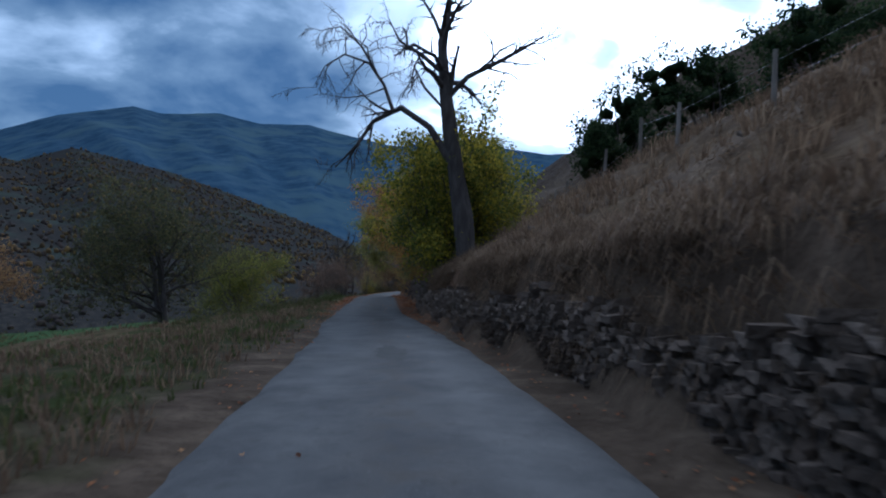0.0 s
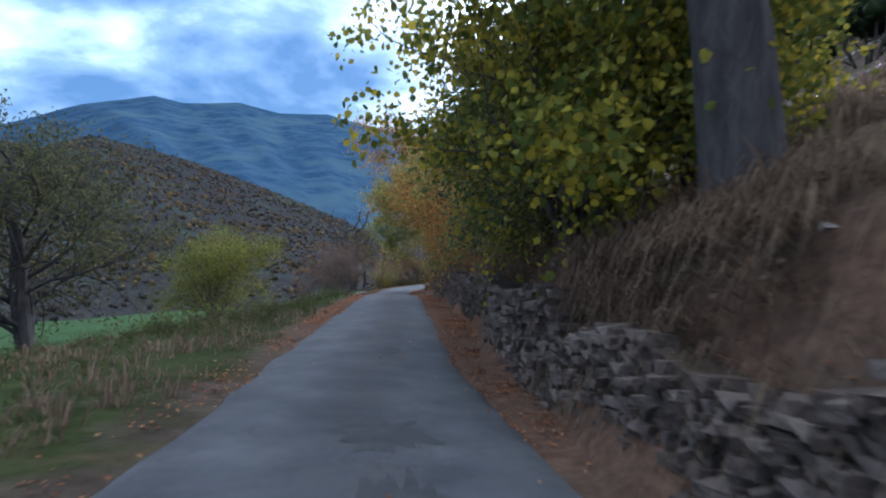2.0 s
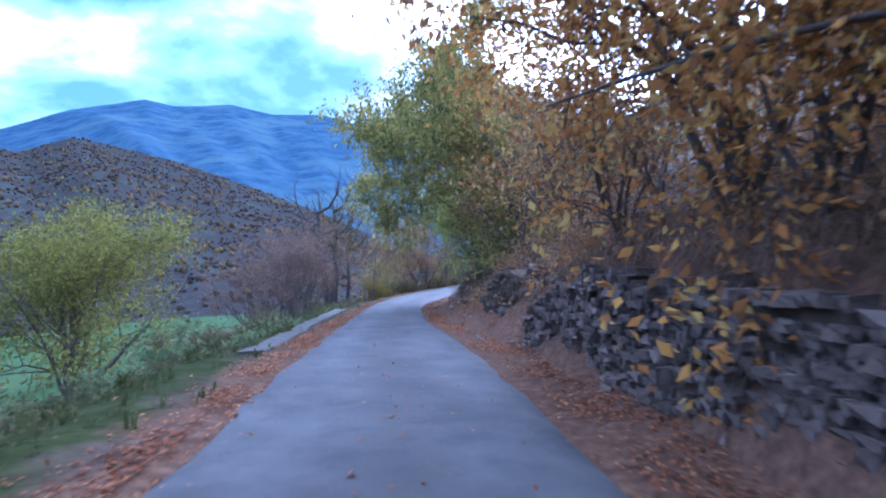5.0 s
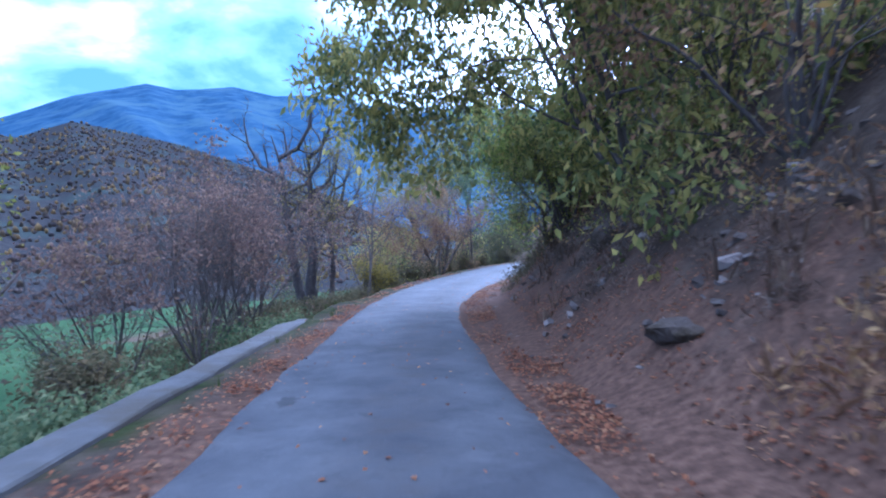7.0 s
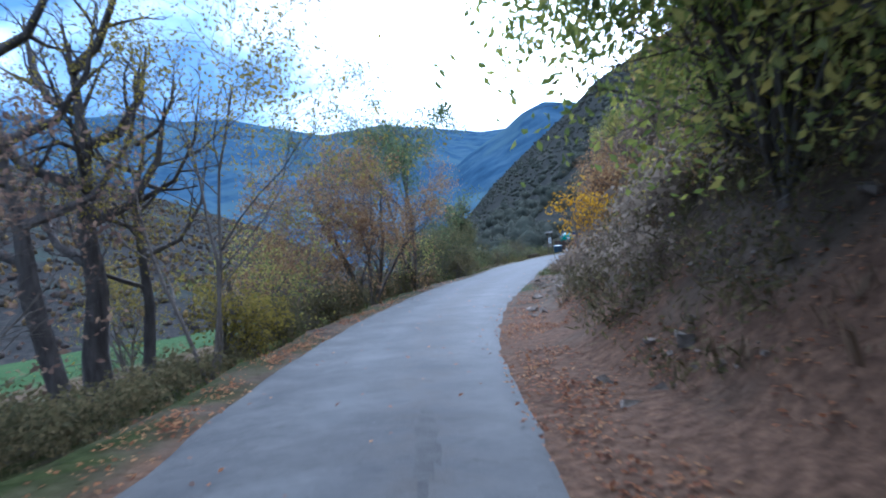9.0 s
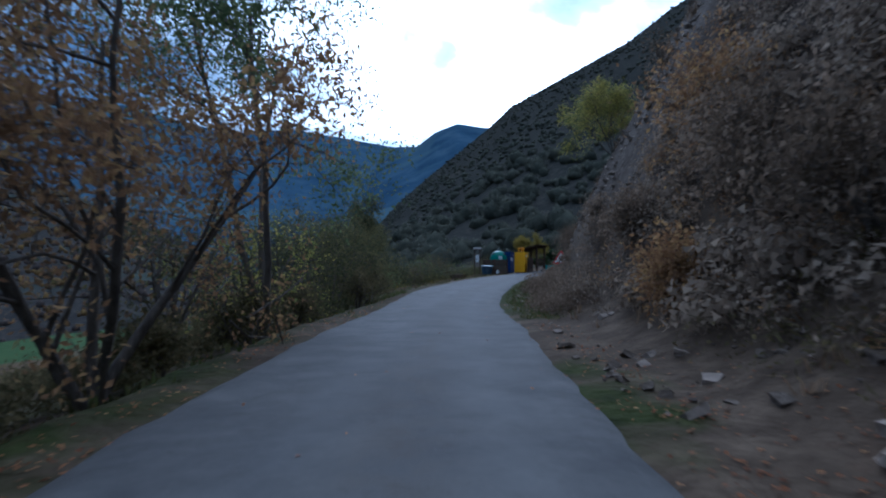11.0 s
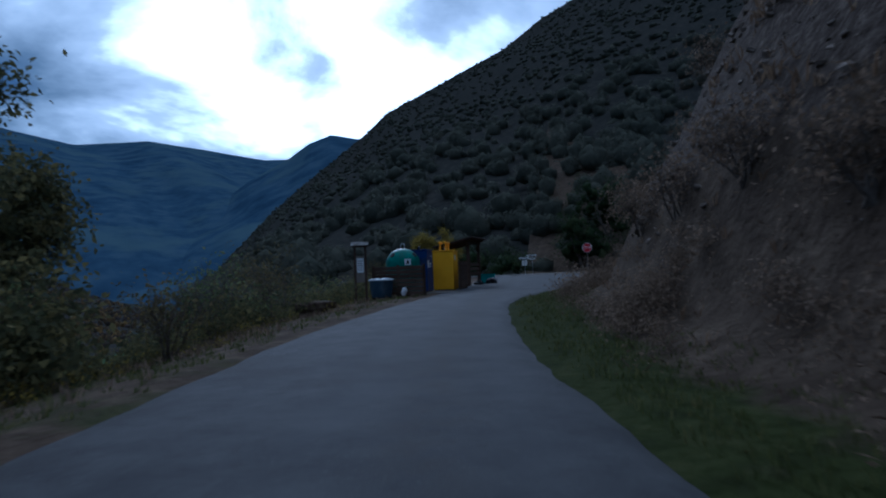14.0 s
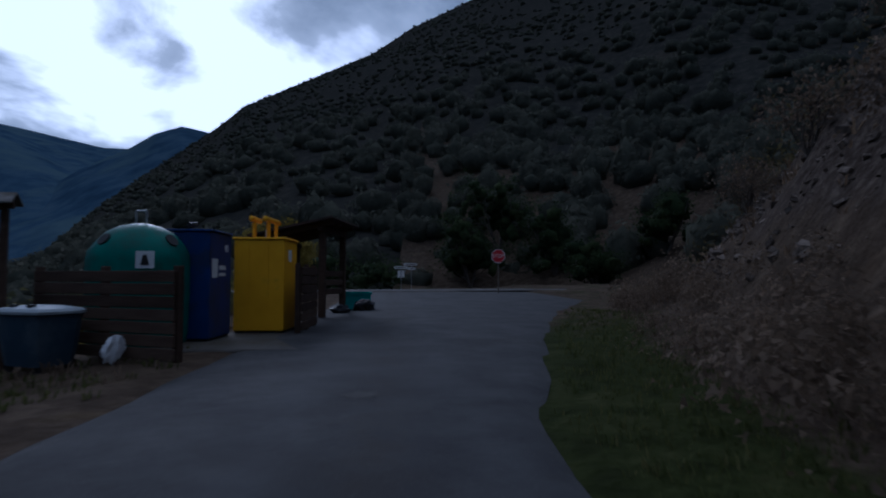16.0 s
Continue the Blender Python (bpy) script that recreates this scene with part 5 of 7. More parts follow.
def on_asphalt(s, u, lift):
    """A point that much above the crowned asphalt."""
    l, r = float(np.interp(s, EDGE_S, EDGE_L)), float(np.interp(s, EDGE_RS, EDGE_R))
    f = (u - l) / (r - l)
    x, y, z, _ = place(s, u)
    return x, y, z + 0.012 + 0.03 * (1 - (2 * f - 1) ** 2) + lift


def tar_patch(s, u, long, wide, seed, label="dark rough patch of broken asphalt"):
    rng = random.Random(seed)
    bm = bmesh.new()
    ring = []
    n = 64
    waves = [(j, rng.uniform(0.05, 0.34) / j ** 0.55, rng.uniform(0, 6.3)) for j in range(2, 17)]
    for k in range(n):
        a = 2 * math.pi * k / n
        q = 0.75 + sum(w * math.sin(j * a + f) for j, w, f in waves) * 0.6 + rng.uniform(-0.06, 0.06)
        q = max(q, 0.2)
        ring.append(bm.verts.new(on_asphalt(s + math.cos(a) * long / 2 * q, u + math.sin(a) * wide / 2 * q, 0.004)))
    mid = bm.verts.new(on_asphalt(s, u, 0.005))
    for k in range(n):
        bm.faces.new((ring[k], mid, ring[(k + 1) % n]))
    ob = part("road_patch", bm, TAR)
    tagged(ob, label, "patch", kind="structure")


for k, (s, u, a, b) in enumerate(((9.5, 0.1, 2.2, 0.7), (18.5, 0.15, 2.6, 0.8), (20.5, 0.0, 1.5, 0.9), (25.5, 0.1, 1.2, 0.5), (56.3, -1.15, 1.0, 0.4), (54.6, -1.15, 0.9, 0.4), (60.0, -1.15, 0.6, 0.25), (73.0, 0.0, 2.2, 0.25), (107.0, 1.2, 2.0, 0.35), (137.8, -0.3, 0.5, 0.45))):
    tar_patch(s, u, a, b, 300 + k)


# ---- loose ground cover ----
def scatter_places(rng, n, s0, s1, u0, u1, weight=None):
    s, u = rng.uniform(s0, s1, n), rng.uniform(u0, u1, n)
    if weight is not None:
        keep = rng.random(n) < weight(s, u)
        s, u = s[keep], u[keep]
    px = [np.interp(s, ROADLEN, ROADLINE[:, k]) for k in range(2)]
    dx = [np.interp(s + 0.5, ROADLEN, ROADLINE[:, k]) - np.interp(s - 0.5, ROADLEN, ROADLINE[:, k]) for k in range(2)]
    size = np.hypot(*dx)
    x, y = px[0] + dx[1] / size * u, px[1] - dx[0] / size * u
    return s, u, x, y


def fallen_leaves():
    rng = np.random.default_rng(90)

    def weight(s, u):
        l, r, toe = np.interp(s, EDGE_S, EDGE_L), np.interp(s, EDGE_RS, EDGE_R), np.interp(s, TOE_S, TOE_U)
        side = np.where(u < 0, np.exp(-((u - (l - 0.2)) / 0.34) ** 2), np.exp(-(np.maximum(u - (r + toe) / 2 - 0.05, 0) / np.interp(s, (50, 56, 84, 92), (0.5, 1.6, 1.6, 0.6))) ** 2 - (np.minimum(u - (r + toe) / 2 - 0.05, 0) / 0.5) ** 2))
        amount = np.where(u < 0, np.interp(s, (0, 20, 27, 32, 70, 84, 92, 112), (0.02, 0.1, 0.5, 1, 1, 0.45, 0.12, 0.02)), np.interp(s, (0, 14, 22, 30, 70, 84, 92, 112), (0.03, 0.15, 0.7, 1, 0.9, 0.5, 0.12, 0.02)))
        bare = np.where((u > l + 0.12) & (u < r - 0.1), 0.008, 1.0)
        clump = np.clip(0.45 + 2.6 * rough(s * 3, u * 3 + 40, 2.5, 3, 4), 0.05, 1)
        return side * amount * bare * clump + 0.006 * amount

    s, u, x, y = scatter_places(rng, 700000, 0, 112, -3.8, 5.4, weight)
    l, r = np.interp(s, EDGE_S, EDGE_L), np.interp(s, EDGE_RS, EDGE_R)
    _, _, z = along(x, y)
    on = (u > l + 0.05) & (u < r - 0.05)
    z = np.where(on, z + 0.05, height(x, y) + 0.015)
    V, F = leaf_mesh(rng, np.stack([x, y, z], -1), 0.052, 0.0, 0.75, level=0.75)
    tagged(solid("fallen_leaves", V, F, LITTER), "orange and brown fallen leaves on the verges", "leaves", kind="stuff")


def tufts(name, n, zone, mat, tall, label, seed, blades=7, bend=0.5, spread=0.07, width=0.012):
    rng = np.random.default_rng(seed)
    s, u, x, y = scatter_places(rng, n, *zone[:4], zone[4])
    z = height(x, y)
    m = len(x)
    base = np.repeat(np.stack([x, y, z - 0.02], -1), blades, 0)
    k = m * blades
    a = rng.uniform(0, 2 * np.pi, k)
    out = np.stack([np.cos(a), np.sin(a), 0 * a], -1)
    h = tall * rng.uniform(0.4, 1.15, (k, 1)) * np.repeat(rng.uniform(0.6, 1.2, (m, 1)), blades, 0)
    lean = rng.uniform(0.1, bend, (k, 1))
    p0 = base + out * spread * rng.uniform(0, 1, (k, 1))
    p1 = p0 + out * h * lean * 0.4 + (0, 0, 1) * h * 0.6
    p2 = p0 + out * h * lean * 1.3 + (0, 0, 1) * h * (1 - 0.35 * lean)
    side = np.stack([-np.sin(a), np.cos(a), 0 * a], -1) * width * (0.5 + h / tall)
    V = np.stack([p0 - side, p0 + side, p1 + side * 0.8, p1 - side * 0.8, p2], 1).reshape(-1, 3)
    i = np.arange(k)[:, None] * 5
    F = np.concatenate([i + (0, 1, 2), i + (0, 2, 3), i + (3, 2, 4)], 0)
    tagged(solid(name, V, F, mat), label, "grass", kind="stuff")


fallen_leaves()
tufts("verge_grass", 22000, (-4, 112, -11, -1.5, lambda s, u: np.clip((np.interp(s, EDGE_S, EDGE_L) - 0.25 - u) / 0.8, 0, 1) * np.clip(0.55 + 2.2 * rough(s, u + 90, 3.0, 3, 5), 0.0, 1) * np.exp(u / 9) * np.interp(s, (30, 48, 60, 112), (1, 0.5, 0.35, 0.45))), GRASS, 0.15,
      "green grass tufts on the verge", 91, blades=5, spread=0.1, width=0.010)
tufts("verge_grass", 13000, (100, 152, 1.0, 7, lambda s, u: np.clip((u - np.interp(s, EDGE_RS, EDGE_R) - 0.1) / 0.4, 0, 1) * np.clip((np.interp(s, TOE_S, TOE_U) + 0.6 - u) / 0.8, 0, 1)), GRASS, 0.12,
      "short green grass along the lane", 92, blades=5, width=0.006, spread=0.12)
tufts("dry_grass", 6000, (-4, 60, 2.2, 14, lambda s, u: np.clip((u - np.interp(s, TOE_S, TOE_U) - 0.2) / 0.5, 0, 1) * np.clip(0.5 + 2.4 * rough(s, u + 30, 2.6, 3, 6), 0, 1) * np.interp(s, (24, 34, 60), (1, 0.5, 0.3))), DRY, 0.45,
      "long dry grass hanging over the bank", 93, blades=9, bend=1.1, spread=0.16, width=0.011)
tufts("dry_grass", 5200, (-4, 34, -9, -1.7, lambda s, u: np.clip((np.interp(s, EDGE_S, EDGE_L) - 0.3 - u) / 0.6, 0, 1) * np.clip(0.5 + 2.4 * rough(s, u + 55, 2.2, 3, 8), 0, 1) * np.exp((u + 2) / 6)), DRY, 0.24,
      "brown dry weeds on the grass verge", 194, blades=6, bend=0.9, spread=0.13, width=0.008)
tufts("dry_grass", 7000, (60, 150, 2.2, 12, lambda s, u: np.clip((u - np.interp(s, TOE_S, TOE_U)) / 0.8, 0, 1) * np.clip(0.3 + 2.4 * rough(s, u + 70, 2.6, 3, 7), 0, 1) * 0.7), DRY, 0.32,
      "dry grass between the rocks", 94, blades=7, bend=1.1, spread=0.14)
tufts("verge_grass", 4000, (108, 152, -7, -2.7, lambda s, u: np.interp(s, (124, 134), (1, 0.4)) * np.clip((np.interp(s, EDGE_S, EDGE_L) - 0.25 - u) / 0.5, 0, 1) * np.exp((u + 3) / 3)), GRASS, 0.13,
      "grass and weeds on the verge", 192, blades=6, bend=0.8, spread=0.12, width=0.008)
tufts("dry_grass", 8000, (110, 160, -16, -2.6, lambda s, u: np.clip((np.interp(s, EDGE_S, EDGE_L) - 0.3 - u) / 0.8, 0, 1) * np.clip(0.35 + 2.4 * rough(s, u + 20, 3.2, 3, 9), 0, 1)), DEADBRUSH, 0.24,
      "tall dry weeds on the slope", 95, blades=5, bend=0.7, spread=0.12)
tufts("meadow_grass", 3800, (-4, 60, -26, -6, lambda s, u: np.clip(0.4 + 2.4 * rough(s, u + 20, 5, 3, 12), 0, 1)), DRY, 0.22, "rough meadow grass below the lane", 96, blades=8, bend=0.8, spread=0.2, width=0.02)


def hanging_grass(n, s0, s1, seed):
    """Long dry grass that bends out over the wall's top and hangs down it."""
    rng = np.random.default_rng(seed)
    s = rng.uniform(s0, s1, n)
    u = np.interp(s, TOE_S, TOE_U) + rng.uniform(0.05, 1.3, n) ** 1.2
    keep = rng.random(n) < np.clip(0.6 + 2.2 * rough(s, u + 130, 1.8, 3, 16), 0.1, 1)
    s, u = s[keep], u[keep]
    xyz = np.array([place(a, b) for a, b in zip(s, u)])
    blades = 7
    k = len(s) * blades
    base = np.stack([xyz[:, 0], xyz[:, 1], height(xyz[:, 0], xyz[:, 1])], -1)
    base = np.repeat(base, blades, 0) + rng.normal(0, 0.07, (k, 3)) * (1, 1, 0.3)
    a = np.repeat(xyz[:, 3] + np.pi / 2, blades) + rng.normal(0, 0.55, k)
    out = np.stack([np.cos(a), np.sin(a), 0 * a], -1)
    h = rng.uniform(0.2, 0.6, (k, 1))
    side = np.stack([-np.sin(a), np.cos(a), 0 * a], -1) * 0.007
    p1 = base + out * h * 0.4 + (0, 0, 1) * h * rng.uniform(0.1, 0.45, (k, 1))
    p2 = base + out * h * 0.75 + (0, 0, 1) * h * rng.uniform(-0.75, 0.1, (k, 1))
    V = np.stack([base - side, base + side, p1 + side * 0.8, p1 - side * 0.8, p2], 1).reshape(-1, 3)
    i = np.arange(k)[:, None] * 5
    F = np.concatenate([i + (0, 1, 2), i + (0, 2, 3), i + (3, 2, 4)], 0)
    tagged(solid("dry_grass", V, F, DRY), "long dry grass hanging over the stone wall", "grass", kind="stuff")


hanging_grass(6500, -4, 23, 196)
hanging_grass(1500, 24, 50, 197)


def brush(name, n, zone, mat, radius, label, seed, leaves=70, size=0.11, clump=3.0, least=0.1, twigs=0.35):
    """Low tangled scrub: many small mounds of leaves and thin twigs, in one object."""
    rng = np.random.default_rng(seed)
    base_weight = zone[4]
    s, u, x, y = scatter_places(rng, n, *zone[:4], lambda s, u: base_weight(s, u) * np.clip(0.5 + 2.2 * rough(s, u + 7 * seed, clump, 3, seed), least, 1))
    z = height(x, y)
    m = len(x)
    r = rng.uniform(*radius, m) * rng.uniform(0.6, 1.2, m)
    centre = np.repeat(np.stack([x, y, z], -1), leaves, 0)
    k = m * leaves
    way = rng.normal(0, 1, (k, 3))
    way /= np.linalg.norm(way, axis=1)[:, None]
    way[:, 2] = np.abs(way[:, 2]) * 1.15
    pos = centre + way * np.repeat(r, leaves)[:, None] * rng.uniform(0.25, 1.0, (k, 1)) ** 0.6
    thin = rng.random(k) < twigs
    V1, F1 = leaf_mesh(rng, pos[~thin], size * 0.66, 0.2, 0.55)
    V2, F2 = leaf_mesh(rng, pos[thin], size * 1.5, -0.9, 0.03)
    tagged(solid(name, np.concatenate([V1, V2]), np.concatenate([F1, F2 + len(V1)]), mat), label, "scrub", kind="stuff")


def above_toe(lo, hi, soft=0.6):
    return lambda s, u: np.clip((u - np.interp(s, TOE_S, TOE_U) - lo) / soft, 0, 1) * np.clip((np.interp(s, TOE_S, TOE_U) + hi - u) / soft, 0, 1)


def thicket(name, n, zone, mat, size, label, seed, cards=200, tall=0.9, card=(0.07, 0.15)):
    """Dense low bushes along the lane: places by the stretch s and the distance u."""
    rng = np.random.default_rng(seed)
    base_weight = zone[4]
    s, u, x, y = scatter_places(rng, n, *zone[:4], lambda s, u: base_weight(s, u) * np.clip(0.5 + 2.2 * rough(s, u + 7 * seed, 3.0, 3, seed), 0.1, 1))
    crowns(name, np.stack([x, y, height(x, y)], -1), rng, size, mat, label, "scrub", 0, cards, tall, card, (0.3, 1.2))


thicket("cliff_scrub", 2600, (101, 156, 1.9, 12, above_toe(-0.55, 1.5, 0.4)), DEADBRUSH, (0.3, 0.65), "rounded brown bushes at the foot of the rock face", 501, 240, card=(0.045, 0.1))
thicket("slope_scrub", 750, (104, 166, -15, -4, lambda s, u: np.clip((np.interp(s, EDGE_S, EDGE_L) - np.interp(s, (116, 126), (1.7, 3.0)) - u) / 1.0, 0, 1)), DUSK, (0.45, 1.1), "dark olive bushes on the slope below the lane", 502, card=(0.06, 0.12))
thicket("slope_scrub", 420, (46, 72, -9, -3.3, lambda s, u: np.clip((-3.4 - u) / 0.4, 0, 1)), OLIVE, (0.3, 0.65), "green-brown bushes below the kerb", 503)
thicket("slope_scrub", 420, (72, 104, -12, -4.0, lambda s, u: np.clip((np.interp(s, EDGE_S, EDGE_L) - 1.6 - u) / 0.5, 0, 1)), SCRUB, (0.3, 0.7), "dark brown bushes below the lane", 504)
thicket("bank_scrub", 700, (76, 102, 2.6, 11, above_toe(0.5, 7)), PALE_BRUSH, (0.3, 0.7), "grey-brown bushes on the stony slope", 505)
brush("bank_scrub", 900, (-4, 30, 3, 14, above_toe(1.5, 9)), DRY, (0.25, 0.6), "brown dry scrub on the grassy bank", 401, 50, 0.10)
brush("bank_scrub", 650, (-4, 24, 2.0, 5, above_toe(-0.05, 1.6, 0.2)), DRY, (0.14, 0.34), "brown dry weeds hanging over the stone wall", 418, 50, 0.09, clump=2.0, least=0.2, twigs=0.6)
brush("bank_scrub", 1500, (26, 58, 2.2, 8, above_toe(0.0, 4)), BROWN, (0.3, 0.7), "brown and olive scrub above the wall", 402, 50, 0.13)
brush("bank_scrub", 1500, (55, 84, 3, 10, above_toe(1.5, 7)), WALNUT, (0.35, 0.95), "olive and gold scrub on the earth bank", 403, 50, 0.13)
brush("bank_scrub", 700, (55, 86, 3, 10, above_toe(1.2, 6)), BROWN, (0.3, 0.8), "brown scrub on the earth bank", 404, 50, 0.12)
brush("bank_scrub", 1000, (80, 103, 2.6, 13, above_toe(0.4, 10)), PALE_BRUSH, (0.25, 0.7), "grey-brown tangled scrub on the slope", 405, 50, 0.10, least=0.02, twigs=0.6)
brush("bank_scrub", 700, (80, 103, 2.6, 13, above_toe(0.6, 10)), BROWN, (0.3, 0.7), "brown tangled scrub on the slope", 406, 50, 0.11)
brush("bank_scrub", 1300, (73, 92, 1.9, 8, above_toe(0.1, 4.5)), SCRUB, (0.25, 0.7), "dark tangled scrub on the earth bank", 414, 50, 0.10, twigs=0.5)
brush("bank_scrub", 450, (56, 70, 2.4, 5.5, above_toe(0.7, 2.2)), DEADBRUSH, (0.2, 0.5), "dead brown weeds on the earth bank", 416, 50, 0.09, twigs=0.6)
brush("cliff_scrub", 1500, (100, 156, 1.9, 12, above_toe(-0.75, 1.7, 0.4)), DEADBRUSH, (0.35, 0.9), "low grey-brown scrub at the foot of the rock face", 407, 68, 0.09, twigs=0.55)
brush("cliff_scrub", 420, (100, 156, 4.5, 22, above_toe(2.2, 16)), DEADBRUSH, (0.2, 0.7), "sparse scrub on the rock face", 408, 75, 0.11, clump=4.0, least=0.0)
brush("hill_scrub", 700, (146, 172, 10, 55, lambda s, u: np.clip((u - np.interp(s, TOE_S, TOE_U) - 2.5) / 2.0, 0, 1)), SCRUB, (0.7, 1.8), "dark scrub on the slope behind the junction", 417, 48, 0.26, clump=7.0, least=0.3, twigs=0.2)
brush("slope_scrub", 900, (104, 166, -17, -4, lambda s, u: np.clip((np.interp(s, EDGE_S, EDGE_L) - np.interp(s, (116, 126), (1.6, 2.6)) - u) / 1.2, 0, 1)), SCRUB, (0.3, 0.95), "olive-brown scrub on the slope below the lane", 409, 50, 0.12)
brush("slope_scrub", 500, (104, 166, -15, -4, lambda s, u: np.clip((np.interp(s, EDGE_S, EDGE_L) - 1.3 - u) / 1.2, 0, 1)), GOLD, (0.25, 0.6), "gold-green weeds on the slope below the lane", 410, 50, 0.10)
brush("slope_scrub", 1500, (52, 106, -14, -3.6, lambda s, u: np.clip((np.interp(s, EDGE_S, EDGE_L) - 1.7 - u) / 1.0, 0, 1) * np.interp(s, (52, 64, 70), (0.8, 0.9, 1))), SCRUB, (0.3, 0.8), "olive-brown scrub below the lane", 411, 50, 0.11)
brush("field_scrub", 700, (10, 62, -30, -9, lambda s, u: np.clip((-9 - u) / 5, 0.05, 1)), SCRUB, (0.35, 1.0), "brown scrub on the meadow's edge", 412, 50, 0.14, clump=6.0, least=0.0)
brush("field_scrub", 900, (30, 54, -8.5, -2.8, lambda s, u: np.clip((np.interp(s, EDGE_S, EDGE_L) - 1.5 - u) / 1.2, 0, 1)), SCRUB, (0.2, 0.55), "olive-brown weeds along the verge", 415, 50, 0.09, clump=3.0, least=0.05)
brush("field_scrub", 1300, (24, 58, -9, -2.2, lambda s, u: np.clip((np.interp(s, EDGE_S, EDGE_L) - 0.9 - u) / 1.0, 0, 1)), GRASS, (0.12, 0.4), "green weeds along the verge", 413, 50, 0.09, clump=4.0, least=0.0)


def scree(name, n, zone, sizes, label, seed, flat=0.6):
    """Loose angular stones lying on the ground, in one object."""
    rng = np.random.default_rng(seed)
    s, u, x, y = scatter_places(rng, n, *zone[:4], zone[4])
    z = height(x, y)
    V, F, k = [], [], 0
    for i in range(len(x)):
        vs, fs = ROUGH_DATA[rng.integers(len(ROUGH_DATA))]
        r = sizes[0] + (sizes[1] - sizes[0]) * rng.random() ** 3
        m = np.array(Euler(rng.uniform(-0.6, 0.6, 3) + (0, 0, rng.uniform(0, 6))).to_matrix())
        V.append((vs * (r * rng.uniform(0.8, 1.5), r, r * flat * rng.uniform(0.5, 1.1))) @ m.T + (x[i], y[i], z[i] + r * 0.12))
        F += [[a + k for a in f] for f in fs]
        k += len(vs)
    tagged(solid(name, np.concatenate(V), F, SCREE), label, "stones", kind="stuff")


scree("scree", 32000, (92, 152, 4.2, 16, lambda s, u: np.clip((u - np.interp(s, TOE_S, TOE_U) - 1.2) / 0.8, 0, 1) * np.clip(0.35 + 1.8 * rough(s, u + 60, 3, 3, 14), 0.05, 1) * 0.75), (0.035, 0.22), "grey broken stones on the rock face", 97)
scree("verge_stones", 4200, (56, 116, 1.6, 5.2, lambda s, u: np.clip((u - np.interp(s, EDGE_RS, EDGE_R) - 0.2) / 0.4, 0, 1) * np.clip(0.15 + 2 * rough(s, u + 10, 2, 2, 15), 0, 1)), (0.025, 0.2), "loose stones below the bank", 98)
scree("wall_rubble", 700, (-4, 56, 1.6, 6, lambda s, u: np.clip((u - np.interp(s, EDGE_RS, EDGE_R) - 0.3) / 0.4, 0, 1) * 0.4), (0.03, 0.22), "loose stones fallen from the wall", 99)


def boulder(s, u, size, seed, label, sink=0.25):
    rng = random.Random(seed)
    bm = bmesh.new()
    bmesh.ops.create_icosphere(bm, subdivisions=2, radius=0.5)
    for v in bm.verts:
        n = noise.noise(v.co * 2.3 + Vector((seed * 1.7, 0, 0)))
        v.co *= 1 + 0.45 * n
        v.co = Vector((round(v.co.x * 5) / 5 * 0.4 + v.co.x * 0.6, round(v.co.y * 5) / 5 * 0.4 + v.co.y * 0.6, round(v.co.z * 4) / 4 * 0.4 + v.co.z * 0.6))
        v.co = Vector((v.co.x * size[0], v.co.y * size[1], v.co.z * size[2]))
    x, y, _, yaw = place(s, u)
    ob = part("rock", bm, STONE)
    ob.matrix_basis = pose(x, y, ground_at(x, y) + size[2] * (0.5 - sink), rng.uniform(-12, 12), rng.uniform(-12, 12), math.degrees(yaw) + rng.uniform(-30, 30))
    tagged(ob, label, "rock", group="rocks on the bank")


for k, (s, u, a, b, c) in enumerate(((59.8, 2.6, 0.7, 0.4, 0.3), (65.6, 3.6, 0.7, 0.5, 0.6), (103.5, 4.2, 0.6, 0.4, 0.35))):
    boulder(s, u, (a, b, c), k + 1, "pale grey-brown broken rock on the bank")

# ---- fence on the slope ----
WEATHERED = material("weathered_wood", [(0.10, 0.085, 0.07), (0.18, 0.155, 0.13), (0.27, 0.24, 0.21)], 5, 0.9, 0.4, 40, stretch=(1, 1, 0.2), object_random=0.3)
WIRE = material("wire", [(0.10, 0.10, 0.10), (0.16, 0.15, 0.14)], 20, 0.5, 0.0, metal=0.8)
fence = empty("wire_fence", pose(0, 0, 0), "weathered wooden posts with sagging wire on the slope", "fence")
tops = []
for k, s in enumerate((8.5, 12.0, 15.2, 18.0, 21.0, 24.0, 27.0, 30.5)):
    x, y, _, _ = place(s, 7.9 + 0.25 * math.sin(k * 2.2))
    z = ground_at(x, y)
    bm = bmesh.new()
    tilt = (random.uniform(-0.12, 0.12), random.uniform(-0.12, 0.12))
    rod(bm, (x, y, z - 0.3), (x + tilt[0], y + tilt[1], z + 1.25), 0.065, 0.05, 7)
    part("post", bm, WEATHERED, fence)
    tops.append((Vector((x, y, z)), Vector((x + tilt[0], y + tilt[1], z + 1.25))))
for f in (0.45, 0.8):
    for (a0, a1), (b0, b1) in zip(tops, tops[1:]):
        bm = bmesh.new()
        rod(bm, a0.lerp(a1, f), b0.lerp(b1, f), 0.005, sides=4)
        part("wire", bm, WIRE, fence)

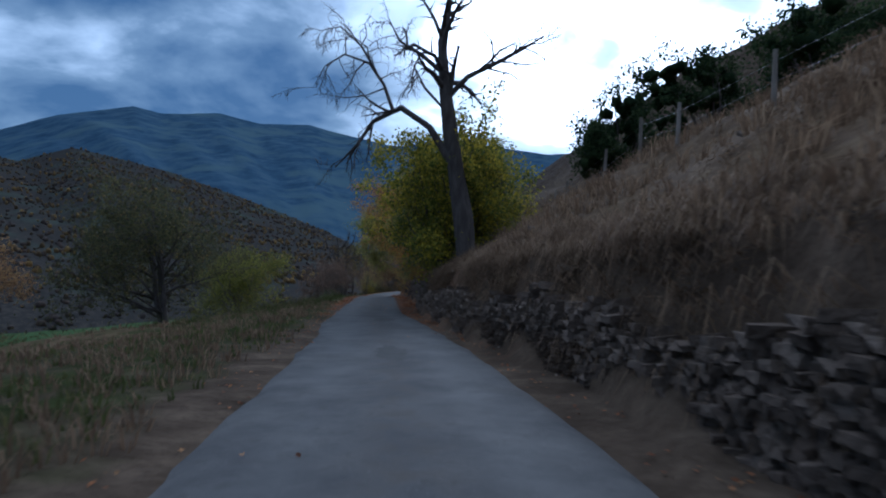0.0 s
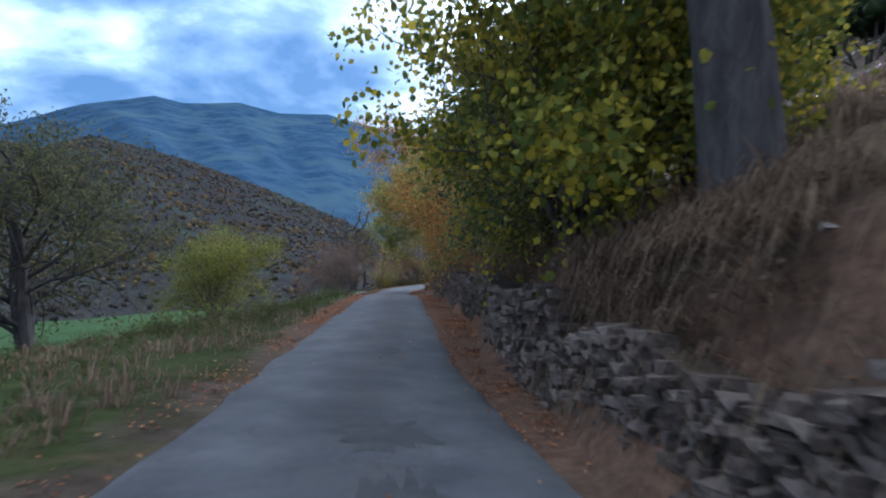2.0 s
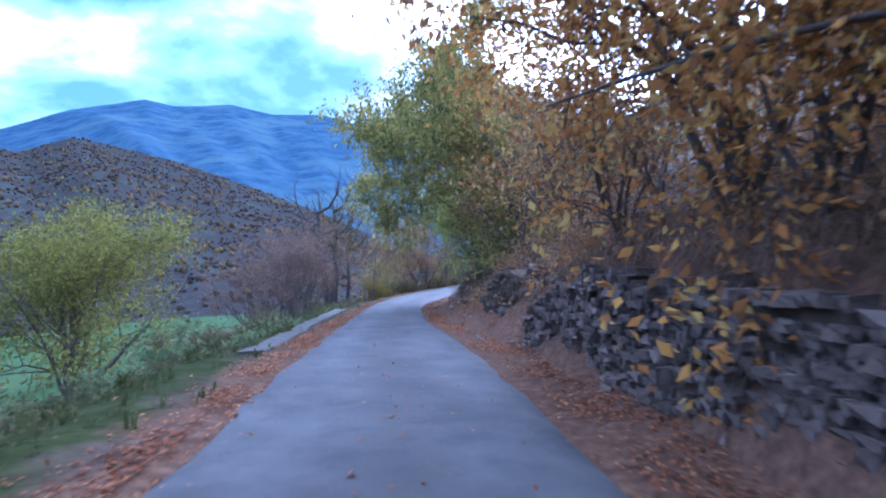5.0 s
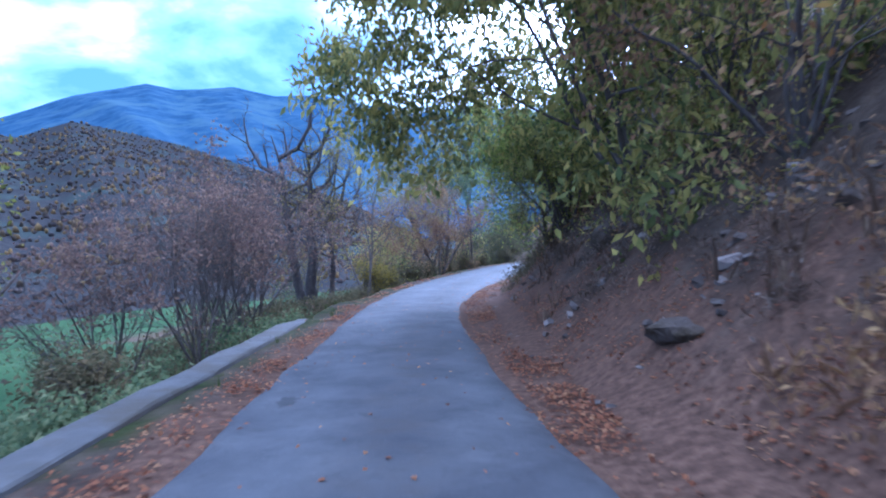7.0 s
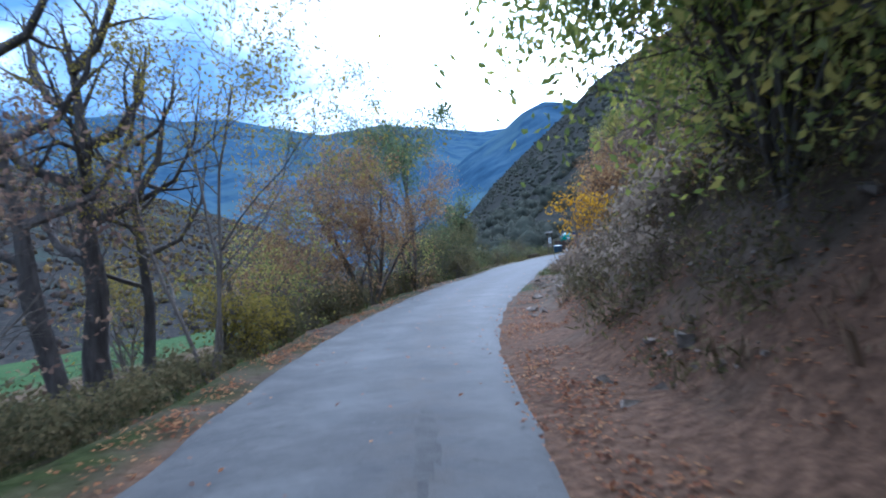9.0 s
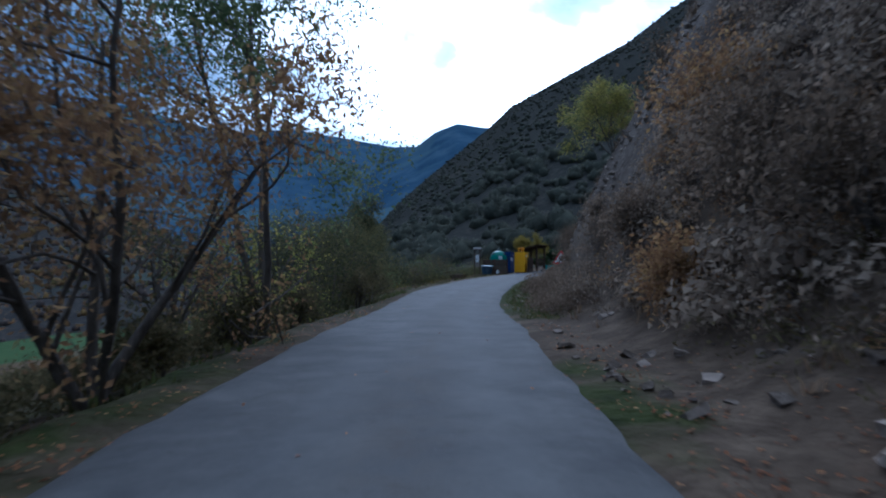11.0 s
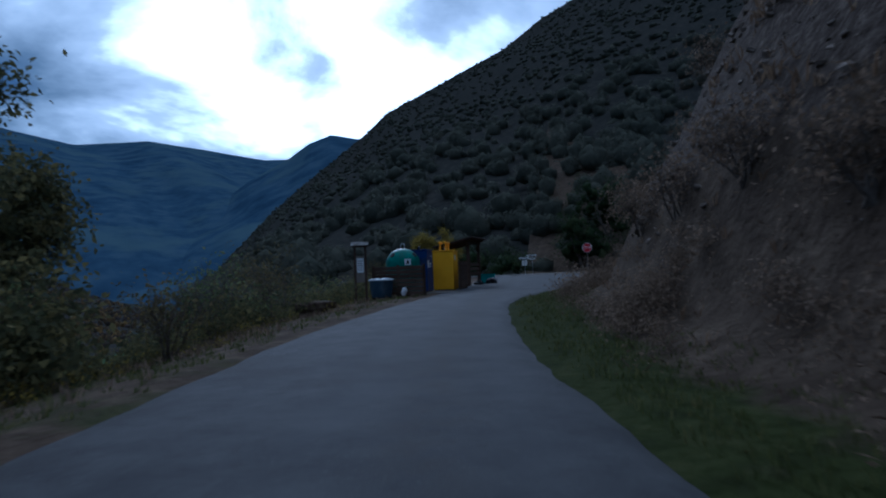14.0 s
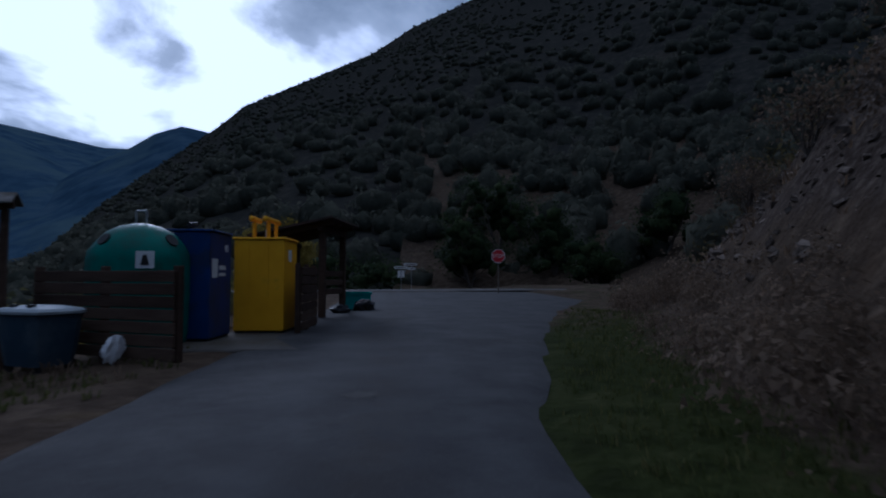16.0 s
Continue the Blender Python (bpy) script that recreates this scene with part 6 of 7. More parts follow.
# ---- road signs ----
RED = material("sign_red", [(0.42, 0.02, 0.03), (0.52, 0.03, 0.04)], 3, 0.45, 0.05, 60)
WHITE = material("sign_white", [(0.62, 0.62, 0.60), (0.72, 0.72, 0.70)], 3, 0.5, 0.05, 60)
BLACK = material("sign_black", [(0.02, 0.02, 0.02), (0.03, 0.03, 0.03)], 3, 0.5, 0.0)
STEEL = material("galvanised_steel", [(0.30, 0.31, 0.32), (0.42, 0.43, 0.44)], 12, 0.45, 0.1, 60, metal=0.7)


def plate(bm, points, y0, y1):
    """A flat plate from its outline in x and z, between two depths."""
    front = [bm.verts.new((x, y0, z)) for x, z in points]
    back = [bm.verts.new((x, y1, z)) for x, z in points]
    bm.faces.new(front)
    bm.faces.new(back[::-1])
    for k in range(len(points)):
        j = (k + 1) % len(points)
        bm.faces.new((front[k], back[k], back[j], front[j]))


def rounded(points, r, n=4):
    out = []
    m = len(points)
    for k in range(m):
        p, a, b = Vector(points[k]), Vector(points[k - 1]), Vector(points[(k + 1) % m])
        u, v = (a - p).normalized(), (b - p).normalized()
        d = r / math.tan(u.angle(v) / 2)
        s, e = p + u * d, p + v * d
        for i in range(n + 1):
            t = i / n
            q = s * (1 - t) ** 2 + p * 2 * t * (1 - t) + e * t * t
            out.append((q.x, q.y))
    return out


def warning_sign(x, y, face):
    z = ground_at(x, y)
    top = empty("warning_sign", pose(x, y, z, 0, 0, face), "triangular red-bordered crossroads warning sign on a steel post", "road sign")
    low, high = -1.84 - z, -1.1 - z
    tri = lambda w, h0, h1: [(-w, h0), (w, h0), (0, h1)]
    bm = bmesh.new()
    plate(bm, rounded(tri(0.47, low - 0.02, high), 0.035), 0, 0.025)
    part("border", bm, RED, top, "red border")
    bm = bmesh.new()
    plate(bm, rounded(tri(0.335, low + 0.07, high - 0.15), 0.012), -0.005, 0.0)
    part("panel", bm, WHITE, top, "white panel")
    for a in (1, -1):
        bm = bmesh.new()
        dx, dz = 0.115 * a, 0.125
        c = low + 0.235
        nx, nz = -dz / math.hypot(dx, dz) * 0.033, dx / math.hypot(dx, dz) * 0.033
        plate(bm, [(-dx - nx, c - dz - nz), (-dx + nx, c - dz + nz), (dx + nx, c + dz + nz), (dx - nx, c + dz - nz)], -0.010 - 0.001 * (a > 0), -0.005)
        part("cross_bar", bm, BLACK, top, "black bar of the crossing mark")
    bm = bmesh.new()
    box(bm, -0.03, 0.03, 0.026, 0.066, -0.3, high - 0.1, 0.006)
    part("post", bm, STEEL, top, "grey steel post")


warning_sign(9.26, 113.75, math.degrees(math.atan2(113.75 - 100, 9.26 + 1)) - 90 - 4)


def words(text, size, mat, parent, m, name="lettering"):
    curve = bpy.data.curves.new(name, "FONT")
    curve.body, curve.size, curve.align_x, curve.align_y, curve.extrude = text, size, "CENTER", "CENTER", 0.002
    curve.materials.append(mat)
    ob = new(name, curve)
    ob.parent = parent
    ob.matrix_basis = m
    return ob


def stop_sign(x, y, face):
    z = ground_at(x, y)
    top = empty("stop_sign", pose(x, y, z, 0, 0, face), "red octagonal stop sign with white rim on a post", "road sign")
    c = -0.45 - z
    for name, r, y0, y1, mat in (("rim", 0.42, 0, 0.02, WHITE), ("face", 0.385, -0.004, 0, RED)):
        bm = bmesh.new()
        plate(bm, [(r * math.cos(math.pi / 8 + k * math.pi / 4), c + r * math.sin(math.pi / 8 + k * math.pi / 4)) for k in range(8)], y0, y1)
        part(name, bm, mat, top)
    words("STOP", 0.29, WHITE, top, pose(0, -0.008, c, 90, 0, 0))
    bm = bmesh.new()
    box(bm, -0.03, 0.03, 0.021, 0.07, -0.3, c - 0.1, 0.006)
    part("post", bm, WEATHERED, top, "dull post")


stop_sign(37.4, 153.1, -44)


def direction_signs(x, y, face):
    z = ground_at(x, y)
    top = empty("direction_sign", pose(x, y, z, 0, 0, face) @ Matrix.Diagonal((0.82, 0.82, 0.84, 1)), "cluster of small white direction boards on two posts", "road sign")
    b = -0.35 - z
    for px, h in ((-0.25, b - 0.3), (0.75, b + 0.25)):
        bm = bmesh.new()
        rod(bm, (px, 0.04, -0.3), (px, 0.04, h), 0.035)
        part("post", bm, STEEL, top, "grey post")
    for x0, x1, z0, z1, tip in ((-1.0, 0.35, b - 0.32, b - 0.08, -1), (0.0, 1.35, b, b + 0.22, 1), (0.4, 1.15, b - 0.42, b - 0.2, 1), (-0.6, 0.05, b - 1.15, b - 0.5, 0)):
        bm = bmesh.new()
        mid = (z0 + z1) / 2
        pts = [(x0, z0), (x1, z0), (x1, z1), (x0, z1)]
        if tip > 0:
            pts = [(x0, z0), (x1 - 0.12, z0), (x1, mid), (x1 - 0.12, z1), (x0, z1)]
        elif tip < 0:
            pts = [(x0 + 0.12, z0), (x1, z0), (x1, z1), (x0 + 0.12, z1), (x0, mid)]
        plate(bm, pts, -0.02, 0.0)
        board = part("board", bm, WHITE, top, "white board")
        for k in range(1 if z1 - z0 < 0.3 else 3):
            bm = bmesh.new()
            zz = mid if z1 - z0 < 0.3 else z0 + (k + 0.5) * (z1 - z0) / 3
            plate(bm, [(x0 + 0.2, zz - 0.035), (x1 - 0.2, zz - 0.035), (x1 - 0.2, zz + 0.035), (x0 + 0.2, zz + 0.035)], -0.024, -0.02)
            part("text_bar", bm, BLACK, board, "dark bar of small writing")


direction_signs(41.0, 167.6, -36)

# ---- the recycling point ----
PAINT_G = material("green_plastic", [(0.005, 0.11, 0.085), (0.01, 0.16, 0.125)], 2, 0.45, 0.08, 30, second=(0.02, 0.10, 0.08), second_scale=2.5)
PAINT_B = material("blue_paint", [(0.008, 0.03, 0.12), (0.015, 0.045, 0.17)], 2, 0.5, 0.08, 30, second=(0.02, 0.035, 0.09), second_scale=2.5)
PAINT_Y = material("yellow_paint", [(0.66, 0.32, 0.003), (0.78, 0.40, 0.005)], 2, 0.45, 0.06, 30, second=(0.50, 0.30, 0.02), second_scale=2.0, second_at=(0.6, 0.75))
PLASTIC = material("dark_plastic", [(0.02, 0.04, 0.065), (0.035, 0.062, 0.09)], 3, 0.5, 0.1, 40, second=(0.06, 0.08, 0.10), second_scale=2.0)
GREYWHITE = material("pale_plastic", [(0.26, 0.30, 0.33), (0.38, 0.42, 0.45)], 3, 0.5, 0.1, 40)
PLANK = material("brown_plank", [(0.035, 0.022, 0.016), (0.065, 0.042, 0.03), (0.10, 0.07, 0.05)], 5, 0.85, 0.4, 40, stretch=(0.3, 0.3, 1.5), object_random=0.4)
TEAL = material("teal_plastic", [(0.01, 0.22, 0.20), (0.02, 0.30, 0.27)], 3, 0.45, 0.05, 40)
BAG = material("white_plastic_bag", [(0.55, 0.57, 0.6), (0.75, 0.77, 0.8)], 12, 0.35, 0.4, 25)
BIN_BAG = material("black_plastic_bag", [(0.012, 0.012, 0.014), (0.03, 0.03, 0.035)], 10, 0.35, 0.5, 20)
ROOFING = material("grey_roofing", [(0.16, 0.155, 0.15), (0.25, 0.24, 0.23)], 4, 0.85, 0.3, 30, second=(0.10, 0.09, 0.075), second_scale=1.5)
ROOF_BROWN = material("brown_roofing", [(0.05, 0.032, 0.027), (0.085, 0.055, 0.046)], 4, 0.85, 0.3, 30, second=(0.04, 0.03, 0.025), second_scale=1.5)
PAPER = material("sticker_paper", [(0.55, 0.57, 0.58), (0.66, 0.68, 0.68)], 6, 0.6, 0.0)
YAW = 38.0  # the bins stand square to the lane here: forward is +y of this frame
FLOOR = -2.9


def here(x, y, z=FLOOR, turn=0.0):
    return pose(x, y, z, 0, 0, -YAW + turn)


bm = bmesh.new()
box(bm, -1.2, 2.55, -0.2, 3.6, -0.25, 0.0, 0.03)
pad = part("concrete_pad", bm, CONCRETE)
pad.matrix_basis = here(15.35, 137.95, FLOOR - 0.005)
tagged(pad, "worn concrete slab under the recycling containers", "slab", kind="structure")


def lifting_yoke(bm, x, y, z, wide=0.34, tall=0.34):
    rod(bm, (x, y, z), (x, y, z + tall), 0.045, sides=10)
    rod(bm, (x, y - 0.1, z + tall), (x, y + wide, z + tall + 0.03), 0.05, sides=10)


def yellow_container():
    top = empty("recycling_container", here(17.8, 139.5), "tall yellow metal recycling container with lifting yokes on its lid", "container")
    bm = bmesh.new()
    box(bm, -1.05, 0, 0, 1.2, 0.04, 1.94, 0.02, 2)
    for k in range(2):
        box(bm, -1.05 + 0.3 + k * 0.4, -1.05 + 0.32 + k * 0.4, -0.008, 0.0, 0.1, 1.9)
    part("body", bm, PAINT_Y, top)
    bm = bmesh.new()
    box(bm, -1.08, 0.03, -0.03, 1.23, 1.945, 2.0, 0.015)
    part("lid", bm, PAINT_Y, top, "pale yellow rimmed lid")
    for x, y0, y1, posts in ((-0.7, 0.02, 0.62, (0.24,)), (-0.42, 0.02, 1.15, (0.3, 0.95))):
        bm = bmesh.new()
        for y in posts:
            rod(bm, (x, y, 2.0), (x, y, 2.4), 0.042, sides=10)
        rod(bm, (x, y0, 2.4), (x, y1, 2.4), 0.055, sides=12)
        for y in (y0, y1):
            made = bmesh.ops.create_uvsphere(bm, u_segments=10, v_segments=6, radius=0.06)["verts"]
            for v in made:
                v.co += Vector((x, y, 2.39))
        part("lifting_yoke", bm, PAINT_Y, top, "yellow T-shaped lifting bar")
    bm = bmesh.new()
    rod(bm, (-0.55, 0.6, 2.0), (-0.55, 0.6, 2.2), 0.02)
    part("lifting_pin", bm, STEEL, top)
    bm = bmesh.new()
    plate(bm, [(0.35, 1.5), (0.65, 1.5), (0.65, 1.75), (0.35, 1.75)], 0, 0.004)
    bm.transform(pose(0.002, 0, 0, 0, 0, 90))
    part("sticker", bm, PAPER, top, "pale sticker")
    bm = bmesh.new()
    box(bm, -1.02, -0.03, 0.03, 1.17, 0.0, 0.04)
    part("base", bm, BLACK, top, "dark base")


def blue_container():
    top = empty("recycling_container", here(16.0, 138.72), "tall blue metal recycling container with stickers beside the igloo", "container")
    bm = bmesh.new()
    box(bm, -1.1, 0, 0, 1.2, 0.04, 1.98, 0.02, 2)
    part("body", bm, PAINT_B, top)
    bm = bmesh.new()
    box(bm, -1.13, 0.03, -0.03, 1.23, 1.985, 2.03, 0.012)
    part("lid", bm, PAINT_B, top, "dark blue lid")
    for y0, y1, z0, z1 in ((0.12, 0.42, 1.15, 1.5), (0.5, 0.85, 1.3, 1.38), (0.5, 0.85, 1.18, 1.24), (0.82, 0.88, 1.65, 1.78), (0.92, 0.98, 1.65, 1.78)):
        bm = bmesh.new()
        box(bm, 0.001, 0.006, y0, y1, z0, z1)
        part("sticker", bm, PAPER, top, "pale sticker with small writing")
    bm = bmesh.new()
    lifting_yoke(bm, -0.5, 0.4, 2.03, 0.25, 0.1)
    part("lifting_ring", bm, BLACK, top, "black lifting ring")
    bm = bmesh.new()
    box(bm, -1.07, -0.03, 0.03, 1.17, 0.0, 0.04)
    part("base", bm, BLACK, top, "dark base")


def glass_igloo():
    top = empty("bottle_bank", here(14.95, 139.15), "dome-topped green plastic bottle bank behind the plank fence", "container")
    prof = [(0.71, 0.0), (0.745, 0.15), (0.77, 0.8), (0.77, 1.42), (0.75, 1.58), (0.67, 1.77), (0.53, 1.93), (0.33, 2.04), (0.13, 2.09), (0.0, 2.09)]
    V, F, n = [], [], 28
    for r, z in prof:
        for k in range(n):
            a = 2 * math.pi * k / n
            sq = 1 / max(abs(math.cos(a)) ** 3 + abs(math.sin(a)) ** 3, 1e-6) ** (1 / 3) if z < 1.7 else 1 + 0.3 * (1 / max(abs(math.cos(a)) ** 3 + abs(math.sin(a)) ** 3, 1e-6) ** (1 / 3) - 1)
            V.append((r * math.cos(a) * sq, r * math.sin(a) * sq, z))
    for i in range(len(prof) - 1):
        F += [(i * n + k, i * n + (k + 1) % n, (i + 1) * n + (k + 1) % n, (i + 1) * n + k) for k in range(n)]
    body = solid("body", V, F, PAINT_G, smooth=True)
    body.parent = top
    bm = bmesh.new()
    for x in (-0.09, 0.09):
        rod(bm, (x, 0, 2.08), (x, 0, 2.32), 0.018)
    rod(bm, (-0.09, 0, 2.32), (0.09, 0, 2.32), 0.018)
    part("lifting_ring", bm, STEEL, top, "steel lifting ring")
    for a in (-20, 60, 160, 240):
        bm = bmesh.new()
        made = bmesh.ops.create_cone(bm, cap_ends=True, segments=16, radius1=0.12, radius2=0.12, depth=0.05)["verts"]
        bm.transform(pose(0, 0, 0, 0, 0, a) @ pose(0.665, 0, 1.78, 0, 52, 0))
        part("bottle_hole", bm, BLACK, top, "dark round bottle hole")
    for x0, x1 in ((0.3, 0.6),):
        bm = bmesh.new()
        plate(bm, [(x0, 1.3), (x1, 1.3), (x1, 1.58), (x0, 1.58)], -0.815, -0.81)
        sticker = part("sticker", bm, PAPER, top, "white sticker with a dark picture")
        bm = bmesh.new()
        plate(bm, [(x0 + 0.08, 1.35), (x1 - 0.08, 1.35), (x1 - 0.12, 1.52), (x0 + 0.12, 1.52)], -0.82, -0.815)
        part("print", bm, BLACK, sticker, "dark printed shape")


yellow_container()
blue_container()
glass_igloo()


def plank_fence(a, b, tall, planks, label, gap=0.02, bottom=0.12):
    a, b = Vector(a), Vector(b)
    long = (b - a).length
    turn = math.degrees(math.atan2(b.y - a.y, b.x - a.x))
    z = ground_at((a.x + b.x) / 2, (a.y + b.y) / 2)
    top = empty("plank_fence", pose(a.x, a.y, z, 0, 0, turn), label, "fence", "fence panels")
    for x in (0.0, long / 2, long):
        bm = bmesh.new()
        box(bm, x - 0.06, x + 0.06, 0.0, 0.1, -0.3, tall + 0.05, 0.01)
        part("post", bm, PLANK, top)
    h = (tall - bottom) / planks
    for k in range(planks):
        bm = bmesh.new()
        box(bm, -0.02, long + 0.02, -0.045, -0.005, bottom + k * h, bottom + (k + 1) * h - gap, 0.008)
        part("plank", bm, PLANK, top)


plank_fence((13.45, 139.2), (14.85, 136.65), 1.42, 7, "dark brown plank fence shielding the bottle bank")
plank_fence((18.02, 139.2), (19.1, 140.6), 1.45, 7, "dark brown plank panel beside the yellow container", bottom=0.12)


def wheeled_bin():
    top = empty("waste_bin", pose(13.38, 137.95, ground_at(13.38, 137.95), 0, 0, -60) @ Matrix.Diagonal((0.84, 0.84, 1.0, 1)), "squat dark waste bin with a pale rounded lid", "bin")
    V, F, n = [], [], 24
    rings = [(0.46, 0.36, 0.1), (0.5, 0.4, 0.3), (0.56, 0.46, 0.8), (0.58, 0.48, 0.82)]
    for rx, ry, z in rings:
        for k in range(n):
            a = 2 * math.pi * k / n
            sq = 1 / (abs(math.cos(a)) ** 5 + abs(math.sin(a)) ** 5) ** (1 / 5)
            V.append((rx * math.cos(a) * sq, ry * math.sin(a) * sq, z))
    for i in range(len(rings) - 1):
        F += [(i * n + k, i * n + (k + 1) % n, (i + 1) * n + (k + 1) % n, (i + 1) * n + k) for k in range(n)]
    F.append(tuple(range(n))[::-1])
    body = solid("body", V, F, PLASTIC, smooth=False)
    body.parent = top
    V, F = [], []
    rings = [(0.6, 0.5, 0.825), (0.61, 0.51, 0.86), (0.56, 0.46, 0.90), (0.3, 0.22, 0.94)]
    for rx, ry, z in rings:
        for k in range(n):
            a = 2 * math.pi * k / n
            sq = 1 / (abs(math.cos(a)) ** 5 + abs(math.sin(a)) ** 5) ** (1 / 5)
            V.append((rx * math.cos(a) * sq, ry * math.sin(a) * sq, z))
    for i in range(len(rings) - 1):
        F += [(i * n + k, i * n + (k + 1) % n, (i + 1) * n + (k + 1) % n, (i + 1) * n + k) for k in range(n)]
    F.append(tuple(3 * n + k for k in range(n)))
    F.append(tuple(range(n))[::-1])
    lid = solid("lid", V, F, GREYWHITE)
    lid.parent = top
    lid["label"] = "pale grey lid"
    for x in (-0.22, 0.2):
        bm = bmesh.new()
        box(bm, x - 0.06, x + 0.06, -0.36, -0.26, 0.9, 0.96, 0.01)
        part("handle", bm, BLACK, lid, "black handle")
    for x in (-0.36, 0.36):
        for y in (-0.26, 0.26):
            bm = bmesh.new()
            rod(bm, (x, y - 0.03, 0.08), (x, y + 0.03, 0.08), 0.08, sides=14)
            part("wheel", bm, BLACK, top, "black wheel")


wheeled_bin()


def crumpled(name, m, size, mat, label, category, seed):
    bm = bmesh.new()
    bmesh.ops.create_icosphere(bm, subdivisions=3, radius=0.5)
    for v in bm.verts:
        k = noise.noise(v.co * 3.1 + Vector((seed * 3.3, 1, 2))) * 0.5 + noise.noise(v.co * 8 + Vector((seed, 0, 0))) * 0.22
        v.co *= 1 + k
        v.co = Vector((v.co.x * size[0], v.co.y * size[1], v.co.z * size[2]))
    ob = part(name, bm, mat)
    ob.matrix_basis = m
    tagged(ob, label, category)


crumpled("plastic_bag", pose(14.2, 137.3, ground_at(14.2, 137.3) + 0.22, 0, 20, 30), (0.3, 0.16, 0.44), BAG, "crumpled white plastic bag leaning on the fence", "bag", 3)
bx, by = 23.2, 145.6
crumpled("rubbish_bag", pose(bx - 0.1, by - 0.75, ground_at(bx, by) + 0.2), (0.75, 0.6, 0.45), BIN_BAG, "black rubbish bag lying beside the crate", "bag", 5)
crumpled("rubbish_bag", pose(bx - 1.3, by - 1.3, ground_at(bx - 1.3, by - 1.3) + 0.14), (0.6, 0.5, 0.35), BIN_BAG, "black rubbish bag slumped under the shelter", "bag", 8)


def crate():
    top = empty("plastic_crate", here(bx, by, ground_at(bx, by), 8) @ Matrix.Diagonal((1.15, 1.15, 1.3, 1)), "open teal plastic crate standing by the shelter", "crate")
    t = 0.03
    for name, args in (("floor", (-0.4, 0.4, -0.28, 0.28, 0, t)), ("side", (-0.45, 0.45, -0.33, -0.3, t, 0.48)), ("side", (-0.45, 0.45, 0.3, 0.33, t, 0.48)), ("end", (-0.45, -0.42, -0.3, 0.3, t, 0.48)), ("end", (0.42, 0.45, -0.3, 0.3, t, 0.48))):
        part(name, boxed(*args, bevel=0.006), TEAL, top)
    bm = bmesh.new()
    for a in ((-0.48, 0.48, -0.36, -0.33), (-0.48, 0.48, 0.33, 0.36), (-0.48, -0.45, -0.33, 0.33), (0.45, 0.48, -0.33, 0.33)):
        box(bm, *a, 0.44, 0.5)
    part("rim", bm, TEAL, top)


crate()


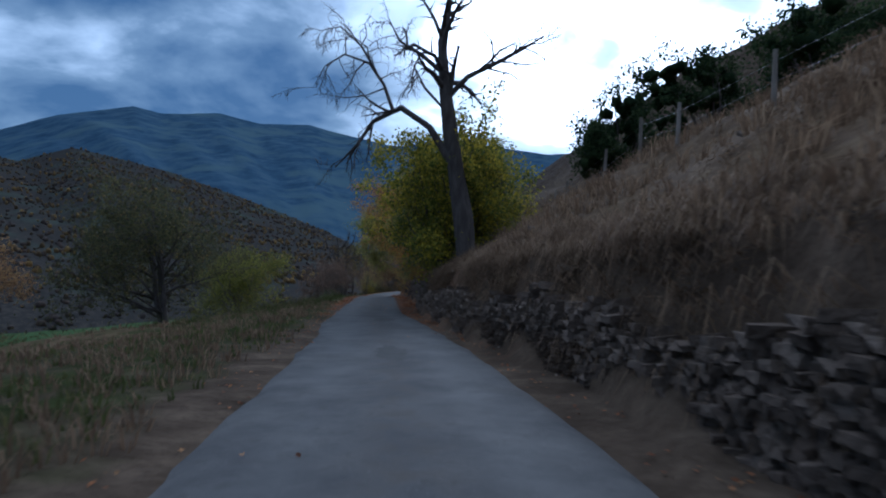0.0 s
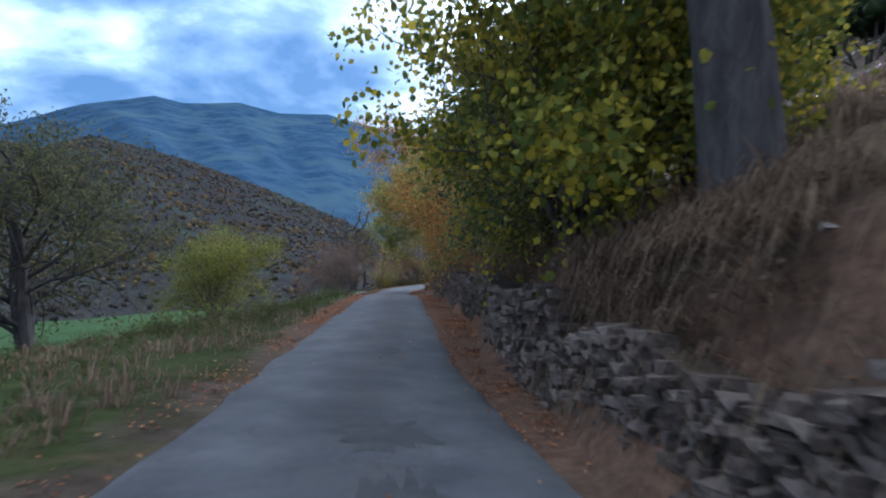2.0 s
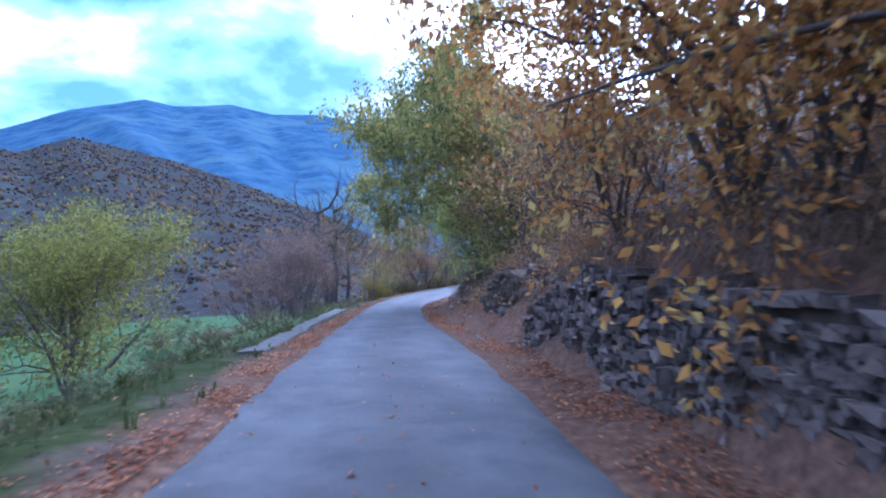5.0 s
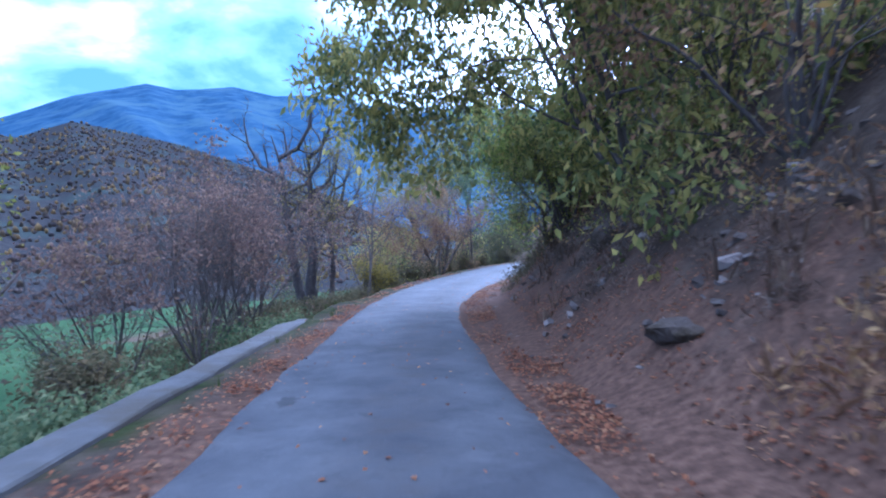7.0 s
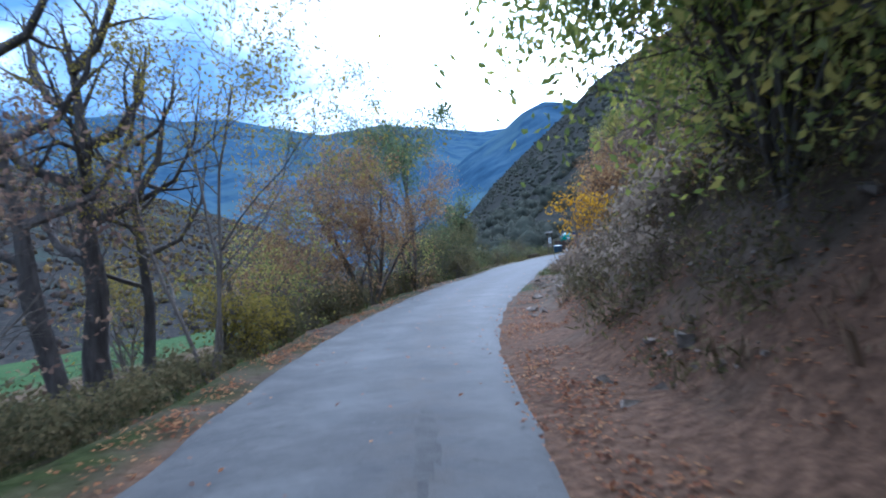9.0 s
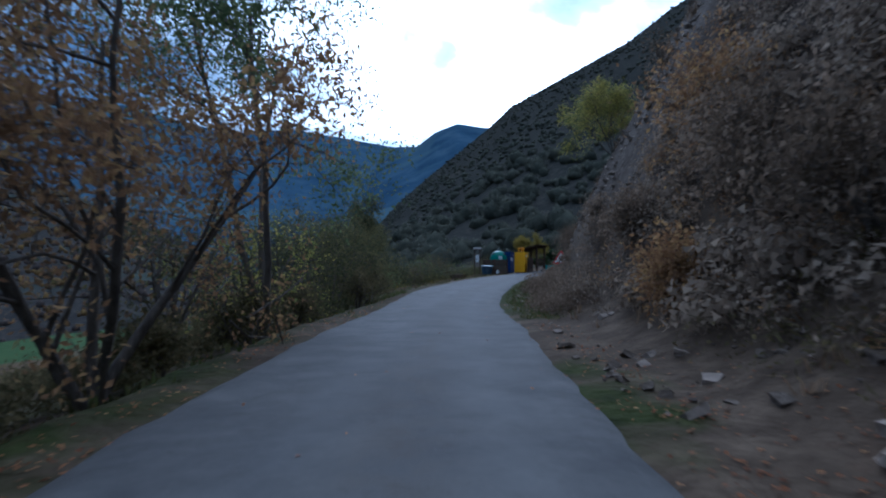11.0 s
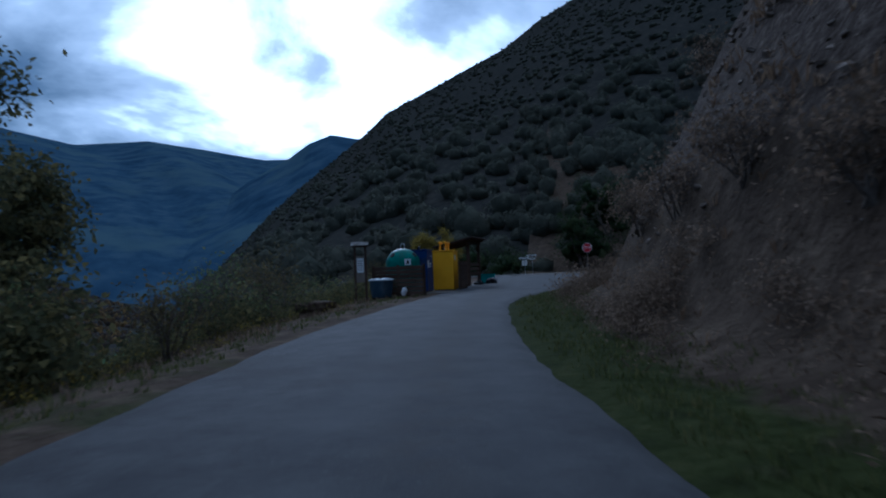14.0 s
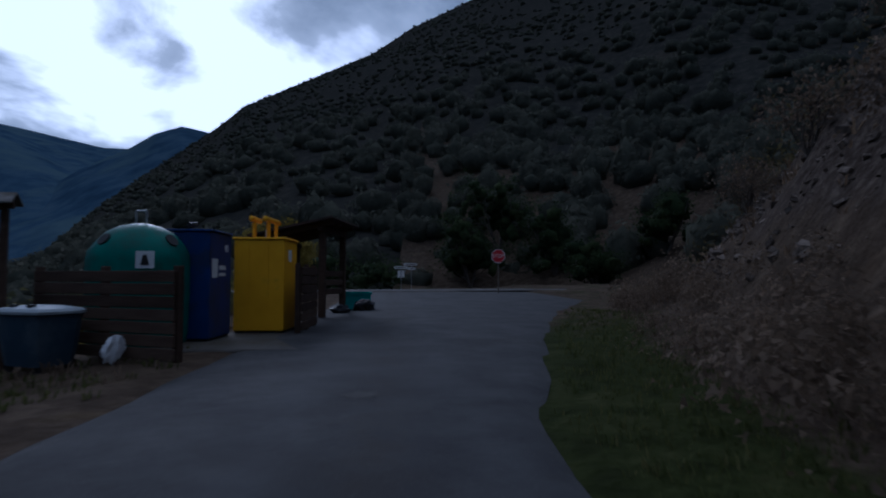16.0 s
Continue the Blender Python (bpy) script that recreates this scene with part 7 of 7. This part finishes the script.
def shelter():
    gx, gy = 20.5, 142.9
    top = empty("wooden_shelter", here(gx, gy, -2.95, -6), "small dark wooden shelter with a sloping brown roof and side rails", "shelter")
    for name, x, y, h in (("post", 0, 0, 2.5), ("post", 0, 2.3, 2.5), ("post", -1.5, 0, 2.15), ("post", -1.5, 2.3, 2.15)):
        part(name, boxed(x - 0.09, x + 0.09, y - 0.09, y + 0.09, -0.3, h, bevel=0.012), PLANK, top)
    for z in (0.72, 0.98, 1.24):
        part("rail", boxed(-0.03, 0.03, 0.09, 2.21, z, z + 0.17, bevel=0.008), PLANK, top)
    for k in range(7):
        part("back_plank", boxed(-1.56, -1.53, -0.05, 2.35, 0.15 + k * 0.2, 0.33 + k * 0.2, bevel=0.006), PLANK, top)
    part("beam", boxed(-0.07, 0.07, -0.3, 2.6, 2.5, 2.64, bevel=0.01), PLANK, top)
    part("beam", boxed(-1.57, -1.43, -0.3, 2.6, 2.15, 2.3, bevel=0.01), PLANK, top)
    for y in (-0.2, 0.6, 1.4, 2.2):
        bm = bmesh.new()
        box(bm, -1.1, 1.1, -0.04, 0.04, -0.05, 0.05)
        bm.transform(pose(-0.75, y + 0.1, 2.52, 0, -12, 0))
        part("rafter", bm, PLANK, top)
    bm = bmesh.new()
    box(bm, -1.25, 1.2, -0.5, 2.8, 0.06, 0.11, 0.01)
    bm.transform(pose(-0.75, 0, 2.53, 0, -12, 0))
    roof = part("roof", bm, ROOF_BROWN, top, "sloping dark brown roof sheet")
    for k in range(9):
        bm = boxed(-1.25, 1.2, -0.5 + k * 0.4, -0.47 + k * 0.4, 0.112, 0.13)
        bm.transform(pose(-0.75, 0, 2.53, 0, -12, 0))
        part("rib", bm, ROOF_BROWN, roof)


shelter()


def notice_post():
    gx, gy = 12.75, 138.9
    z = ground_at(gx, gy)
    top = empty("notice_post", pose(gx, gy, z, 0, 0, -22), "narrow wooden notice board under a little pitched roof", "notice board")
    for x in (-0.24, 0.24):
        part("post", boxed(x - 0.05, x + 0.05, -0.05, 0.05, -0.3, 2.5, bevel=0.008), PLANK, top)
    part("panel", boxed(-0.19, 0.19, -0.02, 0.02, 0.9, 2.1, bevel=0.004), WEATHERED, top, "pale weathered board")
    sheet = part("notice", boxed(-0.15, 0.15, -0.028, -0.02, 1.35, 2.0), PAPER, top, "faded paper notice")
    for k in range(5):
        part("text_bar", boxed(-0.11, 0.11 - 0.03 * (k % 2), -0.032, -0.028, 1.45 + k * 0.1, 1.48 + k * 0.1), WEATHERED, sheet, "grey bar of small writing")
    for a in (1, -1):
        bm = bmesh.new()
        box(bm, -0.4, 0.4, -0.02, 0.3, 0, 0.035, 0.006)
        bm.transform(pose(0, 0, 2.71, -32, 0, 0) if a > 0 else pose(0, 0, 2.71, 0, 0, 180) @ pose(0, 0, 0.0, -32, 0, 0))
        part("roof_board", bm, ROOFING, top, "grey roof board")
    part("ridge_beam", boxed(-0.36, 0.36, -0.04, 0.04, 2.5, 2.67), PLANK, top)


notice_post()


def stone_block():
    x, y = 9.45, 134.1
    top = empty("stone_trough", pose(x, y, ground_at(x, y), 0, 0, 30), "low dark stone slab on two blocks at the road edge", "slab")
    bm = bmesh.new()
    box(bm, -0.7, 0.7, -0.36, 0.36, 0.14, 0.42, 0.06, 2)
    for v in bm.verts:
        v.co += Vector([random.uniform(-0.035, 0.035) for _ in range(3)])
    part("slab", bm, STONE_EARTH, top)
    for x in (-0.42, 0.42):
        part("block", boxed(x - 0.16, x + 0.16, -0.26, 0.26, -0.15, 0.15, bevel=0.025), STONE_EARTH, top)


stone_block()
